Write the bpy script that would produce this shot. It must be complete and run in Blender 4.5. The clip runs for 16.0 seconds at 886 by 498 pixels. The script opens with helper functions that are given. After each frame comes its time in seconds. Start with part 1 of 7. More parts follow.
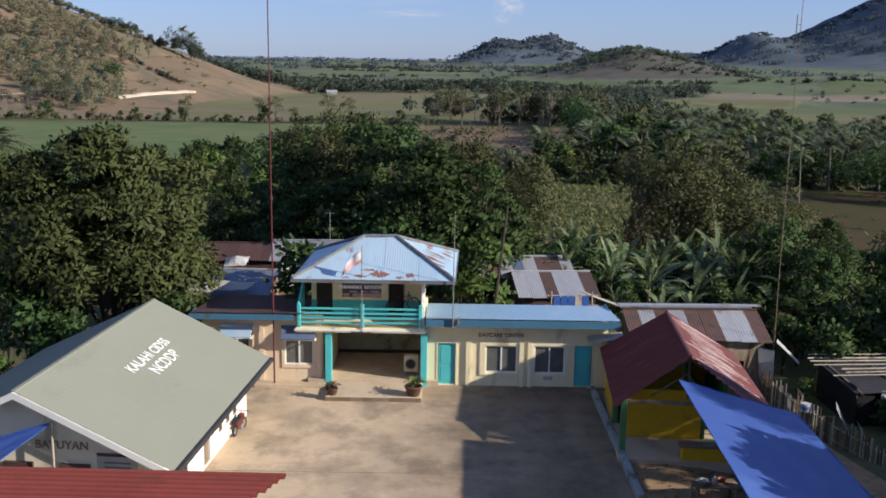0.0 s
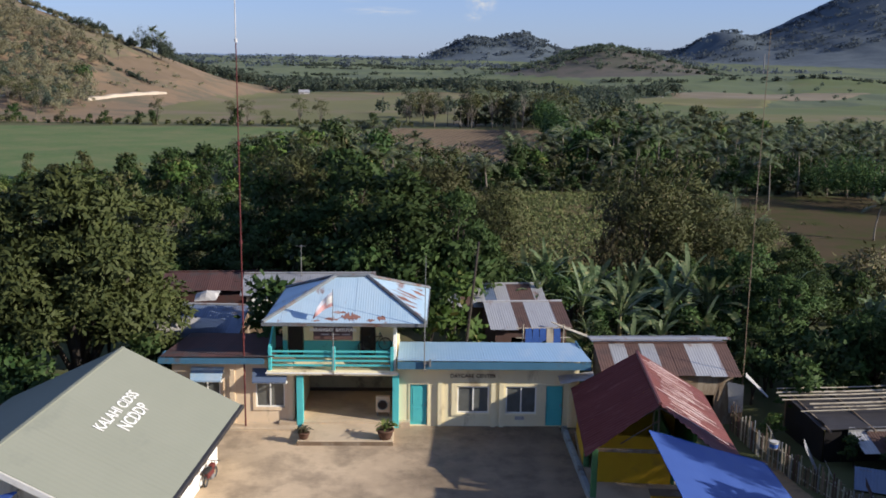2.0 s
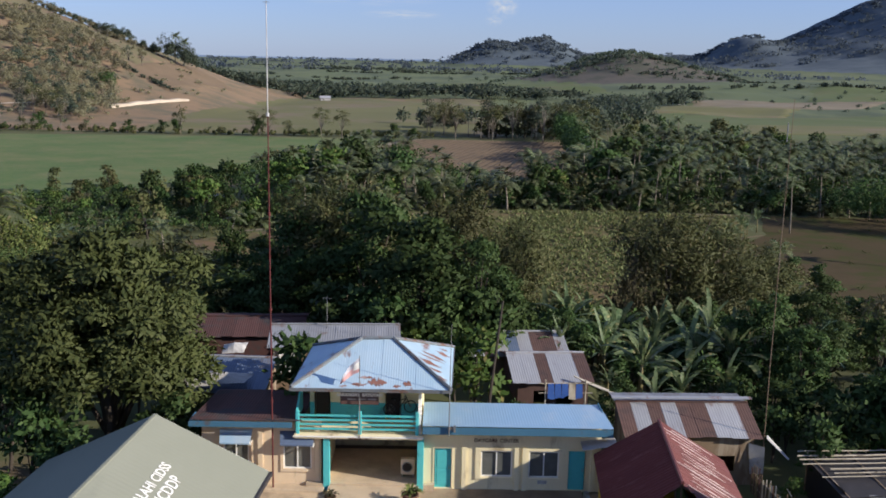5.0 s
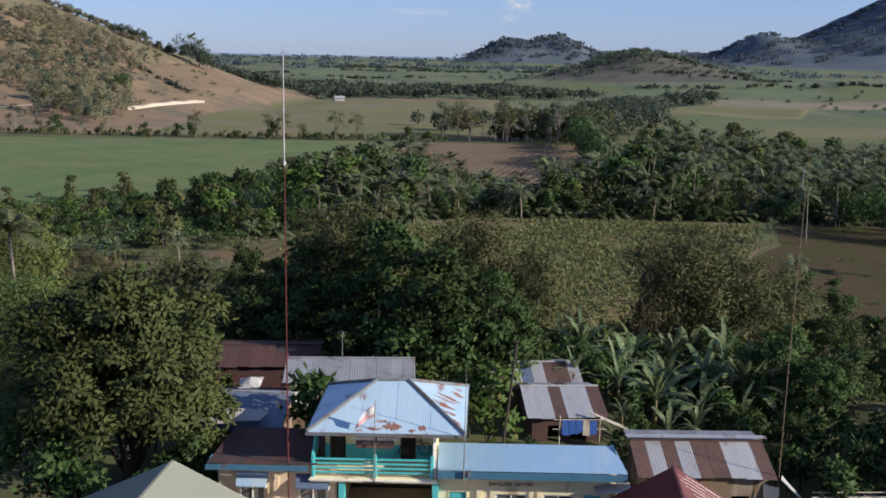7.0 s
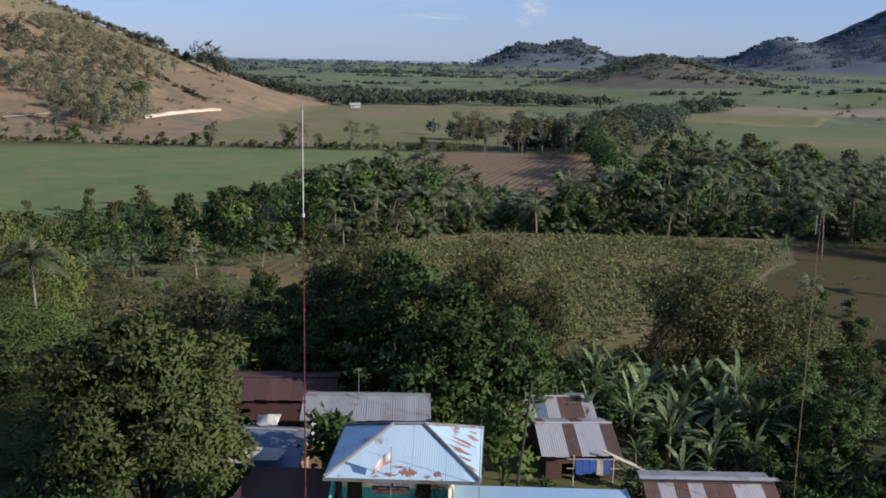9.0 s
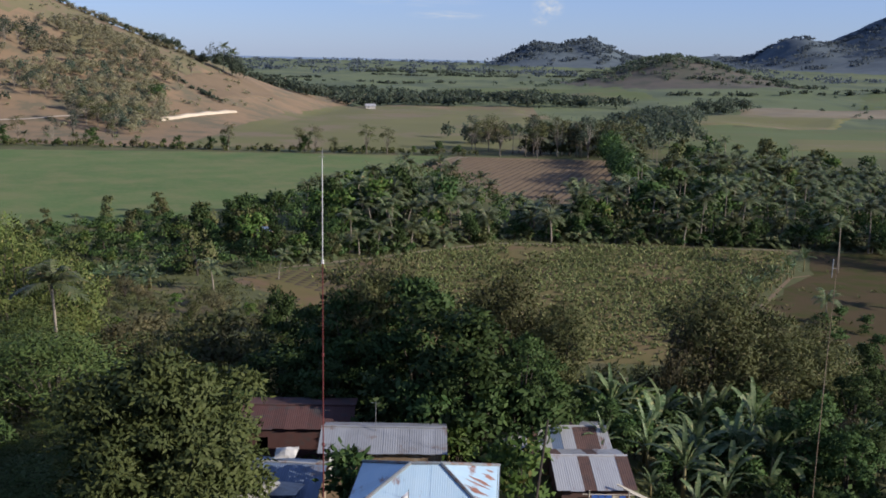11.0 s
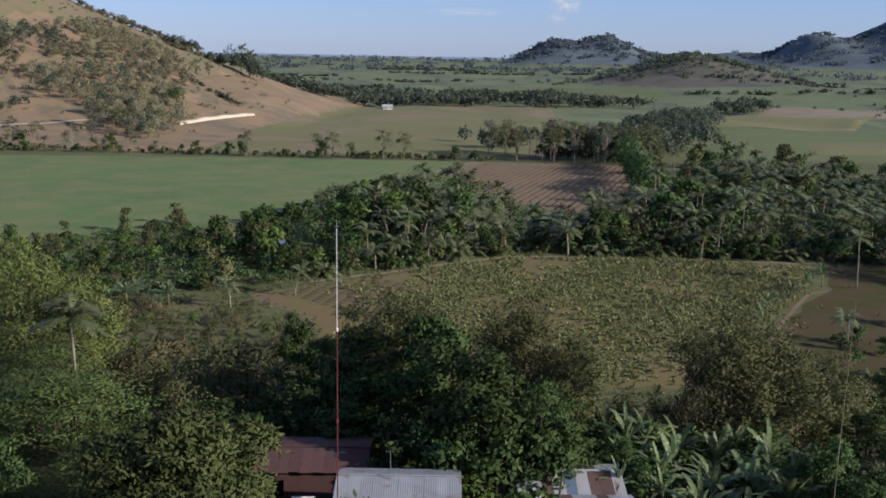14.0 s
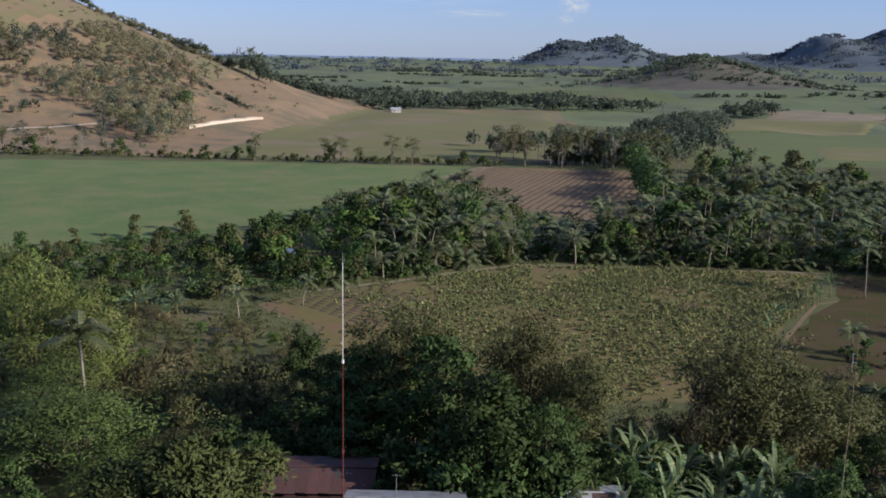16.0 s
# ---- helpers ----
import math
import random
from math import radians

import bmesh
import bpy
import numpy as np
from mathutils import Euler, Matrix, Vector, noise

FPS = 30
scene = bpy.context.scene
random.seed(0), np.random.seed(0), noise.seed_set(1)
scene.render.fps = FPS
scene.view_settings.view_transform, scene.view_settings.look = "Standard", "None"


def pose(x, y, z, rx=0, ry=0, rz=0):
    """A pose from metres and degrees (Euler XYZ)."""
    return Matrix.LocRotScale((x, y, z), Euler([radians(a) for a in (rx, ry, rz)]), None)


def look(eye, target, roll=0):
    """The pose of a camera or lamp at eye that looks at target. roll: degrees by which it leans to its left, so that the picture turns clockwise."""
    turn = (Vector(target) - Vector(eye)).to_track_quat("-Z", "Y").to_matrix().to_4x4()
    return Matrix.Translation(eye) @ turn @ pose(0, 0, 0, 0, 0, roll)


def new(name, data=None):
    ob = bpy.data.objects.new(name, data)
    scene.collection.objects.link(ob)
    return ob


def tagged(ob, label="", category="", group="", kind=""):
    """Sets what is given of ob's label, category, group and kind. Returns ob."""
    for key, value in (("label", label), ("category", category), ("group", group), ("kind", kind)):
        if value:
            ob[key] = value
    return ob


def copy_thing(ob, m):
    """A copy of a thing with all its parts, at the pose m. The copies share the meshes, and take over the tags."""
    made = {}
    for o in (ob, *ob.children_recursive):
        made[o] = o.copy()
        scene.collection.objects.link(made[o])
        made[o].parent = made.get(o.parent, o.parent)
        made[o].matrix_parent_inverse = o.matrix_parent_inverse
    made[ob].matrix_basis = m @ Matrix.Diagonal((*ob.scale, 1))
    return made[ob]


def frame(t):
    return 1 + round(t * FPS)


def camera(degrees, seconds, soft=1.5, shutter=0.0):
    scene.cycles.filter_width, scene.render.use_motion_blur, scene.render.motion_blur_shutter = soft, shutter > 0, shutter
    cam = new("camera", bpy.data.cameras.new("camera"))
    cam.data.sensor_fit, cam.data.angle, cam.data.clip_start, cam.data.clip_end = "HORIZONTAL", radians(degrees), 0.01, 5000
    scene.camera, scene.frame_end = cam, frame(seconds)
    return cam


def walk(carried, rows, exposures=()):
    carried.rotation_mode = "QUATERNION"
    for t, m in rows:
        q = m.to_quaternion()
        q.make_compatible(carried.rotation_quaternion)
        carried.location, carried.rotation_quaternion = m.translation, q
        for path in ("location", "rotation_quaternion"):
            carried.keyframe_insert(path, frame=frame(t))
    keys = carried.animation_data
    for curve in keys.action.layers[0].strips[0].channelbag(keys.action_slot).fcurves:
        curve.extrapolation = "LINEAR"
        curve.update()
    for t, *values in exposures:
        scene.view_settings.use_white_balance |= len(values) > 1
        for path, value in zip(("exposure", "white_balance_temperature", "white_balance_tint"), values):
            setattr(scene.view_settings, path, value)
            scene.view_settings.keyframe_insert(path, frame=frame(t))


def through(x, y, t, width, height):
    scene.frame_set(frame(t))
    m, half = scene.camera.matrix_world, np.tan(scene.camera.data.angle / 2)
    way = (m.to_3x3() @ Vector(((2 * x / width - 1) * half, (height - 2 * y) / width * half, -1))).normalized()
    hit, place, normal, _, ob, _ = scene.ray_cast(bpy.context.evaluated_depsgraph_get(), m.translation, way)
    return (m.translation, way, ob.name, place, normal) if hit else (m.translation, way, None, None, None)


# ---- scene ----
cam = camera(49.0, 16.0, soft=1.75)
METRES, EYE, TILT, LEAN, TURN = 17.5, 15.8, -11.15, -0.9, 0.0
ROWS = [
    (0.0, 0.0, 0.0, 0.0, -0.0, 0.0, 0.0),
    (0.5, 0.0019, 0.0007, 0.0298, -1.11, -0.09, 0.28),
    (1.0, 0.0044, 0.0016, 0.0629, -1.7, -0.17, 0.43),
    (1.5, 0.0062, 0.002, 0.0919, -1.71, -0.2, 0.42),
    (2.0, 0.0081, -0.0001, 0.1234, -1.54, -0.19, 0.34),
    (2.5, 0.0084, -0.0056, 0.1562, -1.38, -0.12, 0.25),
    (3.0, 0.0057, -0.0137, 0.1836, -1.19, -0.05, 0.13),
    (3.5, -0.0004, -0.0246, 0.2146, -1.01, 0.02, 0.01),
    (4.0, -0.0055, -0.0338, 0.2406, -0.84, 0.06, -0.08),
    (6.5, -0.0154, -0.054, 0.4065, 0.2, -0.21, -0.25),
    (7.0, -0.0161, -0.0566, 0.4372, 0.38, -0.2, -0.3),
    (7.5, -0.0172, -0.0632, 0.4713, 0.58, -0.13, -0.36),
    (8.0, -0.0182, -0.0726, 0.5029, 0.79, -0.08, -0.42),
    (8.5, -0.0193, -0.0848, 0.5345, 1.03, -0.01, -0.46),
    (9.0, -0.0198, -0.0959, 0.5634, 1.25, 0.03, -0.51),
    (11.5, -0.0327, -0.1272, 0.7255, 2.28, -0.19, -0.74),
    (12.0, -0.0343, -0.1236, 0.7576, 2.45, -0.3, -0.75),
    (12.5, -0.0339, -0.1244, 0.7927, 2.61, -0.32, -0.73),
    (13.0, -0.0317, -0.1238, 0.8199, 2.75, -0.37, -0.74),
    (13.5, -0.028, -0.1244, 0.8582, 2.94, -0.34, -0.73),
    (14.0, -0.0232, -0.128, 0.8897, 3.1, -0.31, -0.74),
    (14.5, -0.0192, -0.1331, 0.9126, 3.22, -0.27, -0.75),
    (15.0, -0.0166, -0.1382, 0.9452, 3.43, -0.29, -0.84),
    (15.5, -0.0154, -0.1396, 0.9544, 3.47, -0.27, -0.84),
    (16.0, -0.015, -0.1464, 0.9774, 3.59, -0.26, -0.89),
]
walk(cam, [(t, pose(0, 0, EYE, TILT, LEAN, TURN) @ pose(METRES * x, METRES * y, METRES * z, 90 + pitch, roll, yaw)) for t, x, y, z, yaw, pitch, roll in ROWS], exposures=[(0.0, 0.54), (16.0, 0.54)])

# ---- light ----
SUN_DIR = Vector((-1.0, 0.35, -0.455)).normalized()
world = bpy.data.worlds.new("sky")
scene.world = world
world.use_nodes = True
wn = world.node_tree.nodes
sky = wn.new("ShaderNodeTexSky")
sky.sky_type = "NISHITA"
sky.sun_disc = False
sky.sun_elevation = math.asin(-SUN_DIR.z)
sky.sun_rotation = math.atan2(-SUN_DIR.x, -SUN_DIR.y)
sky.air_density, sky.dust_density, sky.ozone_density = 1.0, 0.2, 3.0
wn["Background"].inputs["Strength"].default_value = 0.077
tint = wn.new("ShaderNodeMix")
tint.data_type, tint.blend_type = "RGBA", "MULTIPLY"
tint.inputs["Factor"].default_value = 1.0
tint.inputs["B"].default_value = (0.69, 0.83, 1.42, 1)
world.node_tree.links.new(sky.outputs["Color"], tint.inputs["A"])
# a thin even veil of haze over the clear sky
veil = wn.new("ShaderNodeMix")
veil.data_type = "RGBA"
veil.inputs["Factor"].default_value = 0.42
veil.inputs["B"].default_value = (3.1, 4.1, 6.3, 1)
world.node_tree.links.new(tint.outputs["Result"], veil.inputs["A"])
world.node_tree.links.new(veil.outputs["Result"], wn["Background"].inputs["Color"])
sun_data = bpy.data.lights.new("sun", "SUN")
sun_data.energy, sun_data.angle, sun_data.color = 5.0, radians(0.6), (1.0, 0.92, 0.82)
sun = new("sun", sun_data)
sun.matrix_world = look((60, -20, 60), Vector((60, -20, 60)) + SUN_DIR)

# ---- materials ----
rng = np.random.default_rng(7)
R = random.Random(11)


def mat(name, a, b=None, scale=3.0, rough=0.8, bump=0.0, c=None, patch=0.4, metal=0.0, stretch=(1, 1, 1), edge=0.08, vary=0.0, big=0.12, spec=0.3):
    """A surface of two tones a, b mixed by fine and coarse noise, with worn patches of tone c over a share of it."""
    m = bpy.data.materials.new(name)
    m.use_nodes = True
    t, N = m.node_tree, m.node_tree.nodes
    L = t.links.new
    p = N["Principled BSDF"]
    p.inputs["Roughness"].default_value, p.inputs["Metallic"].default_value = rough, metal
    p.inputs["Specular IOR Level"].default_value = spec
    b = b or tuple(v * 0.75 for v in a)
    a, b, c = [tuple(v * 0.78 for v in k) if k else None for k in (a, b, c)]
    co = N.new("ShaderNodeTexCoord")
    mp = N.new("ShaderNodeMapping")
    mp.inputs["Scale"].default_value = stretch
    L(co.outputs["Object"], mp.inputs["Vector"])
    n1, n2 = N.new("ShaderNodeTexNoise"), N.new("ShaderNodeTexNoise")
    n1.inputs["Scale"].default_value, n1.inputs["Detail"].default_value, n1.inputs["Roughness"].default_value = scale, 6, 0.65
    n2.inputs["Scale"].default_value, n2.inputs["Detail"].default_value = scale * big, 3
    L(mp.outputs["Vector"], n1.inputs["Vector"]), L(mp.outputs["Vector"], n2.inputs["Vector"])
    add = N.new("ShaderNodeMath")
    add.operation = "MULTIPLY_ADD"
    L(n1.outputs["Fac"], add.inputs[0])
    add.inputs[1].default_value = 0.6
    half = N.new("ShaderNodeMath")
    half.operation = "MULTIPLY"
    half.inputs[1].default_value = 0.6
    L(n2.outputs["Fac"], half.inputs[0]), L(half.outputs[0], add.inputs[2])
    rp = N.new("ShaderNodeMapRange")
    rp.inputs["From Min"].default_value, rp.inputs["From Max"].default_value = 0.42, 0.78
    L(add.outputs[0], rp.inputs["Value"])
    mix = N.new("ShaderNodeMix")
    mix.data_type = "RGBA"
    mix.inputs["A"].default_value, mix.inputs["B"].default_value = (*a, 1), (*b, 1)
    L(rp.outputs["Result"], mix.inputs["Factor"])
    out = mix.outputs["Result"]
    if c:
        n3 = N.new("ShaderNodeTexNoise")
        n3.inputs["Scale"].default_value, n3.inputs["Detail"].default_value, n3.inputs["Roughness"].default_value = scale * big * 2.2, 8, 0.7
        L(mp.outputs["Vector"], n3.inputs["Vector"])
        r3 = N.new("ShaderNodeMapRange")
        r3.inputs["From Min"].default_value, r3.inputs["From Max"].default_value = 0.5 + (0.5 - patch) * 0.5 - edge * 0.7, 0.5 + (0.5 - patch) * 0.5 + edge * 0.7
        L(n3.outputs["Fac"], r3.inputs["Value"])
        mx = N.new("ShaderNodeMix")
        mx.data_type = "RGBA"
        mx.inputs["B"].default_value = (*c, 1)
        L(out, mx.inputs["A"]), L(r3.outputs["Result"], mx.inputs["Factor"])
        out = mx.outputs["Result"]
    if vary:
        oi = N.new("ShaderNodeObjectInfo")
        hsv = N.new("ShaderNodeHueSaturation")
        vr = N.new("ShaderNodeMapRange")
        vr.inputs["To Min"].default_value, vr.inputs["To Max"].default_value = 1 - vary, 1 + vary
        L(oi.outputs["Random"], vr.inputs["Value"]), L(vr.outputs["Result"], hsv.inputs["Value"])
        L(out, hsv.inputs["Color"])
        out = hsv.outputs["Color"]
    L(out, p.inputs["Base Color"])
    if bump:
        bp = N.new("ShaderNodeBump")
        bp.inputs["Strength"].default_value, bp.inputs["Distance"].default_value = min(1.0, bump), 0.05
        L(n1.outputs["Fac"], bp.inputs["Height"]), L(bp.outputs["Normal"], p.inputs["Normal"])
    return m


def leaf_mat(name, dark, light, dry=None, through=0.2, rough=0.5, hue=0.012, spec=0.15):
    """Leaves, each with its own tone between dark and light, and some dry ones; a share of the light comes through."""
    m = bpy.data.materials.new(name)
    m.use_nodes = True
    N, L = m.node_tree.nodes, m.node_tree.links.new
    dark, light = tuple(v * 0.85 for v in dark), tuple(v * 0.72 for v in light)
    p = N["Principled BSDF"]
    p.inputs["Roughness"].default_value, p.inputs["Specular IOR Level"].default_value = rough + 0.15, spec
    g, oi = N.new("ShaderNodeNewGeometry"), N.new("ShaderNodeObjectInfo")
    ramp = N.new("ShaderNodeValToRGB")
    ramp.color_ramp.elements[0].color, ramp.color_ramp.elements[1].color = (*dark, 1), (*light, 1)
    ramp.color_ramp.elements[1].position = 0.92 if dry else 1.0
    if dry:
        e = ramp.color_ramp.elements.new(1.0)
        e.color = (*dry, 1)
    L(g.outputs["Random Per Island"], ramp.inputs["Fac"])
    hsv = N.new("ShaderNodeHueSaturation")
    for out, lo, hi in (("Hue", 0.5 - hue, 0.5 + hue), ("Value", 0.75, 1.25)):
        mr = N.new("ShaderNodeMapRange")
        mr.inputs["To Min"].default_value, mr.inputs["To Max"].default_value = lo, hi
        L(oi.outputs["Random"], mr.inputs["Value"]), L(mr.outputs["Result"], hsv.inputs[out])
    L(ramp.outputs["Color"], hsv.inputs["Color"]), L(hsv.outputs["Color"], p.inputs["Base Color"])
    tr, mx = N.new("ShaderNodeBsdfTranslucent"), N.new("ShaderNodeMixShader")
    L(hsv.outputs["Color"], tr.inputs["Color"])
    mx.inputs["Fac"].default_value = through
    L(p.outputs["BSDF"], mx.inputs[1]), L(tr.outputs["BSDF"], mx.inputs[2])
    L(mx.outputs["Shader"], N["Material Output"].inputs["Surface"])
    return m


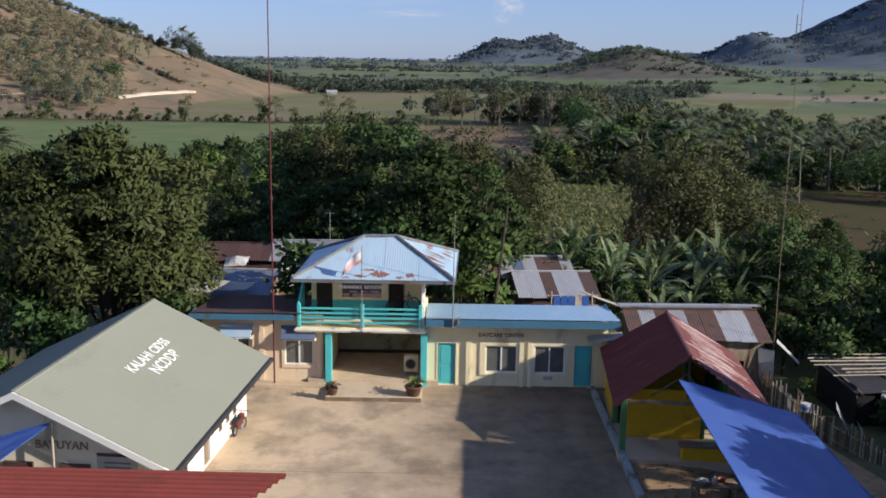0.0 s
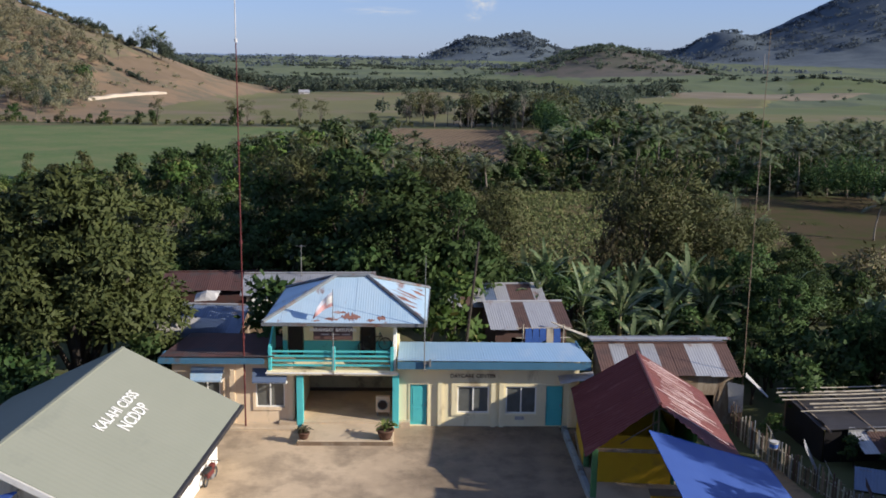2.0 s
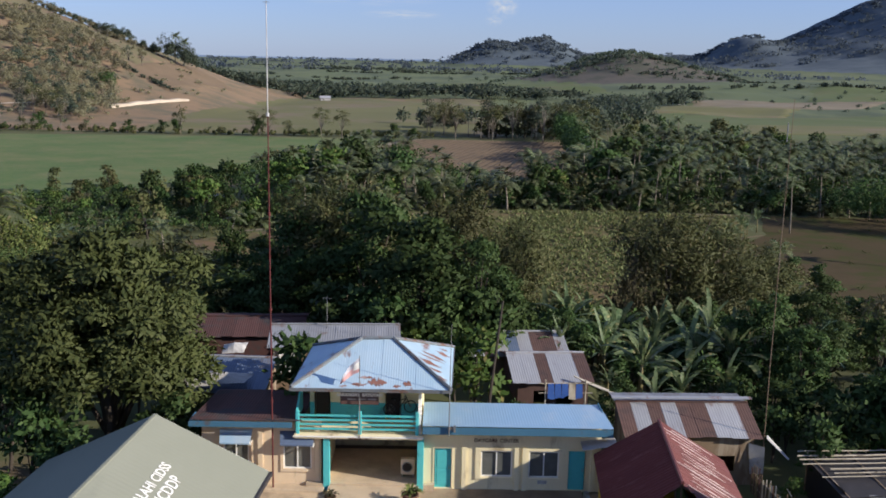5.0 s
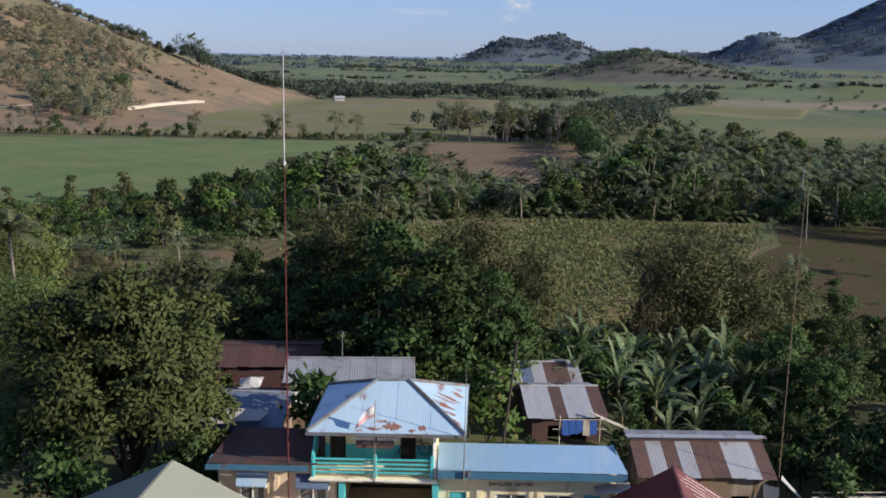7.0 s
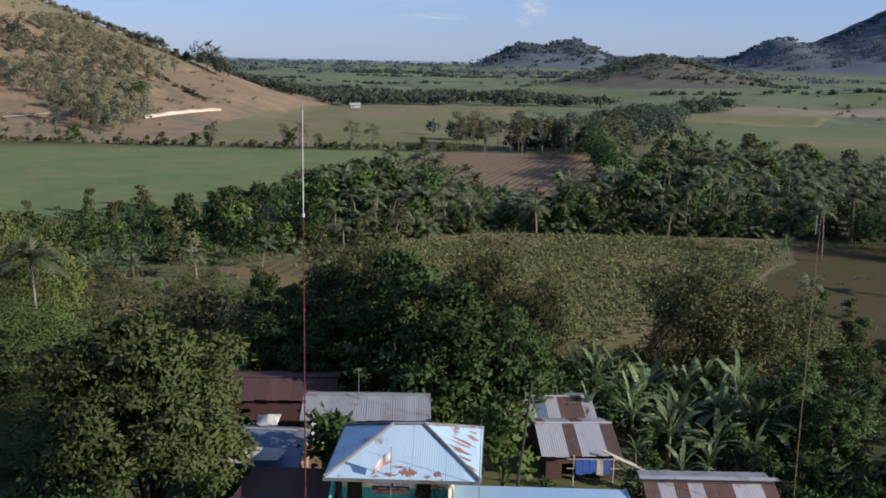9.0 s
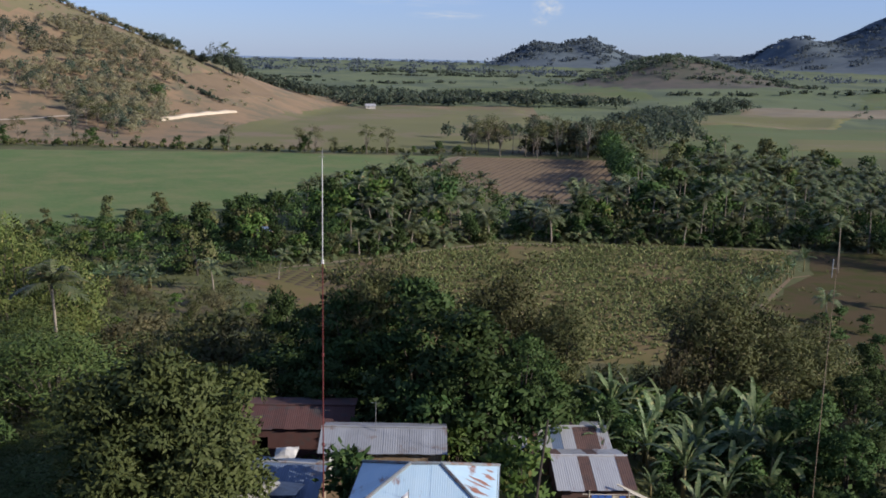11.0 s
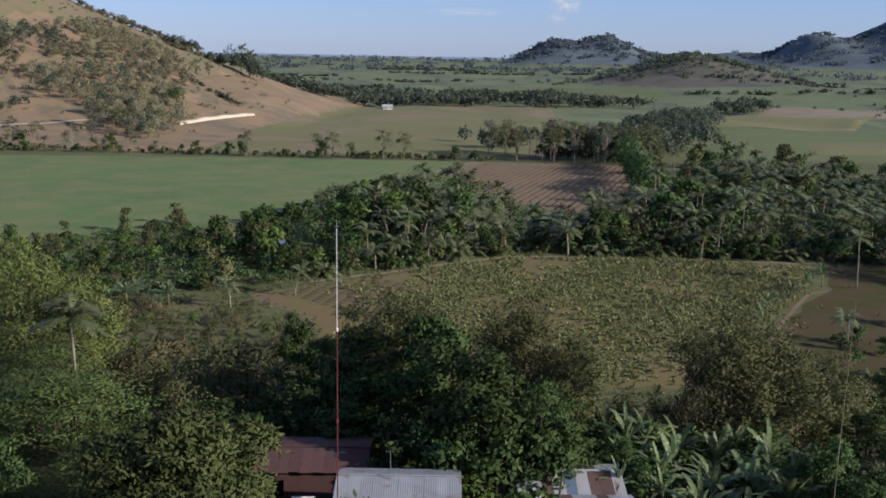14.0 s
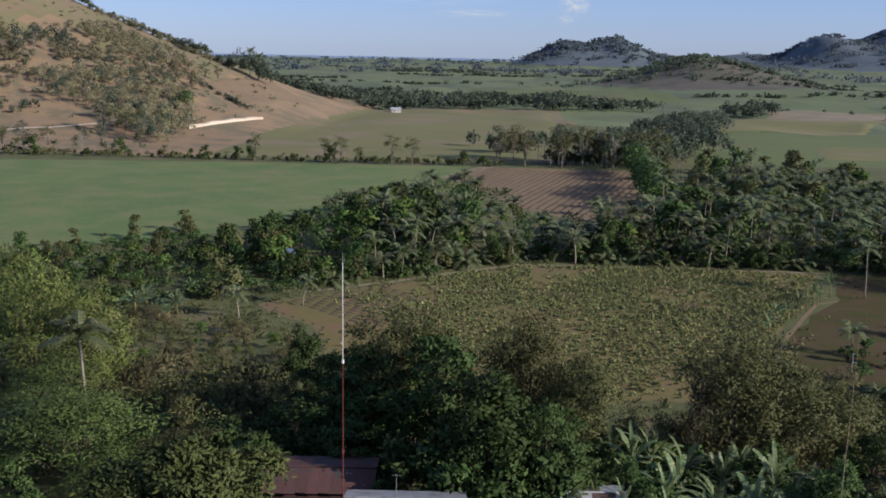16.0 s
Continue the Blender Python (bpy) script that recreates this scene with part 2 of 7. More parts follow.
M = {
    "grass": mat("grass_ground", (0.075, 0.09, 0.032), (0.115, 0.115, 0.048), 0.35, 1.0, 0.3, (0.16, 0.12, 0.07), 0.3, big=0.1, spec=0.26),
    "hill_soil": mat("hill_soil", (0.29, 0.195, 0.115), (0.22, 0.155, 0.095), 0.12, 1.0, 0.2, (0.16, 0.135, 0.085), 0.44, big=0.2, spec=0.26),
    "hill_grass": mat("dry_hill_grass", (0.19, 0.165, 0.088), (0.16, 0.145, 0.074), 0.12, 1.0, 0.2, (0.215, 0.15, 0.1), 0.42, big=0.2, spec=0.26),
    # blue-grey of the far hills: distance haze mixed into the wood colour
    "haze_wood": mat("hazy_woodland", (0.084, 0.11, 0.13), (0.108, 0.134, 0.152), 0.045, 1.0, 0.0, (0.074, 0.098, 0.118), 0.45, big=0.2, spec=0.26),
    "dark_hill": mat("burnt_hill_soil", (0.1, 0.088, 0.072), (0.125, 0.108, 0.086), 0.06, 1.0, 0.0, (0.08, 0.082, 0.06), 0.45, big=0.2, spec=0.26),
    "plain": mat("far_plain", (0.12, 0.155, 0.07), (0.15, 0.17, 0.085), 0.012, 1.0, 0, (0.09, 0.115, 0.065), 0.45, stretch=(1, 0.35, 1), big=0.3, spec=0.26),
    "green_field": mat("young_cane_field", (0.084, 0.146, 0.05), (0.14, 0.19, 0.07), 0.7, 1.0, 0.5, (0.185, 0.19, 0.085), 0.4, big=0.05, edge=0.2, spec=0.16),
    "plough": mat("ploughed_soil", (0.225, 0.163, 0.104), (0.175, 0.128, 0.082), 0.8, 1.0, 0.5, spec=0.16),
    "plough_dark": mat("darker_turned_soil", (0.16, 0.116, 0.076), (0.125, 0.092, 0.062), 0.8, 1.0, 0.5, spec=0.1),
    "crop": mat("crop_soil", (0.17, 0.13, 0.062), (0.125, 0.118, 0.05), 0.4, 1.0, 0.4, (0.17, 0.115, 0.07), 0.36, spec=0.26),
    "brown": mat("fallow_soil", (0.1, 0.073, 0.042), (0.078, 0.062, 0.034), 0.25, 1.0, 0.3, (0.066, 0.07, 0.026), 0.42, big=0.2, spec=0.05),
    "olive": mat("stubble_field", (0.175, 0.165, 0.066), (0.145, 0.145, 0.058), 0.03, 1.0, 0.0, (0.205, 0.16, 0.1), 0.38, big=0.3, spec=0.26),
    "water": mat("sea_water", (0.2, 0.27, 0.36), (0.24, 0.31, 0.4), 0.002, 0.5),
    "tan": mat("dry_field", (0.25, 0.21, 0.145), (0.19, 0.155, 0.1), 0.05, 1.0, spec=0.26),
    "far_green": mat("pasture", (0.122, 0.15, 0.055), (0.1, 0.128, 0.046), 0.04, 1.0, 0, (0.14, 0.125, 0.06), 0.35, spec=0.26),
    "concrete": mat("yard_concrete", (0.78, 0.59, 0.39), (0.56, 0.425, 0.28), 0.9, 0.9, 0.25, (0.4, 0.305, 0.205), 0.42, big=0.22, edge=0.13),
    "slab": mat("terrace_concrete", (0.7, 0.55, 0.38), (0.6, 0.47, 0.32), 1.5, 0.9, 0.25, (0.38, 0.3, 0.21), 0.3, edge=0.2),
    "kerb": mat("kerb_concrete", (0.36, 0.42, 0.43), (0.28, 0.31, 0.31), 3, 0.9, 0.2, (0.16, 0.14, 0.12), 0.36),
    "dirt": mat("bare_dirt", (0.4, 0.26, 0.14), (0.27, 0.175, 0.1), 1.6, 1.0, 0.6, (0.12, 0.1, 0.06), 0.4),
    "cream": mat("cream_paint", (0.98, 0.87, 0.56), (0.9, 0.78, 0.5), 2.0, 0.75, 0.08, (0.45, 0.36, 0.22), 0.24, stretch=(1, 1, 0.3)),
    "peach": mat("peach_paint", (0.88, 0.7, 0.48), (0.8, 0.62, 0.42), 2.0, 0.8, 0.08, (0.42, 0.32, 0.2), 0.26, stretch=(1, 1, 0.3)),
    "gable": mat("dull_cream_paint", (0.95, 0.87, 0.68), (0.86, 0.78, 0.6), 2.0, 0.8, 0.05, (0.6, 0.52, 0.4), 0.26, stretch=(1, 1, 0.3)),
    "grey_sheet": mat("grey_roof_sheet", (0.33, 0.34, 0.36), (0.26, 0.265, 0.28), 2, 0.55, 0.05, (0.2, 0.13, 0.1), 0.3, metal=0.2, vary=0.08),
    "white": mat("white_paint", (0.98, 0.96, 0.9), (0.9, 0.88, 0.8), 2.5, 0.7, 0.05, (0.5, 0.45, 0.38), 0.24),
    "teal": mat("teal_paint", (0.11, 0.6, 0.6), (0.09, 0.52, 0.54), 3.0, 0.6, 0.05, (0.05, 0.25, 0.25), 0.22),
    "blue_fascia": mat("blue_painted_fascia", (0.075, 0.2, 0.3), (0.055, 0.16, 0.25), 3.0, 0.6, 0.05, (0.14, 0.1, 0.08), 0.26),
    "blue_roof": mat("pale_blue_roof", (0.34, 0.54, 0.72), (0.4, 0.58, 0.74), 2.2, 0.45, 0.05, (0.5, 0.62, 0.72), 0.3, stretch=(1, 0.35, 1), edge=0.1, vary=0.015, metal=0.15),
    "hip_roof": mat("weathered_blue_roof", (0.46, 0.64, 0.76), (0.56, 0.7, 0.78), 2.2, 0.45, 0.05, (0.3, 0.15, 0.11), 0.24, stretch=(1, 0.4, 1), edge=0.05, vary=0.04, metal=0.15),
    "hip_cap": mat("grey_hip_flashing", (0.2, 0.23, 0.25), (0.14, 0.14, 0.14), 3, 0.5, 0.1, (0.16, 0.08, 0.05), 0.35),
    "green_roof": mat("grey_green_roof", (0.305, 0.313, 0.245), (0.285, 0.295, 0.23), 0.8, 0.85, 0.02, (0.25, 0.26, 0.21), 0.3, vary=0.006, spec=0.08, stretch=(1, 0.4, 1)),
    "red_roof": mat("faded_red_roof", (0.14, 0.042, 0.038), (0.2, 0.07, 0.06), 2.5, 0.55, 0.08, (0.3, 0.14, 0.12), 0.2, stretch=(0.14, 7, 1), edge=0.1, vary=0.1, big=0.4),
    # kiosk slope turned from the sun: its shade is in this deeper red
    "maroon_roof": mat("maroon_shaded_roof", (0.145, 0.038, 0.033), (0.18, 0.052, 0.044), 2.5, 0.9, 0.08, (0.21, 0.075, 0.065), 0.3, stretch=(1, 4, 1), vary=0.06, spec=0.12),
    "bright_red": mat("red_oxide_roof", (0.32, 0.07, 0.048), (0.25, 0.056, 0.04), 2.5, 0.5, 0.05, (0.22, 0.06, 0.04), 0.3, vary=0.05),
    "rust": mat("rusty_sheet", (0.1, 0.058, 0.05), (0.14, 0.08, 0.065), 3, 0.85, 0.15, (0.085, 0.055, 0.05), 0.4, vary=0.2),
    # pale rib streaks: faded paint with the sun's sheen put into the colour
    "worn_rib": mat("pale_sheen_ribs", (0.95, 0.82, 0.78), (0.75, 0.55, 0.5), 4, 0.45, 0.1, (0.22, 0.07, 0.06), 0.4, stretch=(0.5, 4, 1), edge=0.1),
    "rust_paint": mat("rusted_paint", (0.34, 0.17, 0.13), (0.25, 0.11, 0.08), 5, 0.8, 0.1, (0.45, 0.33, 0.3), 0.35),
    "zinc": mat("zinc_sheet", (0.5, 0.5, 0.51), (0.4, 0.4, 0.41), 2, 0.5, 0.05, (0.26, 0.15, 0.11), 0.33, metal=0.3, stretch=(2, 0.4, 1), edge=0.06, vary=0.1),
    "dark_roof": mat("dark_rusted_roof", (0.078, 0.036, 0.032), (0.105, 0.05, 0.044), 2, 0.9, 0.15, (0.06, 0.05, 0.05), 0.4, vary=0.15),
    "slate_blue": mat("blue_grey_sheet", (0.13, 0.18, 0.28), (0.18, 0.23, 0.32), 1.5, 0.5, 0.05, (0.16, 0.13, 0.12), 0.25, metal=0.2, vary=0.08),
    "glass": mat("window_glass", (0.17, 0.175, 0.16), (0.1, 0.105, 0.095), 2, 0.2, 0.0, spec=0.6),
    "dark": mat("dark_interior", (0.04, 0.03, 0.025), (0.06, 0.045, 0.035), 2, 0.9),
    "wood": mat("weathered_wood", (0.24, 0.17, 0.11), (0.17, 0.12, 0.08), 4, 0.85, 0.2, (0.33, 0.27, 0.2), 0.36, stretch=(1, 1, 0.25), vary=0.2),
    "bamboo": mat("dry_bamboo", (0.6, 0.54, 0.43), (0.46, 0.4, 0.3), 5, 0.75, 0.1, (0.24, 0.2, 0.15), 0.33, vary=0.2),
    "porch_wall": mat("dull_green_paint", (0.34, 0.33, 0.25), (0.27, 0.26, 0.19), 2, 0.8, 0.05, (0.09, 0.08, 0.06), 0.35),
    "yellow": mat("yellow_paint", (0.75, 0.46, 0.02), (0.68, 0.4, 0.02), 2, 0.6, 0.05, (0.45, 0.28, 0.05), 0.25),
    "leaf_green": mat("green_paint", (0.1, 0.26, 0.1), (0.08, 0.2, 0.08), 3, 0.6, 0.05, (0.05, 0.1, 0.06), 0.25),
    "tarp": mat("blue_tarpaulin", (0.06, 0.12, 0.38), (0.05, 0.1, 0.33), 0.9, 0.5, 0.1, (0.085, 0.155, 0.43), 0.3),
    "black_tarp": mat("black_plastic_sheet", (0.035, 0.032, 0.034), (0.055, 0.05, 0.05), 1.2, 0.6, 0.3),
    "old_tarp": mat("weathered_white_tarp", (0.6, 0.58, 0.55), (0.42, 0.4, 0.38), 2, 0.8, 0.3, (0.25, 0.22, 0.2), 0.33),
    "bark": mat("bark", (0.075, 0.06, 0.048), (0.055, 0.045, 0.035), 3, 0.95, 0.6, stretch=(2, 2, 0.4)),
    "palm_bark": mat("palm_bark", (0.3, 0.26, 0.21), (0.21, 0.18, 0.14), 4, 0.95, 0.4, stretch=(1, 1, 3)),
    "stem": mat("banana_stem", (0.17, 0.17, 0.07), (0.22, 0.15, 0.07), 3, 0.7, 0.2),
    "mast_red": mat("red_mast_paint", (0.15, 0.03, 0.028), (0.11, 0.026, 0.025), 4, 0.6, 0.05),
    "mast_white": mat("white_mast_paint", (0.7, 0.68, 0.66), (0.55, 0.54, 0.53), 4, 0.6, 0.05),
    "metal": mat("galvanised_pipe", (0.35, 0.35, 0.34), (0.25, 0.24, 0.23), 6, 0.5, 0.05, metal=0.4),
    "white_wall": mat("white_earthwork", (0.62, 0.53, 0.42), (0.46, 0.38, 0.29), 0.3, 0.9),
    "sign_dark": mat("sign_board", (0.09, 0.05, 0.05), (0.07, 0.05, 0.05), 3, 0.6),
    "letter_faded": mat("faded_letter_paint", (0.25, 0.17, 0.12), (0.4, 0.3, 0.2), 6, 0.8),
    "letter_dark": mat("brown_letter_paint", (0.1, 0.045, 0.03), None, 8, 0.8),
    "flag_blue": mat("flag_blue", (0.68, 0.68, 0.76), None, 8, 0.8),
    "flag_red": mat("flag_red", (0.8, 0.46, 0.44), None, 8, 0.8),
    "terracotta": mat("clay_pot", (0.15, 0.08, 0.055), None, 6, 0.85, 0.1),
    "cloth_blue": mat("blue_cloth", (0.06, 0.16, 0.5), (0.05, 0.12, 0.4), 4, 0.9, 0.2),
    "tyre": mat("black_rubber", (0.03, 0.03, 0.03), None, 8, 0.7),
    "mango_leaf": leaf_mat("mango_leaves", (0.044, 0.057, 0.018), (0.098, 0.11, 0.035), None),
    "dark_leaf": leaf_mat("dark_glossy_leaves", (0.028, 0.056, 0.018), (0.09, 0.136, 0.046), None, 0.24, 0.4, spec=0.07),
    "bright_leaf": leaf_mat("bright_leaves", (0.05, 0.095, 0.02), (0.11, 0.17, 0.04), (0.17, 0.15, 0.05)),
    "olive_leaf": leaf_mat("olive_leaves", (0.061, 0.073, 0.024), (0.12, 0.124, 0.05), (0.17, 0.14, 0.07)),
    "dry_leaf": leaf_mat("dry_leaves", (0.088, 0.082, 0.04), (0.145, 0.128, 0.064), (0.19, 0.15, 0.085)),
    "lime_leaf": leaf_mat("yellow_green_leaves", (0.082, 0.11, 0.027), (0.158, 0.186, 0.055), (0.22, 0.17, 0.07)),
    "fern_leaf": leaf_mat("fern_green_leaves", (0.052, 0.08, 0.022), (0.108, 0.14, 0.043), (0.16, 0.16, 0.06)),
    "palm_leaf": leaf_mat("palm_fronds", (0.075, 0.105, 0.045), (0.175, 0.195, 0.095), (0.22, 0.17, 0.09), 0.2, 0.35, spec=0.22),
    "banana_leaf": leaf_mat("banana_leaves", (0.075, 0.12, 0.048), (0.22, 0.27, 0.13), (0.32, 0.26, 0.12), 0.28, 0.35, spec=0.2),
    # leaf green paled and greyed: aerial haze is part of this colour
    "far_leaf": leaf_mat("hazy_tree_leaves", (0.072, 0.098, 0.068), (0.105, 0.13, 0.09), (0.14, 0.135, 0.1), 0.4),
    # forest leaves tinted blue-grey with the haze of distance
    "haze_leaf": leaf_mat("hazy_forest_leaves", (0.104, 0.13, 0.148), (0.128, 0.155, 0.174), None, 0.45, hue=0.01),
    # dry thicket tone, brightened further for the haze over the hill
    "hill_leaf": leaf_mat("hazy_dry_thicket", (0.235, 0.222, 0.135), (0.33, 0.31, 0.19), (0.34, 0.29, 0.19), 0.5),
    "crop_leaf": leaf_mat("crop_leaves", (0.088, 0.108, 0.036), (0.195, 0.205, 0.08), (0.24, 0.2, 0.1)),
}

# the yard's concrete is multiplied darker towards the kiosk, along an uneven border
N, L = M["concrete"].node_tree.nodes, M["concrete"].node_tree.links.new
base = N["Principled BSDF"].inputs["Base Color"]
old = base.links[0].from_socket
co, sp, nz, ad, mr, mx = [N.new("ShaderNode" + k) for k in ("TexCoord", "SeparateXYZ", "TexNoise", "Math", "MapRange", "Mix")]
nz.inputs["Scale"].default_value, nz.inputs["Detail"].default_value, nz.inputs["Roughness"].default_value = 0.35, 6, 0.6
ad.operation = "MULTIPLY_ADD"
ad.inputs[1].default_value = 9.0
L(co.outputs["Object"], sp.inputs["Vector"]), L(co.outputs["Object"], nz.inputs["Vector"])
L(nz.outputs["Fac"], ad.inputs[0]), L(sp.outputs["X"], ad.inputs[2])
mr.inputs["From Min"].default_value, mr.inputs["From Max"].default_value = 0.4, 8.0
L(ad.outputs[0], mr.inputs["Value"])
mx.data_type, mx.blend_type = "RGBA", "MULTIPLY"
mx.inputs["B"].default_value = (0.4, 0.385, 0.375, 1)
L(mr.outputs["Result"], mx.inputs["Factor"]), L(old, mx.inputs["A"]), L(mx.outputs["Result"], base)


# ---- building tools ----
def link(name, V, F, m, parent=None, label="", smooth=False, kind=""):
    me = bpy.data.meshes.new(name)
    me.from_pydata([tuple(v) for v in V], [], [tuple(f) for f in F])
    me.materials.append(M[m])
    if smooth:
        me.polygons.foreach_set("use_smooth", [True] * len(me.polygons))
    ob = new(name, me)
    if parent:
        ob.parent = parent
    return tagged(ob, label, kind=kind)


def thing(name, m, label, category, group=""):
    ob = new(name)
    ob.matrix_basis = m
    ob.empty_display_size = 0.2
    return tagged(ob, label, category, group)


def box(x0, y0, z0, x1, y1, z1, bevel=0.0):
    """A block, with its four upright and upper edges taken off where bevel is given."""
    if not bevel:
        V = [(x, y, z) for z in (z0, z1) for y in (y0, y1) for x in (x0, x1)]
        return V, [(0, 2, 3, 1), (4, 5, 7, 6), (0, 1, 5, 4), (2, 6, 7, 3), (0, 4, 6, 2), (1, 3, 7, 5)]
    b, V = bevel, []
    for z, d in ((z0, 0), (z1 - b, 0), (z1, b)):
        V += [(x0 + b + d, y0 + d, z), (x1 - b - d, y0 + d, z), (x1 - d, y0 + b + d, z), (x1 - d, y1 - b - d, z), (x1 - b - d, y1 - d, z), (x0 + b + d, y1 - d, z), (x0 + d, y1 - b - d, z), (x0 + d, y0 + b + d, z)]
    F = [tuple(range(7, -1, -1)), tuple(range(16, 24))]
    F += [(r * 8 + i, r * 8 + (i + 1) % 8, r * 8 + 8 + (i + 1) % 8, r * 8 + 8 + i) for r in (0, 1) for i in range(8)]
    return V, F


def join(*meshes):
    V, F = [], []
    for v, f in meshes:
        n = len(V)
        V += list(v)
        F += [tuple(i + n for i in q) for q in f]
    return V, F


def tube(points, radii, n=8):
    """A round bar through the points, thick as the radii say, with closed ends."""
    P = [Vector(p) for p in points]
    V, F = [], []
    for i, p in enumerate(P):
        d = (P[min(i + 1, len(P) - 1)] - P[max(i - 1, 0)]).normalized()
        a = d.cross(Vector((0.31, 0.9, 0.21))).normalized()
        b = d.cross(a)
        r = radii[i] if isinstance(radii, (list, tuple)) else radii
        V += [p + a * (r * math.cos(k * 2 * math.pi / n)) + b * (r * math.sin(k * 2 * math.pi / n)) for k in range(n)]
    for i in range(len(P) - 1):
        F += [(i * n + k, i * n + (k + 1) % n, i * n + n + (k + 1) % n, i * n + n + k) for k in range(n)]
    return V, F + [tuple(range(n - 1, -1, -1)), tuple(range(len(V) - n, len(V)))]


def ring(center, axis, radius, r, n=20, k=6):
    """A torus round axis."""
    c, ax = Vector(center), Vector(axis).normalized()
    a = ax.orthogonal().normalized()
    b = ax.cross(a)
    V, F = [], []
    for i in range(n):
        d = a * math.cos(i * 2 * math.pi / n) + b * math.sin(i * 2 * math.pi / n)
        V += [c + d * (radius + r * math.cos(j * 2 * math.pi / k)) + ax * (r * math.sin(j * 2 * math.pi / k)) for j in range(k)]
    F = [(i * k + j, i * k + (j + 1) % k, (i + 1) % n * k + (j + 1) % k, (i + 1) % n * k + j) for i in range(n) for j in range(k)]
    return V, F


def wall_x(x0, x1, z0, z1, y0, y1, holes=()):
    """A wall along x from y0 to y1 thick, with holes (x0, x1, z0, z1) right through it."""
    xs = sorted({x0, x1, *[h[0] for h in holes], *[h[1] for h in holes]})
    zs = sorted({z0, z1, *[h[2] for h in holes], *[h[3] for h in holes]})
    xs, zs = [x for x in xs if x0 <= x <= x1], [z for z in zs if z0 <= z <= z1]
    nx, nz = len(xs), len(zs)
    V = [(x, y, z) for y in (y0, y1) for z in zs for x in xs]

    def solid(i, k):
        if not (0 <= i < nx - 1 and 0 <= k < nz - 1):
            return False
        cx, cz = (xs[i] + xs[i + 1]) / 2, (zs[k] + zs[k + 1]) / 2
        return not any(h[0] <= cx <= h[1] and h[2] <= cz <= h[3] for h in holes)

    F, o = [], nx * nz
    for k in range(nz - 1):
        for i in range(nx - 1):
            if solid(i, k):
                a, b, c, d = k * nx + i, k * nx + i + 1, (k + 1) * nx + i + 1, (k + 1) * nx + i
                F += [(a, b, c, d), (d + o, c + o, b + o, a + o)]
                for (p, q), (di, dk) in (((a, b), (0, -1)), ((b, c), (1, 0)), ((c, d), (0, 1)), ((d, a), (-1, 0))):
                    if not solid(i + di, k + dk):
                        F.append((q, p, p + o, q + o))
    return V, F


def turned(mesh):
    """The same with x and y exchanged: a wall along y."""
    V, F = mesh
    return [(v[1], v[0], v[2]) for v in V], [tuple(reversed(f)) for f in F]


def sheets(parent, o, u, v, length, top, m, name="roof_sheet", pitch=0.15, amp=0.016, wide=0.9, bottom=lambda s: 0.0, pick=None, lift=0.008, ragged=0.0):
    """Corrugated sheets side by side on a slope: from o along u, each running up v from bottom(s) to top(s)."""
    o, u, v = Vector(o), Vector(u).normalized(), Vector(v).normalized()
    n = u.cross(v)
    count = max(1, round(length / wide))
    for k in range(count):
        s0, s1 = length * k / count, length * (k + 1) / count + (0.05 if k < count - 1 else 0)
        steps = max(2, round((s1 - s0) / pitch * 4))
        off, cut = lift * (k % 2), R.uniform(-ragged, ragged)
        V, F = [], []
        for i in range(steps + 1):
            s = s0 + (s1 - s0) * i / steps
            h = n * (off + amp * math.sin(s / pitch * 2 * math.pi))
            a, b = bottom(s) + cut, max(bottom(s) + cut + 0.01, top(s))
            for q in (a, (a + b) / 2, b):
                V.append(o + u * s + v * q + h)
        F = [(i * 3 + j, i * 3 + 3 + j, i * 3 + 4 + j, i * 3 + 1 + j) for i in range(steps) for j in (0, 1)]
        link(name, V, F, pick(k) if pick else m, parent, smooth=True)


def text(body, size, m, material, parent=None, name="lettering", depth=0.01, bold=0.016):
    """A line of lettering centred at m, each word an object."""
    made = []
    for word in body.split():
        cu = bpy.data.curves.new(name, "FONT")
        cu.body, cu.size, cu.extrude, cu.align_y, cu.resolution_u, cu.offset = word, size, depth, "CENTER", 3, size * bold
        tmp = bpy.data.objects.new("tmp", cu)
        me = bpy.data.meshes.new_from_object(tmp)
        bpy.data.objects.remove(tmp)
        me.materials.clear()
        me.materials.append(M[material])
        made.append((me, max(v.co.x for v in me.vertices)))
    wide = sum(w for _, w in made) + size * 0.35 * (len(made) - 1)
    x = -wide / 2
    for me, w in made:
        ob = new(name, me)
        ob.parent = parent
        ob.matrix_basis = m @ pose(x, 0, 0)
        x += w + size * 0.35


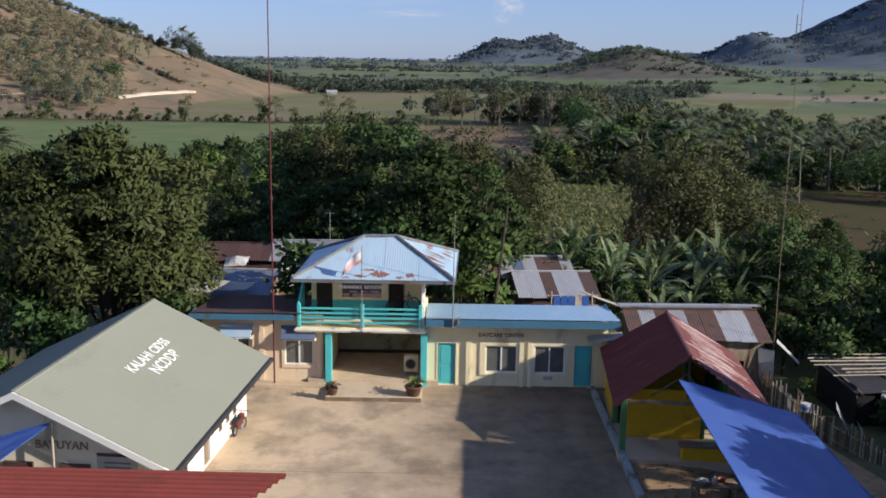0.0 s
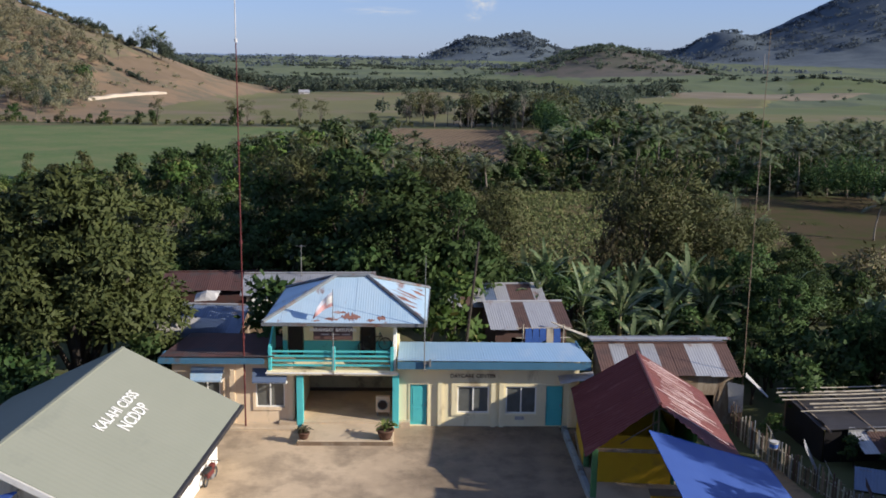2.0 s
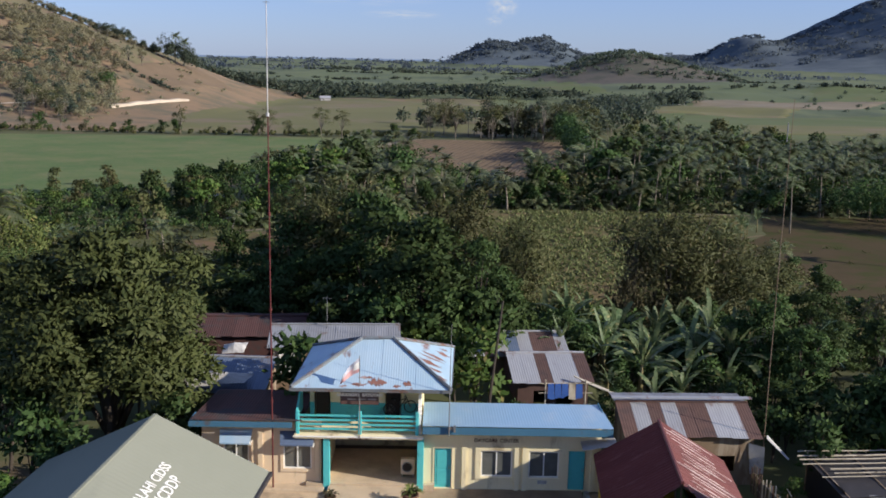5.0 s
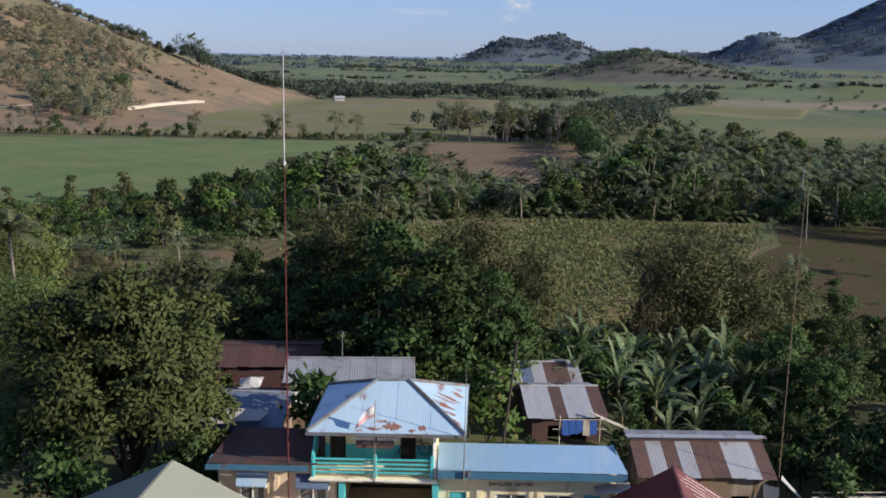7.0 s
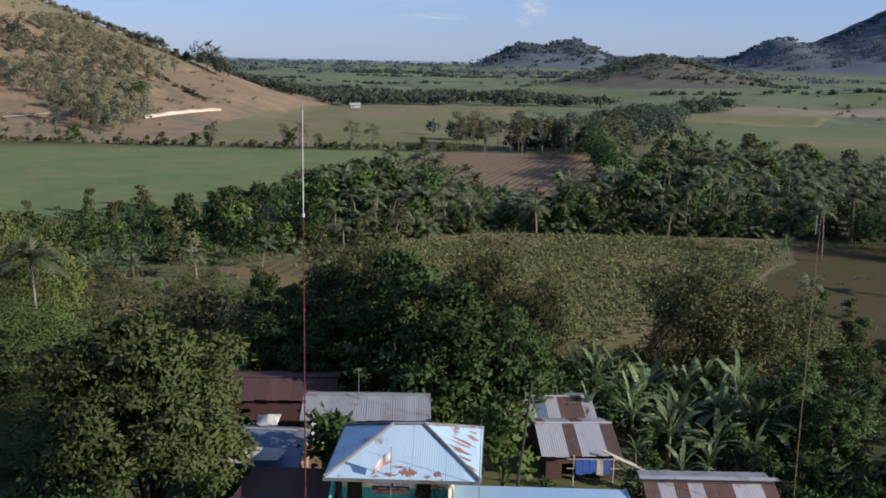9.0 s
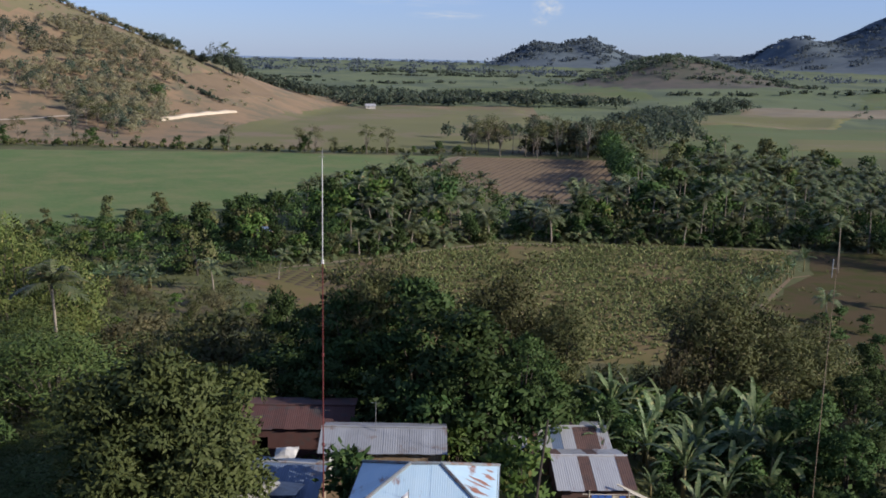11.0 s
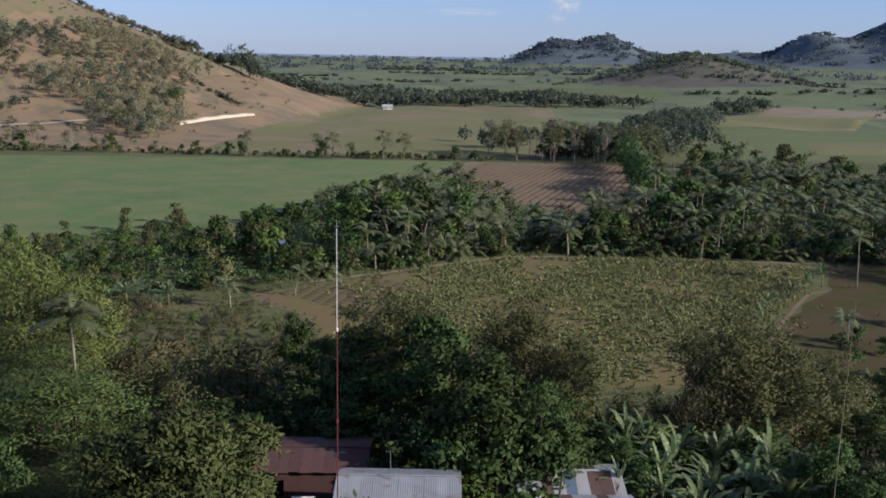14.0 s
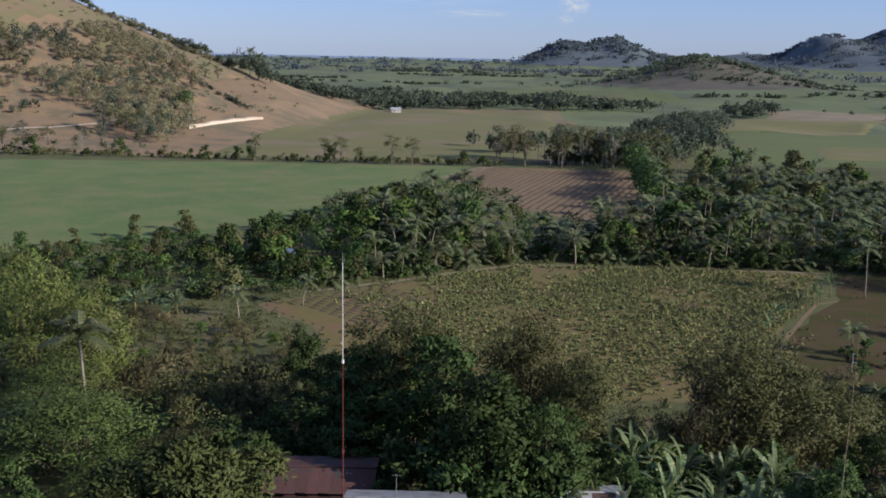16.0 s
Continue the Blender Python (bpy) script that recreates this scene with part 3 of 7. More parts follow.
def sheet_cloth(corners, n, sag, seed=0, thick=0.012):
    """A stretched cloth between four corners (a, b, c, d in order), sagging and creased, with thickness."""
    a, b, c, d = [Vector(p) for p in corners]
    V, F = [], []
    for side in (0, 1):
        for j in range(n + 1):
            for i in range(n + 1):
                s, t = i / n, j / n
                p = (a * (1 - s) + b * s) * (1 - t) + (d * (1 - s) + c * s) * t
                p.z += -sag * math.sin(math.pi * s) * math.sin(math.pi * t) + 0.05 * noise.noise((s * 5 + seed, t * 5, seed)) - side * thick
                V.append(p)
    k, m = n + 1, (n + 1) ** 2
    for j in range(n):
        for i in range(n):
            q = (j * k + i, j * k + i + 1, j * k + k + i + 1, j * k + k + i)
            F += [q, tuple(reversed([x + m for x in q]))]
    rim = [i for i in range(n)] + [j * k + n for j in range(n)] + [n * k + n - i for i in range(n)] + [(n - j) * k for j in range(n)]
    F += [(rim[i], rim[i] + m, rim[(i + 1) % len(rim)] + m, rim[(i + 1) % len(rim)]) for i in range(len(rim))]
    return V, F


# ---- the land ----
def ss(a, b, x):
    t = np.clip((np.asarray(x, float) - a) / (b - a), 0, 1)
    return t * t * (3 - 2 * t)


def bump2(x, y, cx, cy, amp, sx, sy):
    return amp * np.exp(-((x - cx) / sx) ** 2 - ((y - cy) / sy) ** 2)


def height(x, y):
    """The lie of the land: the yard at 0, the plain behind it ten metres lower, a hill on one side, hills far off."""
    x, y = np.asarray(x, float), np.asarray(y, float)
    down = ss(60, 118, y)
    z = -0.06 - 9.94 * down - 1.7 * ss(9, 15, x) * ss(30, 46, y) * (1 - down)
    z = z - 5 * ss(450, 850, y) + 20 * ss(1500, 4700, y)
    z = z + np.minimum(95, np.maximum(0, 0.385 * (-112 - x))) * ss(395, 660, y) * (1 - ss(690, 1000, y))
    z = z + bump2(x, y, 175, 3200, 66, 112, 260) + bump2(x, y, 345, 3200, 76, 95, 220) + bump2(x, y, 520, 3300, 34, 150, 260)
    z = z + bump2(x, y, 270, 1500, 42, 105, 150) + bump2(x, y, 375, 1540, 18, 80, 150)
    z = z + bump2(x, y, 1770, 3600, 292, 480, 700) + bump2(x, y, 1085, 3500, 74, 105, 220) + bump2(x, y, 850, 3750, 36, 160, 250)
    z = z + bump2(x, y, 420, 1150, 12, 250, 180)
    return z


def rough(x, y):
    w = ss(480, 640, y) if y > 400 else 0.0
    a = 0.0 if w == 0 else 3.2 * w * noise.fractal((x * 0.012, y * 0.012, 3.0), 1.0, 2.0, 4)
    return float(a + ss(1300, 3000, y) * 9 * noise.fractal((x * 0.008, y * 0.005, 8.0), 1.0, 2.0, 4) * ss(15, 60, height(x, y)))


def land_z(x, y):
    return float(height(x, y)) + rough(x, y)


def steps(*runs):
    out = [runs[0]]
    for stop, d in runs[1:]:
        while out[-1] < stop - 1e-6:
            out.append(out[-1] + d)
    return out


half = steps(0, (60, 3), (300, 8), (700, 18), (1900, 26), (3000, 100))
gx = [-v for v in reversed(half[1:])] + half
gy = steps(-80, (120, 3), (460, 8), (1000, 14), (1800, 24), (4000, 40), (4800, 80))
V = [(x, y, land_z(x, y)) for y in gy for x in gx]
nx = len(gx)
F = [(j * nx + i, j * nx + i + 1, j * nx + nx + i + 1, j * nx + nx + i) for j in range(len(gy) - 1) for i in range(nx - 1)]
ground = link("ground", V, F, "grass", kind="structure", smooth=True)
for extra in ("hill_soil", "plain", "haze_wood", "water", "dark_hill", "hill_grass"):
    ground.data.materials.append(M[extra])
slot = []
for f in F:
    x, y, z = (sum(V[i][k] for i in f) / 4 for k in range(3))
    base = -15 + 20 * float(ss(1500, 4700, y))
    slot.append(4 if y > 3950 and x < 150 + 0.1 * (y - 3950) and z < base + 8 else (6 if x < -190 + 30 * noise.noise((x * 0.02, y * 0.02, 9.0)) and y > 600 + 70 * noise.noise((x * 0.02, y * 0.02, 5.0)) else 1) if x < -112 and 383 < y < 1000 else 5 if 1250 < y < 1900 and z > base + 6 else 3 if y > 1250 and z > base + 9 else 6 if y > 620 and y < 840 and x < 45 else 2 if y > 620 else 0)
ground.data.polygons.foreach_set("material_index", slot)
tagged(ground, "dry grassy valley land running to far wooded hills", "ground")


def flat_field(name, label, m, outline, z, jag=0.7):
    """A field on the level plain, with a slightly uneven border."""
    P = []
    for (x0, y0), (x1, y1) in zip(outline, outline[1:] + outline[:1]):
        k = max(2, int(math.hypot(x1 - x0, y1 - y0) / 4))
        P += [(x0 + (x1 - x0) * i / k + R.uniform(-jag, jag), y0 + (y1 - y0) * i / k + R.uniform(-jag, jag), z) for i in range(k)]
    n = len(P)
    ob = link(name, P, [tuple(range(n))], m, kind="structure")
    return tagged(ob, label, "field")


def draped_field(name, label, m, corners, lift=0.25, n=24):
    a, b, c, d = [Vector((*p, 0)) for p in corners]
    P = []
    for j in range(n + 1):
        for i in range(n + 1):
            s, t = i / n, j / n
            p = (a * (1 - s) + b * s) * (1 - t) + (d * (1 - s) + c * s) * t
            w = min(s, 1 - s, t, 1 - t) == 0
            p.x += R.uniform(-3, 3) if w else 0
            p.z = land_z(p.x, p.y) + (lift if not w else -0.5)
            P.append(p)
    k = n + 1
    ob = link(name, P, [(j * k + i, j * k + i + 1, j * k + k + i + 1, j * k + k + i) for j in range(n) for i in range(n)], m, kind="structure", smooth=True)
    return tagged(ob, label, "field")


flat_field("field", "level green field of young sugar cane", "green_field", [(-260, 188), (-102, 190), (-70, 222), (-44, 268), (-10, 297), (-2, 306), (-19, 338), (-13.5, 374), (-110, 369), (-260, 350)], -9.985)
PLOUGH = [(-20, 341), (6, 272), (18, 258), (48, 262), (54, 373), (-9, 374)]
plough_field = flat_field("field", "ploughed brown field between palm groves", "plough", PLOUGH, -9.983)
CROP = [(-42, 160), (-30, 148), (-20, 119.5), (36, 119.5), (39, 136), (43, 152), (50, 165), (57, 177), (64, 199), (28, 198.6), (4, 198), (-10, 187), (-20, 179), (-33, 169)]
crop_field = flat_field("field", "crop field with rows of low green plants", "crop", CROP, -9.985)
# beyond y 177 the brown stands in for tree shade on the grass
flat_field("field", "brown fallow field with a grassy edge and a far strip browned for shade", "brown", [(41, 116), (42, 143), (46, 152), (53, 165), (61, 177), (67, 199), (130, 199), (130, 116)], -9.983)
flat_field("footpath", "pale trodden footpath along the field edge", "plough", [(38.2, 131), (38.7, 131), (41.4, 143), (46.0, 153), (51.4, 163.5), (56.6, 173.4), (60.6, 176), (60.4, 176.6), (56.0, 174), (50.8, 164), (45.4, 153.4), (40.8, 143.2)], -9.97, 0.16)
flat_field("footpath", "pale trodden path between crop field and palm grove", "tan", [(-36, 169), (-20, 180.2), (-10, 188.4), (4, 198.6), (28, 199.3), (66, 199.6), (66, 200.6), (28, 200.6), (3, 199.9), (-11, 189.6), (-21, 181.3), (-36.5, 170)], -9.965, 0.2)
draped_field("field", "sloping brown ground below the fallow field", "brown", [(30, 84), (58, 80), (74, 119), (40, 119)], 0.05, 16)
flat_field("dirt_track", "pale dirt track beside the ploughed field", "tan", [(-23, 338), (-20, 338), (-13.5, 352), (-4, 373), (-9, 375), (-15, 362)], -9.96, 0.3)
draped_field("field", "wide brown and olive stubble field below the hill", "olive", [(-126, 384), (30, 384), (40, 820), (-120, 820)], 0.6)
draped_field("field", "freshly cleared brown soil on the flank of the hill", "plough", [(-187, 578), (-150, 556), (-136, 684), (-170, 730)], 0.35, 16)
draped_field("field", "distant green pasture", "far_green", [(60, 400), (520, 400), (620, 700), (120, 640)])
draped_field("field", "distant brown fallow strip", "olive", [(130, 430), (330, 440), (350, 520), (150, 500)], 0.5)
draped_field("field", "distant olive-brown fallow field", "olive", [(119, 596), (224, 625), (300, 800), (158, 760)], 0.9)
draped_field("field", "distant dry straw-coloured field", "tan", [(205, 800), (330, 790), (430, 905), (235, 905)], 0.5)
draped_field("field", "far green sugar cane field", "far_green", [(-30, 1000), (190, 1000), (190, 1330), (-60, 1330)], 0.5)
draped_field("field", "far green sugar cane field on a rise", "far_green", [(330, 900), (800, 900), (900, 1300), (480, 1250)], 0.5)

road = [(-262 + 4 * k, 420 + 2.7 * k + 1.5 * math.sin(k * 0.9)) for k in range(20)]
V = [(x, y + d, land_z(x, y + d) + 0.35) for x, y in road for d in (-1.2, 1.2)]
tagged(link("dirt_track", V, [(2 * k, 2 * k + 2, 2 * k + 3, 2 * k + 1) for k in range(len(road) - 1)], "white_wall", kind="structure"), "pale dirt track along the hill's foot", "track")

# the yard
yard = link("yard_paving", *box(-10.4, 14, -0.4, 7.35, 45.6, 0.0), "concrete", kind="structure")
tagged(yard, "stained bare concrete yard before the hall", "paving")
for k in range(2):
    y0 = 25 + k * 10.2
    link("joint", *box(-9.2, y0, 0.0, 7.3, y0 + 0.03, 0.004), "dirt", yard)
V = [(x, y, float(height(x, y)) + 0.07 + 0.03 * noise.noise((x, y, 0.0))) for y in [14 + 0.785 * j for j in range(41)] for x in [7.5 + 0.5 * i for i in range(22)]]
dirt = link("dirt_ground", V, [(j * 22 + i, j * 22 + i + 1, j * 22 + i + 23, j * 22 + i + 22) for j in range(40) for i in range(21)], "dirt", kind="structure", smooth=True)
tagged(dirt, "bare brown dirt beside the yard", "ground")
kerb = link("kerb", *join(box(7.35, 33, -0.3, 7.6, 44.9, 0.32, 0.03)), "kerb", kind="structure")
tagged(kerb, "low pale blue-grey concrete kerb along the yard", "kerb")


# ---- the hall with its two wings ----
def window_x(parent, x0, x1, z0, z1, y, panes, frame_m="white", w=0.06):
    """A framed window in a wall along x: frame, mullions, panes."""
    f = tagged(new("window"), kind="")
    f.parent = parent
    link("frame", *join(box(x0, y - 0.05, z0, x1, y + 0.08, z0 + w), box(x0, y - 0.05, z1 - w, x1, y + 0.08, z1), box(x0, y - 0.05, z0 + w, x0 + w, y + 0.08, z1 - w), box(x1 - w, y - 0.05, z0 + w, x1, y + 0.08, z1 - w)), frame_m, f)
    step = (x1 - x0 - w) / panes
    for k in range(1, panes):
        link("mullion", *box(x0 + k * step, y - 0.04, z0 + w, x0 + k * step + w, y + 0.07, z1 - w), frame_m, f)
    for k in range(panes):
        link("pane", *box(x0 + k * step + w, y + 0.02, z0 + w, x0 + (k + 1) * step, y + 0.03, z1 - w), "glass", f)
    return f


hall = thing("village_hall", pose(0, 45.6, 0), "two-storey cream and teal village hall with a hipped pale blue roof", "hall")
PX0, PX1 = -5.35, -0.75
link("floor", *box(PX0 - 1.0, -0.3, -0.2, 0.0, 6.0, 0.3), "slab", hall)
link("wall", *box(PX0 - 0.12, 0.0, 0.3, PX0, 5.8, 2.72), "cream", hall)
link("wall", *box(PX1, 0.0, 0.3, PX1 + 0.14, 5.8, 2.72), "cream", hall)
link("wall", *box(PX0, 4.2, 0.3, PX1, 4.35, 2.72), "porch_wall", hall, "dull green inner wall of the porch")
link("skirting", *box(PX0, 4.17, 0.3, PX1, 4.197, 0.48), "dark", hall, "dark skirting board")
for x in (PX0 - 0.15, PX1 - 0.12):
    link("column", *box(x, -0.32, 0.0, x + 0.32, 0.0, 2.72, 0.015), "teal", hall, "teal painted column")
link("step", *box(-5.25, -2.5, -0.2, -0.78, -0.3, 0.22, 0.02), "slab", hall, "broad concrete terrace step")
link("step", *box(-8.9, -0.75, -0.2, -5.45, 0.0, 0.14, 0.02), "slab", hall, "low concrete footing step")
link("riser", *box(-5.25, -2.504, -0.02, -0.78, -2.5, 0.2), "wood", hall, "grey step riser")
# upper storey
link("balcony_slab", *box(-6.9, -0.45, 2.72, -0.62, 6.0, 2.95, 0.02), "cream", hall)
link("balcony_trim", *box(-6.95, -0.5, 2.8, -0.57, -0.452, 2.87), "white", hall)
UY = 1.75
link("upper_wall", *wall_x(-6.4, -0.85, 2.95, 5.3, UY, UY + 0.15, [(-6.15, -5.35, 2.95, 4.95), (-2.55, -1.75, 2.95, 4.95)]), "cream", hall)
link("wainscot", *wall_x(-6.4, -0.85, 2.95, 3.8, UY - 0.02, UY, [(-6.15, -5.35, 2.95, 4.95), (-2.55, -1.75, 2.95, 4.95)]), "teal", hall, "teal painted lower wall")
for x in (-6.1, -2.5):
    link("door", *box(x, UY + 0.06, 2.95, x + 0.7, UY + 0.11, 4.9), "dark", hall, "dark brown balcony door")
link("upper_wall", *box(-6.4, UY + 0.15, 2.95, -6.25, 5.8, 5.3), "cream", hall)
link("upper_wall", *box(-1.0, UY + 0.15, 2.95, -0.85, 5.8, 5.3), "cream", hall)
link("upper_wall", *box(-6.25, 5.65, 2.95, -1.0, 5.8, 5.3), "cream", hall)
link("side_wall", [(-0.85, -0.3, 2.95), (-0.85, UY, 2.95), (-0.85, UY, 5.3), (-0.85, 0.75, 5.3), (-0.85, 0.2, 4.1), (-0.85, -0.3, 4.0), (-0.7, -0.3, 2.95), (-0.7, UY, 2.95), (-0.7, UY, 5.3), (-0.7, 0.75, 5.3), (-0.7, 0.2, 4.1), (-0.7, -0.3, 4.0)], [(0, 1, 2, 3, 4, 5), (11, 10, 9, 8, 7, 6)] + [(i, i + 6, (i + 1) % 6 + 6, (i + 1) % 6) for i in range(6)], "white", hall, "white balcony side wall")
link("side_wall", [(-6.85, -0.3, 2.95), (-6.85, UY, 2.95), (-6.85, UY, 4.9), (-6.85, -0.3, 3.9), (-6.75, -0.3, 2.95), (-6.75, UY, 2.95), (-6.75, UY, 4.9), (-6.75, -0.3, 3.9)], [(0, 1, 2, 3), (7, 6, 5, 4)] + [(i, i + 4, (i + 1) % 4 + 4, (i + 1) % 4) for i in range(4)], "teal", hall, "sloping teal balcony side")
rail = thing("railing", pose(0, 0, 0), "", "")
rail.parent = hall
for x in (-6.82, -3.78, -0.98):
    link("post", *box(x, -0.42, 2.95, x + 0.17, -0.25, 4.12, 0.02), "teal", rail)
for z in (3.15, 3.38, 3.61, 3.84):
    for a, b in ((-6.65, -3.78), (-3.61, -0.98)):
        link("rail", *box(a, -0.37, z, b, -0.31, z + 0.09), "teal", rail)
sign = link("sign_board", *box(-4.65, -0.3, 4.45, -2.78, -0.26, 5.12, 0.0), "sign_dark", hall, "dark name board with white letters")
text("BARANGAY BAYUYAN", 0.215, pose(-3.72, -0.315, 4.95, 90), "white", sign, depth=0.012, bold=0.06)
link("picture", *box(-4.6, -0.312, 4.47, -2.85, -0.302, 4.66), "rust", sign)
for k in range(3):
    link("letter_bar", *box(-4.3 + k * 0.5, -0.318, 4.7, -3.9 + k * 0.5, -0.313, 4.76), "old_tarp", sign)
for x in (-4.6, -2.9):
    link("hanger", *tube([(x, -0.28, 5.12), (x, -0.28, 5.34)], 0.012, 4), "metal", sign)
text("BARANGAY HALL", 0.13, pose(-3.7, -0.512, 2.76, 90), "letter_dark", hall)
for x in (-6.8, -0.95):
    link("roof_post", *box(x, UY + 0.0, 4.85, x + 0.12, UY + 0.12, 5.35), "teal", hall)
# hipped roof
FL, FR, BR, BL = Vector((-7.0, -0.75, 5.42)), Vector((0.72, -0.7, 5.4)), Vector((0.98, 6.3, 5.42)), Vector((-6.75, 6.2, 5.42))
RL, RR = Vector((-3.85, 3.1, 6.78)), Vector((-2.25, 3.2, 6.78))


def hip_slope(a, b, p, q, m):
    """A slope with eave a-b and ridge p (above a's end) to q, its sheets parallel up the slope."""
    u = (b - a).normalized()
    mid = (p + q) / 2 - a
    v = (mid - u * mid.dot(u))
    hgt = v.length
    L0, s0, s1 = (b - a).length, (p - a).dot(u), (q - a).dot(u)
    sheets(hall, a, u, v, L0, lambda s: hgt * min(1.0, s / max(s0, 0.01), (L0 - s) / max(L0 - s1, 0.01)), m, wide=0.85, pitch=0.12, amp=0.004)


hip_slope(FL, FR, RL, RR, "hip_roof")
hip_slope(FR, BR, RR, RR, "hip_roof")
hip_slope(BR, BL, RR, RL, "hip_roof")
hip_slope(BL, FL, RL, RL, "hip_roof")
def rust_patch(a, b, up, s0, s1, t0, t1, seed, m="rust_paint"):
    """Ragged rusted-through strips along the sheets of a slope with eave a-b, from s0 to s1 and t0 to t1 up it."""
    q = random.Random(seed)
    u = (b - a).normalized()
    w = up - a
    w = (w - u * w.dot(u)).normalized()
    lift = u.cross(w) * 0.012
    V, n = [], max(3, round((s1 - s0) / 0.06))
    for k in range(n + 1):
        e = math.sin(math.pi * min(max(k / n, 0.08), 0.92))
        lo, hi = t0 + q.uniform(0, 0.35) * (t1 - t0), t1 - q.uniform(0, 0.5) * (t1 - t0)
        mid = (lo + hi) / 2
        for t in (mid + (lo - mid) * e, mid + (hi - mid) * e):
            V.append(a + u * (s0 + (s1 - s0) * k / n) + w * t + lift)
    link("rust_patch", V, [(2 * k, 2 * k + 2, 2 * k + 3, 2 * k + 1) for k in range(n)], m, hall, "brown rusted patch")


for seed, (s0, s1, t0, t1) in enumerate(((2.9, 3.6, 0.06, 0.6), (3.65, 4.6, 0.1, 0.95), (3.2, 3.9, 0.7, 1.05), (4.9, 5.3, 0.06, 0.4), (5.4, 5.8, 0.1, 0.75), (2.3, 2.7, 0.05, 0.3))):
    rust_patch(FL, FR, RL, s0, s1, t0, t1, seed)
for seed, (s0, s1, t0, t1) in enumerate(((0.8, 1.3, 0.15, 1.1), (1.7, 2.0, 0.2, 1.6), (2.3, 2.9, 0.5, 2.2), (3.3, 3.5, 0.3, 2.3), (3.7, 4.1, 0.2, 1.9), (4.6, 5.2, 0.1, 1.2), (5.6, 5.9, 0.1, 0.9))):
    rust_patch(FR, BR, RR, s0, s1, t0, t1, seed + 9)
for a, b in ((FL, RL), (FR, RR), (BR, RR), (BL, RL), (RL, RR)):
    up = Vector((0, 0, 0.04))
    link("hip_cap", *tube([a + up, (a + b) / 2 + up, b + up], 0.1, 6), "hip_cap", hall)
for a, b in ((FL, FR), (FR, BR), (BR, BL), (BL, FL)):
    d = (b - a).normalized() * 0.05
    n = Vector((d.y, -d.x, 0)).normalized() * 0.05
    lo = Vector((0, 0, -0.16))
    link("eave_board", [a - d + n, b + d + n, b + d + n + lo, a - d + n + lo, a - d - n, b + d - n, b + d - n + lo, a - d - n + lo], [(0, 3, 2, 1), (4, 5, 6, 7), (0, 1, 5, 4), (3, 7, 6, 2), (0, 4, 7, 3), (1, 2, 6, 5)], "hip_cap", hall)
link("soffit", [FL + Vector((0.06, 0.06, -0.1)), FR + Vector((-0.06, 0.06, -0.1)), BR + Vector((-0.06, -0.06, -0.1)), BL + Vector((0.06, -0.06, -0.1))], [(3, 2, 1, 0)], "cream", hall)

# daycare wing
day = thing("daycare_wing", pose(0, 45.6, 0), "single-storey cream daycare building with teal doors and a pale blue roof", "building")
DH = [(-0.02, 0.84, 0.05, 2.15), (2.3, 3.85, 0.68, 2.05), (4.68, 6.18, 0.66, 2.05), (6.65, 7.5, 0.02, 2.1)]
link("wall", *wall_x(-0.6, 8.25, -0.2, 3.3, 0.0, 0.18, DH), "cream", day)
link("wall", *box(8.07, 0.18, -1.0, 8.25, 3.6, 3.14), "cream", day)
link("wall", *box(-0.6, 3.42, -1.0, 8.07, 3.6, 3.14), "cream", day)
link("inner_floor", *box(-0.6, 0.18, -0.2, 8.07, 3.42, 0.03), "slab", day)
for x0, x1, z0, z1 in (DH[0], DH[3]):
    d = link("door", *box(x0 + 0.03, 0.07, z0, x1 - 0.03, 0.12, z1 - 0.03), "teal", day, "teal painted door")
    link("panel", *join(box(x0 + 0.14, 0.055, z0 + 0.15, x1 - 0.14, 0.07, z0 + 0.9), box(x0 + 0.14, 0.055, z0 + 1.05, x1 - 0.14, 0.07, z1 - 0.18)), "teal", d)
    link("handle", *box(x1 - 0.14, 0.02, z0 + 0.98, x1 - 0.1, 0.055, z0 + 1.12), "metal", d)
    link("door_frame", *join(box(x0 - 0.07, -0.03, z0, x0, 0.1, z1 + 0.07), box(x1, -0.03, z0, x1 + 0.07, 0.1, z1 + 0.07), box(x0, -0.03, z1, x1, 0.1, z1 + 0.07)), "cream", day)
for x0, x1, z0, z1 in DH[1:3]:
    window_x(day, x0, x1, z0, z1, 0.06, 2)
    link("surround", *join(box(x0 - 0.28, -0.06, z0 - 0.12, x0 - 0.02, 0.0, z1 + 0.18), box(x1 + 0.02, -0.06, z0 - 0.12, x1 + 0.2, 0.0, z1 + 0.18), box(x0 - 0.02, -0.06, z1 + 0.02, x1 + 0.02, 0.0, z1 + 0.18), box(x0 - 0.02, -0.06, z0 - 0.12, x1 + 0.02, 0.0, z0 - 0.02)), "cream", day, "raised cream window surround")
for x in (1.35, 3.95, 4.35, 7.75):
    link("pilaster", *box(x, -0.12, 0.0, x + 0.22, 0.0, 2.25), "cream", day)
link("air_vent", *box(5.15, -0.05, 0.35, 5.6, 0.0, 0.62), "old_tarp", day, "small pale grille below the window")
link("fascia", *box(-0.62, -0.78, 3.16, 8.66, -0.72, 3.52), "blue_fascia", day, "blue painted fascia board")
link("fascia", *box(8.6, -0.72, 3.12, 8.66, 3.6, 3.32), "blue_fascia", day, "blue painted fascia board")
link("soffit", *box(-0.6, -0.72, 3.16, 8.6, 0.0, 3.2), "cream", day)
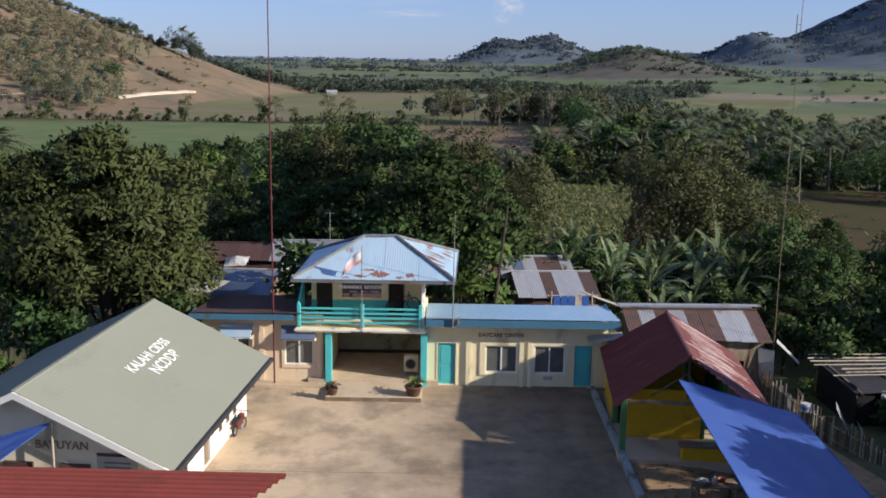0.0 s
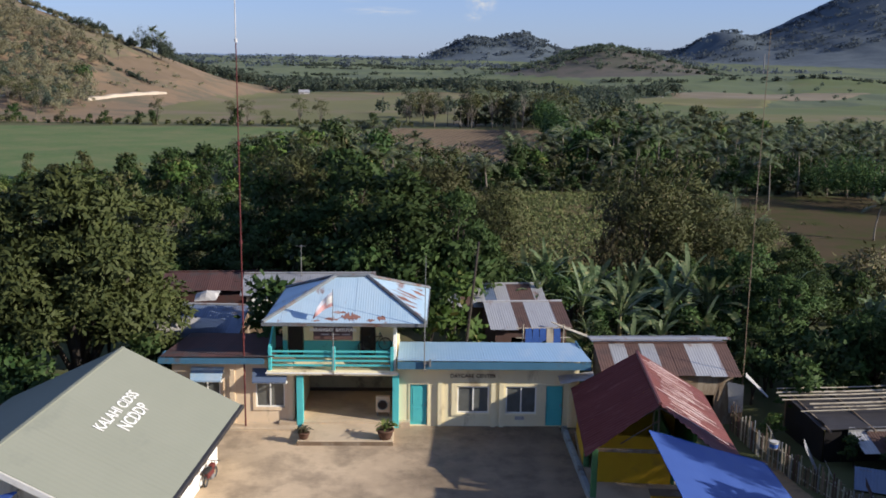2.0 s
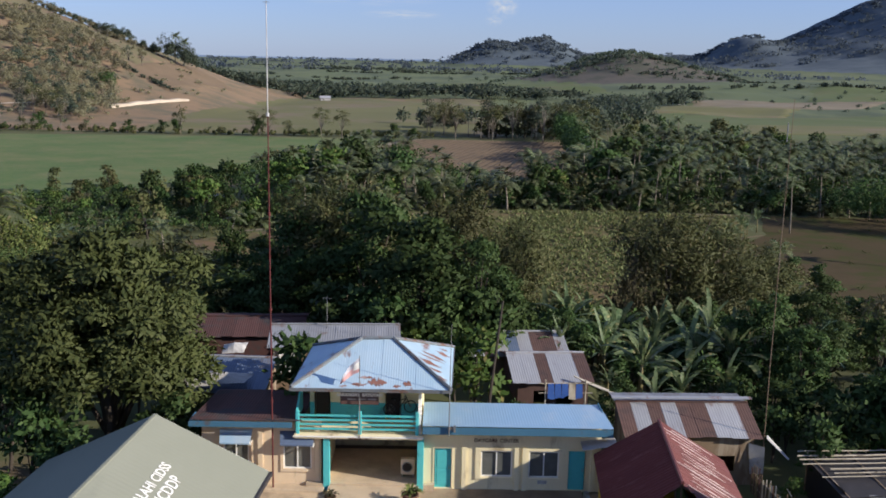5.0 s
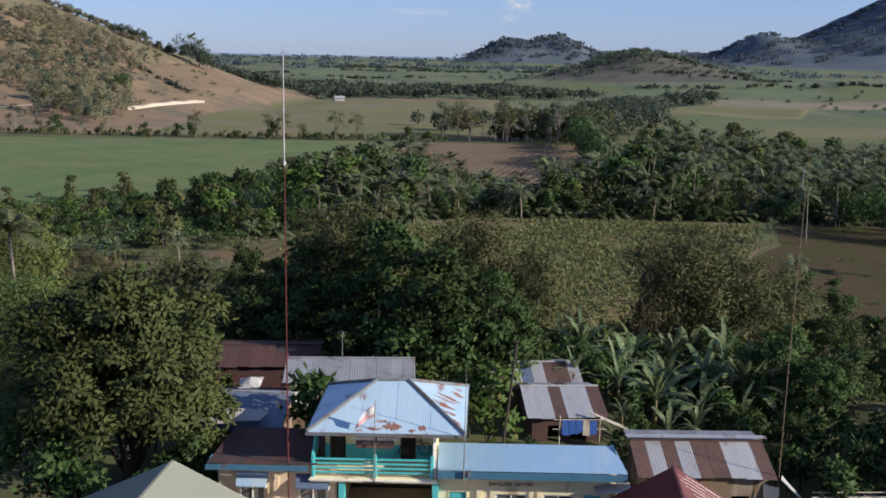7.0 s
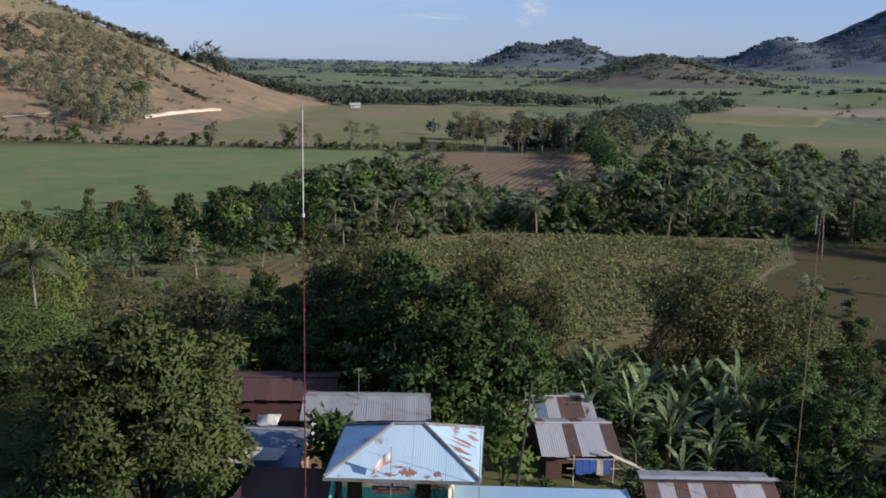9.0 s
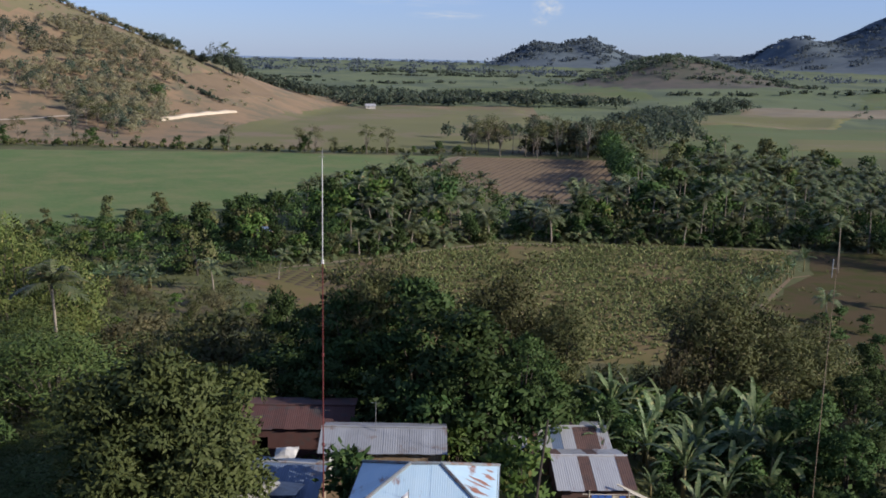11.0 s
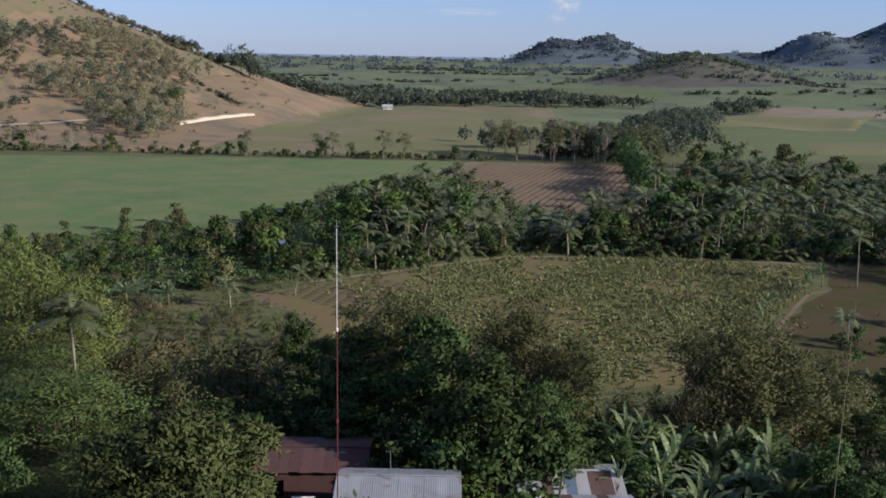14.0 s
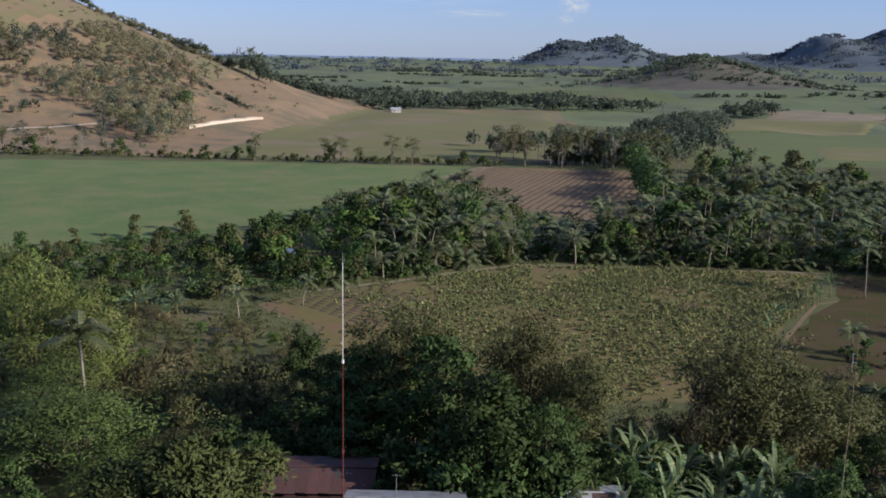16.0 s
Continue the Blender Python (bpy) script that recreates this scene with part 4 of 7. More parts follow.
sheets(day, (-0.62, -0.76, 3.58), (1, 0, 0), (0.02, 4.45, -0.4), 9.3, lambda s: 4.47, "blue_roof", pitch=0.14, amp=0.0045, wide=0.85, lift=0.002)
text("DAYCARE CENTER", 0.26, pose(3.05, -0.012, 2.58, 90), "letter_dark", day)
link("awning", *sheet_cloth([(7.2, -0.02, 2.62), (8.9, -0.02, 2.85), (8.9, -0.85, 2.75), (7.2, -0.85, 2.5)], 4, 0.02, 2), "old_tarp", day)

# left wing
wing = thing("office_wing", pose(0, 45.6, 0), "peach office wing with a dark low roof and blue window awnings", "building")
LH = [(-10.45, -9.2, 0.95, 2.25), (-7.5, -6.1, 0.95, 2.2)]
link("wall", *wall_x(-11.5, -5.62, -0.2, 3.4, 0.0, 0.18, LH), "peach", wing)
link("wall", *box(-11.5, 0.18, -0.5, -11.32, 5.82, 2.8), "peach", wing)
link("wall", *box(-11.5, 5.82, -0.5, -5.62, 6.0, 2.78), "peach", wing)
for x0, x1, z0, z1 in LH:
    window_x(wing, x0, x1, z0, z1, 0.05, 2)
    link("surround", *join(box(x0 - 0.14, -0.05, z0 - 0.16, x1 + 0.14, 0.0, z0), box(x0 - 0.14, -0.05, z0, x0, 0.0, z1 + 0.1), box(x1, -0.05, z0, x1 + 0.14, 0.0, z1 + 0.1)), "peach", wing, "cream window surround")
    a = link("awning", [(x0 - 0.15, 0, z1 + 0.72), (x1 + 0.2, 0, z1 + 0.72), (x1 + 0.12, -0.55, z1 + 0.22), (x0 - 0.08, -0.55, z1 + 0.22), (x0 - 0.15, 0, z1 + 0.66), (x1 + 0.2, 0, z1 + 0.66), (x1 + 0.12, -0.55, z1 + 0.14), (x0 - 0.08, -0.55, z1 + 0.14)], [(0, 3, 2, 1), (4, 5, 6, 7), (0, 1, 5, 4), (3, 7, 6, 2), (0, 4, 7, 3), (1, 2, 6, 5)], "blue_roof" if x0 < -9 else "slate_blue", wing, "blue sheet-metal window awning")
    link("bracket", *box(x1 + 0.1, -0.5, z1 + 0.08, x1 + 0.16, 0.0, z1 + 0.16), "white", a)
for x in (-8.75, -5.95):
    link("pilaster", *box(x, -0.08, 0.0, x + 0.25, 0.0, 3.3), "peach", wing)
link("plinth", *box(-11.5, -0.1, -0.1, -8.9, 0.0, 0.7), "peach", wing)
link("fascia", *box(-11.9, -0.75, 3.36, -6.95, -0.69, 3.64), "blue_fascia", wing, "blue painted fascia board")
link("fascia", *box(-11.96, -0.75, 3.36, -11.9, 0.6, 3.6), "blue_fascia", wing, "blue edge board")
sheets(wing, (-11.9, -0.72, 3.7), (1, 0, 0), (0, 6.6, -0.75), 5.4, lambda s: 6.6, "dark_roof", pitch=0.15, amp=0.01, wide=0.85)

# the porch and balcony things
ac = thing("air_conditioner", pose(-1.35, 46.3, 0.3), "dusty beige outdoor air-conditioner unit with a round dark fan", "air conditioner")
link("body", *box(-0.35, -0.2, 0.2, 0.35, 0.15, 1.0, 0.03), "peach", ac)
link("fan", *tube([(-0.02, -0.24, 0.6), (-0.02, -0.2, 0.6)], 0.25, 20), "dark", ac)
link("grille", *ring((-0.02, -0.24, 0.6), (0, 1, 0), 0.25, 0.025), "metal", ac)
for x in (-0.3, 0.24):
    link("foot", *box(x, -0.15, 0.0, x + 0.06, 0.1, 0.25), "metal", ac)
bike = thing("bicycle", pose(-1.75, 47.12, 3.3, 0, -8, 4), "dark bicycle hung on the balcony wall", "bicycle")
for x in (-0.2, 0.3):
    link("hook", *tube([(x, 0, 0.77), (x, 0.26, 0.81)], 0.02, 6), "metal", bike)
for x in (-0.52, 0.52):
    w = link("wheel", *ring((x, 0, 0.34), (0, 1, 0), 0.31, 0.028), "tyre", bike)
    for k in range(6):
        a = k * math.pi / 6
        link("spoke", *tube([(x - 0.3 * math.cos(a), 0, 0.34 - 0.3 * math.sin(a)), (x + 0.3 * math.cos(a), 0, 0.34 + 0.3 * math.sin(a))], 0.006, 3), "metal", w)
link("bicycle_frame", *join(*[tube([p, q], 0.022, 6) for p, q in (((-0.52, 0, 0.34), (-0.1, 0, 0.3)), ((-0.1, 0, 0.3), (-0.25, 0, 0.85)), ((-0.1, 0, 0.3), (0.38, 0, 0.78)), ((-0.22, 0, 0.74), (0.38, 0, 0.78)), ((-0.52, 0, 0.34), (-0.22, 0, 0.74)), ((0.52, 0, 0.34), (0.36, 0, 0.95)))]), "dark", bike)
link("saddle", *box(-0.4, -0.07, 0.84, -0.14, 0.07, 0.9, 0.02), "tyre", bike)
link("handlebar", *tube([(0.3, -0.28, 0.98), (0.36, 0, 0.96), (0.3, 0.28, 0.98)], 0.016, 6), "metal", bike)

flagpole = thing("flagpole", pose(-3.7, 45.1, 2.95), "thin grey flagpole fixed to the balcony rail", "flagpole")
link("pole", *tube([(0, 0, -0.2), (0, 0, 2), (0.0, 0, 4.05)], [0.03, 0.025, 0.015], 8), "metal", flagpole)
fl = []
for k in range(13):
    s = k / 12
    for j in range(5):
        t = j / 4
        fl.append((-0.98 * s * (0.8 + 0.2 * t), -0.12 * math.sin(s * 8 + t * 2) * s - 0.1 * s, 3.95 - 0.72 * t * (1 - 0.25 * s) - 0.85 * s * (0.6 + 0.4 * s)))
quads = [(k * 5 + j, k * 5 + 5 + j, k * 5 + 6 + j, k * 5 + 1 + j) for k in range(12) for j in range(4)]
flag = link("flag", fl, quads, "flag_blue", flagpole, "drooping blue, red and white flag", smooth=True)
flag.data.materials.append(M["flag_red"]), flag.data.materials.append(M["white"])
flag.data.polygons.foreach_set("material_index", [2 if k < 4 and j in (1, 2) else 0 if j < 2 else 1 for k in range(12) for j in range(4)])


def potted_plant(x, y, z, s, seed, leaf="bright_leaf"):
    pot = thing("potted_plant", pose(x, y, z), "leafy plant in a round clay pot on the terrace", "potted plant", "terrace plants")
    prof = [(0.0, 0.0), (0.2, 0.0), (0.26, 0.12), (0.3, 0.3), (0.34, 0.32), (0.34, 0.38), (0.28, 0.38), (0.26, 0.33), (0.0, 0.32)]
    n, V, F = 16, [], []
    for r, h in prof:
        V += [(r * s * math.cos(k * 2 * math.pi / n), r * s * math.sin(k * 2 * math.pi / n), h * s) for k in range(n)]
    F = [(i * n + k, i * n + (k + 1) % n, i * n + n + (k + 1) % n, i * n + n + k) for i in range(len(prof) - 1) for k in range(n)]
    link("pot", V, F, "terracotta", pot, smooth=True)
    q = random.Random(seed)
    V, F = [], []
    for _ in range(26):
        a, r, hgt = q.uniform(0, 6.28), q.uniform(0.25, 0.62) * s, q.uniform(0.5, 1.05) * s
        c, d = Vector((math.cos(a), math.sin(a), 0)), Vector((-math.sin(a), math.cos(a), 0))
        for i in range(5):
            t = i / 4
            p = c * (r * t) + Vector((0, 0, 0.34 * s + hgt * t - hgt * 0.75 * t * t))
            w = 0.05 * s * math.sin(math.pi * (0.15 + 0.8 * t))
            V += [p - d * w, p + d * w]
        k = len(V) - 10
        F += [(k + 2 * i, k + 2 * i + 1, k + 2 * i + 3, k + 2 * i + 2) for i in range(4)]
    link("leaves", V, F, leaf, pot)


potted_plant(-4.95, 43.4, 0.22, 0.85, 3, "dry_leaf")
potted_plant(-1.15, 43.45, 0.22, 1.25, 5, "lime_leaf")

# masts
mast = thing("radio_mast", pose(-7.95, 45.15, 0), "tall thin radio mast, red below and white above", "mast")
link("lower_pole", *tube([(0, 0, 0), (0, 0, 9), (0.0, 0, 18.4)], [0.045, 0.034, 0.026], 8), "mast_red", mast, "dark red lower pole")
link("upper_pole", *tube([(0, 0, 18.4), (0, 0, 21), (0, 0, 23.3)], [0.025, 0.023, 0.02], 8), "mast_white", mast, "white upper pole")
link("antenna", *join(tube([(0, 0, 23.3), (0, 0, 23.75)], 0.015, 6), tube([(-0.14, 0, 23.4), (0.14, 0, 23.4)], 0.012, 6)), "metal", mast)
for z in (4.6, 9.2, 13.8, 18.4):
    link("coupling", *tube([(0, 0, z - 0.08), (0, 0, z + 0.08)], 0.07, 8), "mast_red" if z < 18 else "mast_white", mast)
mast2 = thing("antenna_pole", pose(18.05, 50.3, -1.8), "tall thin galvanised antenna pole behind the shed", "mast")
link("pole", *tube([(0, 0, 0), (-0.05, 0, 7), (-0.05, 0, 14), (0, 0, 21.2)], [0.03, 0.024, 0.02, 0.014], 8), "wood", mast2)
link("antenna", *join(tube([(-0.22, 0, 19.0), (-0.22, 0, 20.0)], 0.03, 6), tube([(-0.22, 0, 19.5), (0, 0, 19.5)], 0.015, 6)), "metal", mast2)
pole = thing("pipe_pole", pose(0.66, 44.7, 3.55), "thin pipe pole fixed at the corner of the roof", "pole")
link("pole", *tube([(0, 0, -0.45), (0.0, 0, 2), (0.02, 0, 5.2)], [0.03, 0.025, 0.012], 6), "metal", pole)
link("bracket", *join(box(-0.05, 0.0, -0.1, 0.3, 0.05, 0.05), box(0.22, -0.05, -0.2, 0.32, 0.1, 0.12)), "metal", pole)
lean = thing("leaning_pole", pose(3.0, 52.8, -0.2), "grey wooden pole leaning behind the daycare", "pole")
link("pole", *tube([(0, 0, 0), (0.12, 0.1, 2.4), (0.7, 0.3, 8.0)], [0.1, 0.09, 0.06], 8), "bark", lean)
tv = thing("tv_antenna", pose(-6.8, 59.0, 4.4), "small television antenna pole on the roof", "antenna")
link("pole", *tube([(0, 0, 0), (0, 0, 2.0)], 0.025, 6), "metal", tv)
link("crossbar", *tube([(-0.3, 0, 1.9), (0.3, 0, 1.9)], 0.015, 6), "metal", tv)

# ---- the green-roofed building ----
gh = thing("green_roofed_hall", pose(-8.0, 35.5, 0, 0, 0, -4.6), "long white building with a plain grey-green gabled roof", "building")
EX, RX, WX, EZ, RZ, Y0, Y1 = 0.0, -5.2, -10.4, 2.55, 5.05, -6.15, 6.15
run = Vector((RX - EX, 0, RZ - EZ))
sheets(gh, (EX, Y0, EZ), (0, 1, 0), run, Y1 - Y0, lambda s: run.length, "green_roof", pitch=0.3, amp=0.005, wide=3.1, lift=0.0005)
sheets(gh, (WX, Y1, EZ), (0, -1, 0), (run.x * -1, 0, run.z), Y1 - Y0, lambda s: run.length, "green_roof", pitch=0.3, amp=0.005, wide=3.1, lift=0.0005)
link("ridge_cap", *join(box(RX - 0.07, Y0, RZ - 0.03, RX + 0.07, Y1, RZ + 0.015)), "green_roof", gh)
link("gutter", *box(EX - 0.02, Y0, EZ - 0.16, EX + 0.15, Y1, EZ + 0.01, 0.02), "black_tarp", gh, "dark grey gutter")
link("wall", *turned(wall_x(-5.6, 5.6, -0.2, 2.9, -1.15, -0.97, [(-0.3, 0.5, 0.05, 2.05), (-3.0, -2.1, 0.7, 2.0), (1.6, 2.1, 0.7, 2.1), (2.6, 3.1, 0.7, 2.1), (3.6, 4.1, 0.7, 2.1)])), "white", gh)
dd = link("door", *box(-1.1, -0.28, 0.05, -1.04, 0.48, 2.03), "wood", gh, "brown wooden door")
link("handle", *box(-1.04, 0.36, 1.0, -1.0, 0.4, 1.12), "metal", dd)
for a, b in ((-3.0, -2.1), (1.6, 2.1), (2.6, 3.1), (3.6, 4.1)):
    w = new("window")
    w.parent = gh
    link("pane", *box(-1.09, a + 0.05, 0.75, -1.07, b - 0.05, 2.0), "glass", w)
    link("frame", *join(box(-1.12, a, 0.7, -0.99, a + 0.05, 2.1), box(-1.12, b - 0.05, 0.7, -0.99, b, 2.1), box(-1.12, a + 0.05, 0.7, -0.99, b - 0.05, 0.75), box(-1.12, a + 0.05, 2.03, -0.99, b - 0.05, 2.1)), "wood", w)
for y in (-5.6, 5.42):
    V, F = [(-9.3, y, -0.2), (-1.15, y, -0.2), (-1.15, y, 2.9), (RX, y, 4.85), (-9.3, y, 2.9), (-9.3, y + 0.18, -0.2), (-1.15, y + 0.18, -0.2), (-1.15, y + 0.18, 2.9), (RX, y + 0.18, 4.85), (-9.3, y + 0.18, 2.9)], [(0, 1, 2, 3, 4), (9, 8, 7, 6, 5)] + [(i, i + 5, (i + 1) % 5 + 5, (i + 1) % 5) for i in range(5)]
    link("gable_wall", V, F, "gable", gh)
link("wall", *box(-9.3, -5.4, -0.2, -9.12, 5.4, 2.9), "white", gh)
for s in (1, -1):
    ex = EX if s > 0 else WX
    for y in (Y0 - 0.04, Y1):
        link("barge_board", [(ex, y, EZ - 0.02), (RX, y, RZ - 0.02), (RX, y, RZ - 0.26), (ex, y, EZ - 0.26), (ex, y + 0.04, EZ - 0.02), (RX, y + 0.04, RZ - 0.02), (RX, y + 0.04, RZ - 0.26), (ex, y + 0.04, EZ - 0.26)], [(0, 1, 2, 3), (7, 6, 5, 4), (0, 4, 5, 1), (2, 6, 7, 3)], "white", gh, "white barge board")
text("BAYUYAN", 0.4, pose(-3.95, -5.63, 3.05, 90), "letter_faded", gh)
sheet = link("notice", *box(-2.75, -5.66, 1.9, -1.4, -5.62, 2.75), "old_tarp", gh, "printed notice with faded writing")
link("border", *box(-2.75, -5.67, 2.75, -1.4, -5.62, 2.84), "rust", sheet, "rust-red upper edge")
for k in range(3):
    link("writing", *box(-2.5, -5.664, 2.18 + 0.16 * k, -1.6, -5.66, 2.24 + 0.16 * k), "slate_blue", sheet, "faded blue line of writing")
for x in (-4.0, -5.95):
    link("window_shade", *box(x, -5.72, 1.6, x + 1.0, -5.6, 2.42), "rust", gh, "rusty brown window shade")
pitch = math.degrees(math.atan2(RZ - EZ, EX - RX))
roof_m = pose((EX + RX) / 2, 0.0, (EZ + RZ) / 2 + 0.03, 0, pitch, 0)
text("KALAHI CIDSS", 0.62, roof_m @ pose(-0.88, 0.73, 0.0, 0, 0, 91), "white", gh, depth=0.003)
text("NCDDP", 0.72, roof_m @ pose(-0.2, 0.85, 0.0, 0, 0, 91), "white", gh, depth=0.003)
moto = thing("motorcycle", pose(-8.42, 39.15, 0, 0, 0, 80) @ Matrix.Scale(0.85, 4), "red and black parked motorcycle beside the white wall", "motorcycle")
for x in (-0.6, 0.6):
    w = link("wheel", *ring((x, 0, 0.29), (0, 1, 0), 0.24, 0.05), "tyre", moto)
    link("rim", *ring((x, 0, 0.29), (0, 1, 0), 0.17, 0.02), "metal", w)
link("body", *join(box(-0.5, -0.12, 0.4, 0.3, 0.12, 0.72, 0.05), box(0.05, -0.14, 0.7, 0.4, 0.14, 0.9, 0.05)), "maroon_roof", moto, "red body")
link("seat", *box(-0.75, -0.13, 0.72, 0.05, 0.13, 0.83, 0.04), "tyre", moto)
link("engine", *box(-0.15, -0.15, 0.2, 0.25, 0.15, 0.42, 0.03), "metal", moto)
link("fork", *join(tube([(0.6, -0.08, 0.29), (0.42, -0.08, 0.95)], 0.025, 6), tube([(0.6, 0.08, 0.29), (0.42, 0.08, 0.95)], 0.025, 6)), "metal", moto)
link("handlebar", *tube([(0.36, -0.35, 1.02), (0.42, 0, 0.97), (0.36, 0.35, 1.02)], 0.018, 6), "tyre", moto)

# ---- the red-roofed kiosk ----
kiosk = thing("kiosk", pose(8.9, 40.4, 0, 0, 0, -5), "yellow and green open kiosk under a faded red gabled roof", "kiosk")
kE, kR, kW, kz, kr, ky0, ky1, kn = -1.55, 1.5, 4.7, 2.25, 4.15, -3.9, 4.35, -2.75
up = Vector((kR - kE, 0, kr - kz))
sheets(kiosk, (kE, ky1, kz), (0, -1, 0), up, ky1 - ky0, lambda s: up.length * min(1.0, (ky1 - ky0 - s) / (kn - ky0)), "maroon_roof", pitch=0.25, amp=0.02, wide=0.85, lift=0.002)
sheets(kiosk, (kW, -5.0, kz), (0, 1, 0), (-(kW - kR), 0, kr - kz), ky1 + 5.0, lambda s: math.hypot(kW - kR, kr - kz) * min(1.0, 0.35 + 0.65 * s / (kn + 5.0)), "red_roof", pitch=0.22, amp=0.04, wide=0.85)
for k in range(16):
    y = kn + 0.2 + k * 0.43 + R.uniform(-0.06, 0.06)
    s0, s1 = R.uniform(0.02, 0.25), R.uniform(0.55, 0.99)
    a, b = Vector((kR, y, kr + 0.035)), Vector((kW, y, kz + 0.035))
    link("roof_rib", *tube([a.lerp(b, s0), a.lerp(b, (s0 + s1) / 2), a.lerp(b, s1)], [0.016, 0.03, 0.016], 6), "worn_rib", kiosk, "rib with the red paint worn pale")
link("ridge_cap", *tube([(kR, kn, kr + 0.02), (kR, 0, kr + 0.02), (kR, ky1, kr + 0.02)], 0.09, 6), "red_roof", kiosk)
for x, y in ((-1.1, -3.3), (-1.1, 0.0), (-1.1, 3.9), (4.2, -3.3), (4.2, 3.9)):
    link("post", *box(x - 0.12, y - 0.12, -0.5, x + 0.12, y + 0.12, 2.4, 0.02), "leaf_green", kiosk, "green painted post")
link("floor", *box(-1.3, -4.0, -0.5, 4.3, 4.0, 0.18), "slab", kiosk)
link("wall", *box(-0.9, -1.6, 0.18, 2.3, -1.48, 2.3), "yellow", kiosk, "bright yellow painted wall")
link("wall", *box(-1.25, 0.1, 0.18, -1.13, 3.8, 1.3), "yellow", kiosk)
link("wall", *box(3.4, -0.6, 0.18, 3.52, 3.9, 2.3), "leaf_green", kiosk)
link("wall", *box(-1.1, 3.8, 0.18, 3.4, 3.92, 2.3), "yellow", kiosk)
link("wall", *box(2.36, -1.6, 0.18, 2.48, 3.8, 1.9), "leaf_green", kiosk, "pale green side panel")
link("counter", *box(1.2, -3.9, 0.18, 4.0, -3.5, 0.75, 0.02), "yellow", kiosk, "low yellow counter")
link("counter_top", *box(1.1, -4.0, 0.75, 4.1, -3.4, 0.8), "wood", kiosk)
link("beam", *box(-1.2, -3.4, 2.3, 4.3, -3.28, 2.42), "wood", kiosk)
link("beam", *box(-1.15, 3.93, 2.2, 4.3, 4.05, 2.3), "yellow", kiosk)
for y in (4.2,):
    link("gable_board", [(-1.2, y, 2.3), (4.3, y, 2.3), (kR, y, 3.95), (-1.2, y + 0.05, 2.3), (4.3, y + 0.05, 2.3), (kR, y + 0.05, 3.95)], [(0, 1, 2), (5, 4, 3), (0, 3, 4, 1), (1, 4, 5, 2), (2, 5, 3, 0)], "yellow", kiosk)
for y in (-2.6, -1.3):
    link("truss", *join(tube([(-1.3, y, 2.28), (kR, y, 3.98)], 0.05, 6), tube([(4.5, y, 2.24), (kR, y, 3.98)], 0.05, 6), tube([(kR, y, 2.3), (kR, y, 3.95)], 0.04, 6), tube([(0.0, y, 2.34), (kR, y, 3.4)], 0.03, 6)), "wood", kiosk)


def tarpaulin(label, corners, n, sag, seed):
    t = thing("tarpaulin", pose(0, 0, 0), label, "tarpaulin")
    link("sheet", *sheet_cloth(corners, n, sag, seed), "tarp", t)
    C = [Vector(c) for c in corners]
    for a, c in zip(C, C[1:] + C[:1]):
        k = max(2, int((c - a).length / 0.5))
        link("hem_rope", *tube([a.lerp(c, i / k) + Vector((0, 0, 0.015 * math.sin(i))) for i in range(k + 1)], 0.018, 5), "cloth_blue", t)
    return t


tarpaulin("large blue tarpaulin stretched as a canopy from the kiosk", [(9.3, 35.8, 3.74), (13.75, 35.28, 2.62), (13.3, 21.5, 2.6), (8.69, 20.4, 3.6)], 26, 0.12, 1)
for k, (x, y, z) in enumerate(((13.75, 35.1, 2.62), (13.3, 21.6, 2.6), (8.72, 20.5, 3.6))):
    p = thing("tarp_post", pose(x, y, -0.3), "bamboo post holding up the blue tarpaulin", "post", "tarp posts")
    link("pole", *tube([(0, 0, 0), (0, 0, z + 0.35)], 0.05, 8), "bamboo", p)
table = thing("table", pose(10.2, 33.3, 0.0, 0, 0, 6), "low rough wooden table before the kiosk", "table")
for k in range(5):
    link("plank", *box(-0.85 + 0.02 * (k % 2), -0.36 + 0.15 * k, 0.6, 0.85, -0.23 + 0.15 * k, 0.635), "wood", table)
for x in (-0.75, 0.67):
    for y in (-0.3, 0.28):
        link("leg", *box(x, y, -0.1, x + 0.08, y + 0.08, 0.6), "wood", table)
    link("brace", *box(x + 0.01, -0.22, 0.3, x + 0.07, 0.28, 0.36), "wood", table)


def pail(x, y, z, r, h, m, label):
    """An open tub with a rolled rim."""
    t = thing("basin", pose(x, y, z), label, "basin")
    prof = [(0.0, 0.0), (r * 0.75, 0.0), (r, h), (r * 1.08, h), (r * 1.06, h + 0.015), (r * 0.94, h), (r * 0.7, 0.02), (0.0, 0.02)]
    n = 16
    V = [(a * math.cos(k * 2 * math.pi / n), a * math.sin(k * 2 * math.pi / n), c) for a, c in prof for k in range(n)]
    link("tub", V, [(i * n + k, i * n + (k + 1) % n, i * n + n + (k + 1) % n, i * n + n + k) for i in range(len(prof) - 1) for k in range(n)], m, t, smooth=True)


pail(9.75, 33.25, 0.637, 0.2, 0.14, "old_tarp", "white plastic basin on the wooden table")
pail(10.5, 33.45, 0.637, 0.15, 0.12, "bright_red", "red plastic bowl on the wooden table")
jug = thing("jug", pose(10.15, 33.2, 0.637), "pale plastic water jug on the wooden table", "jug")
link("body", *tube([(0, 0, 0), (0, 0, 0.22), (0, 0, 0.28), (0, 0, 0.33)], [0.09, 0.09, 0.04, 0.035], 12), "old_tarp", jug, smooth=True)
link("lid", *tube([(0, 0, 0.33), (0, 0, 0.36)], 0.042, 10), "cloth_blue", jug)
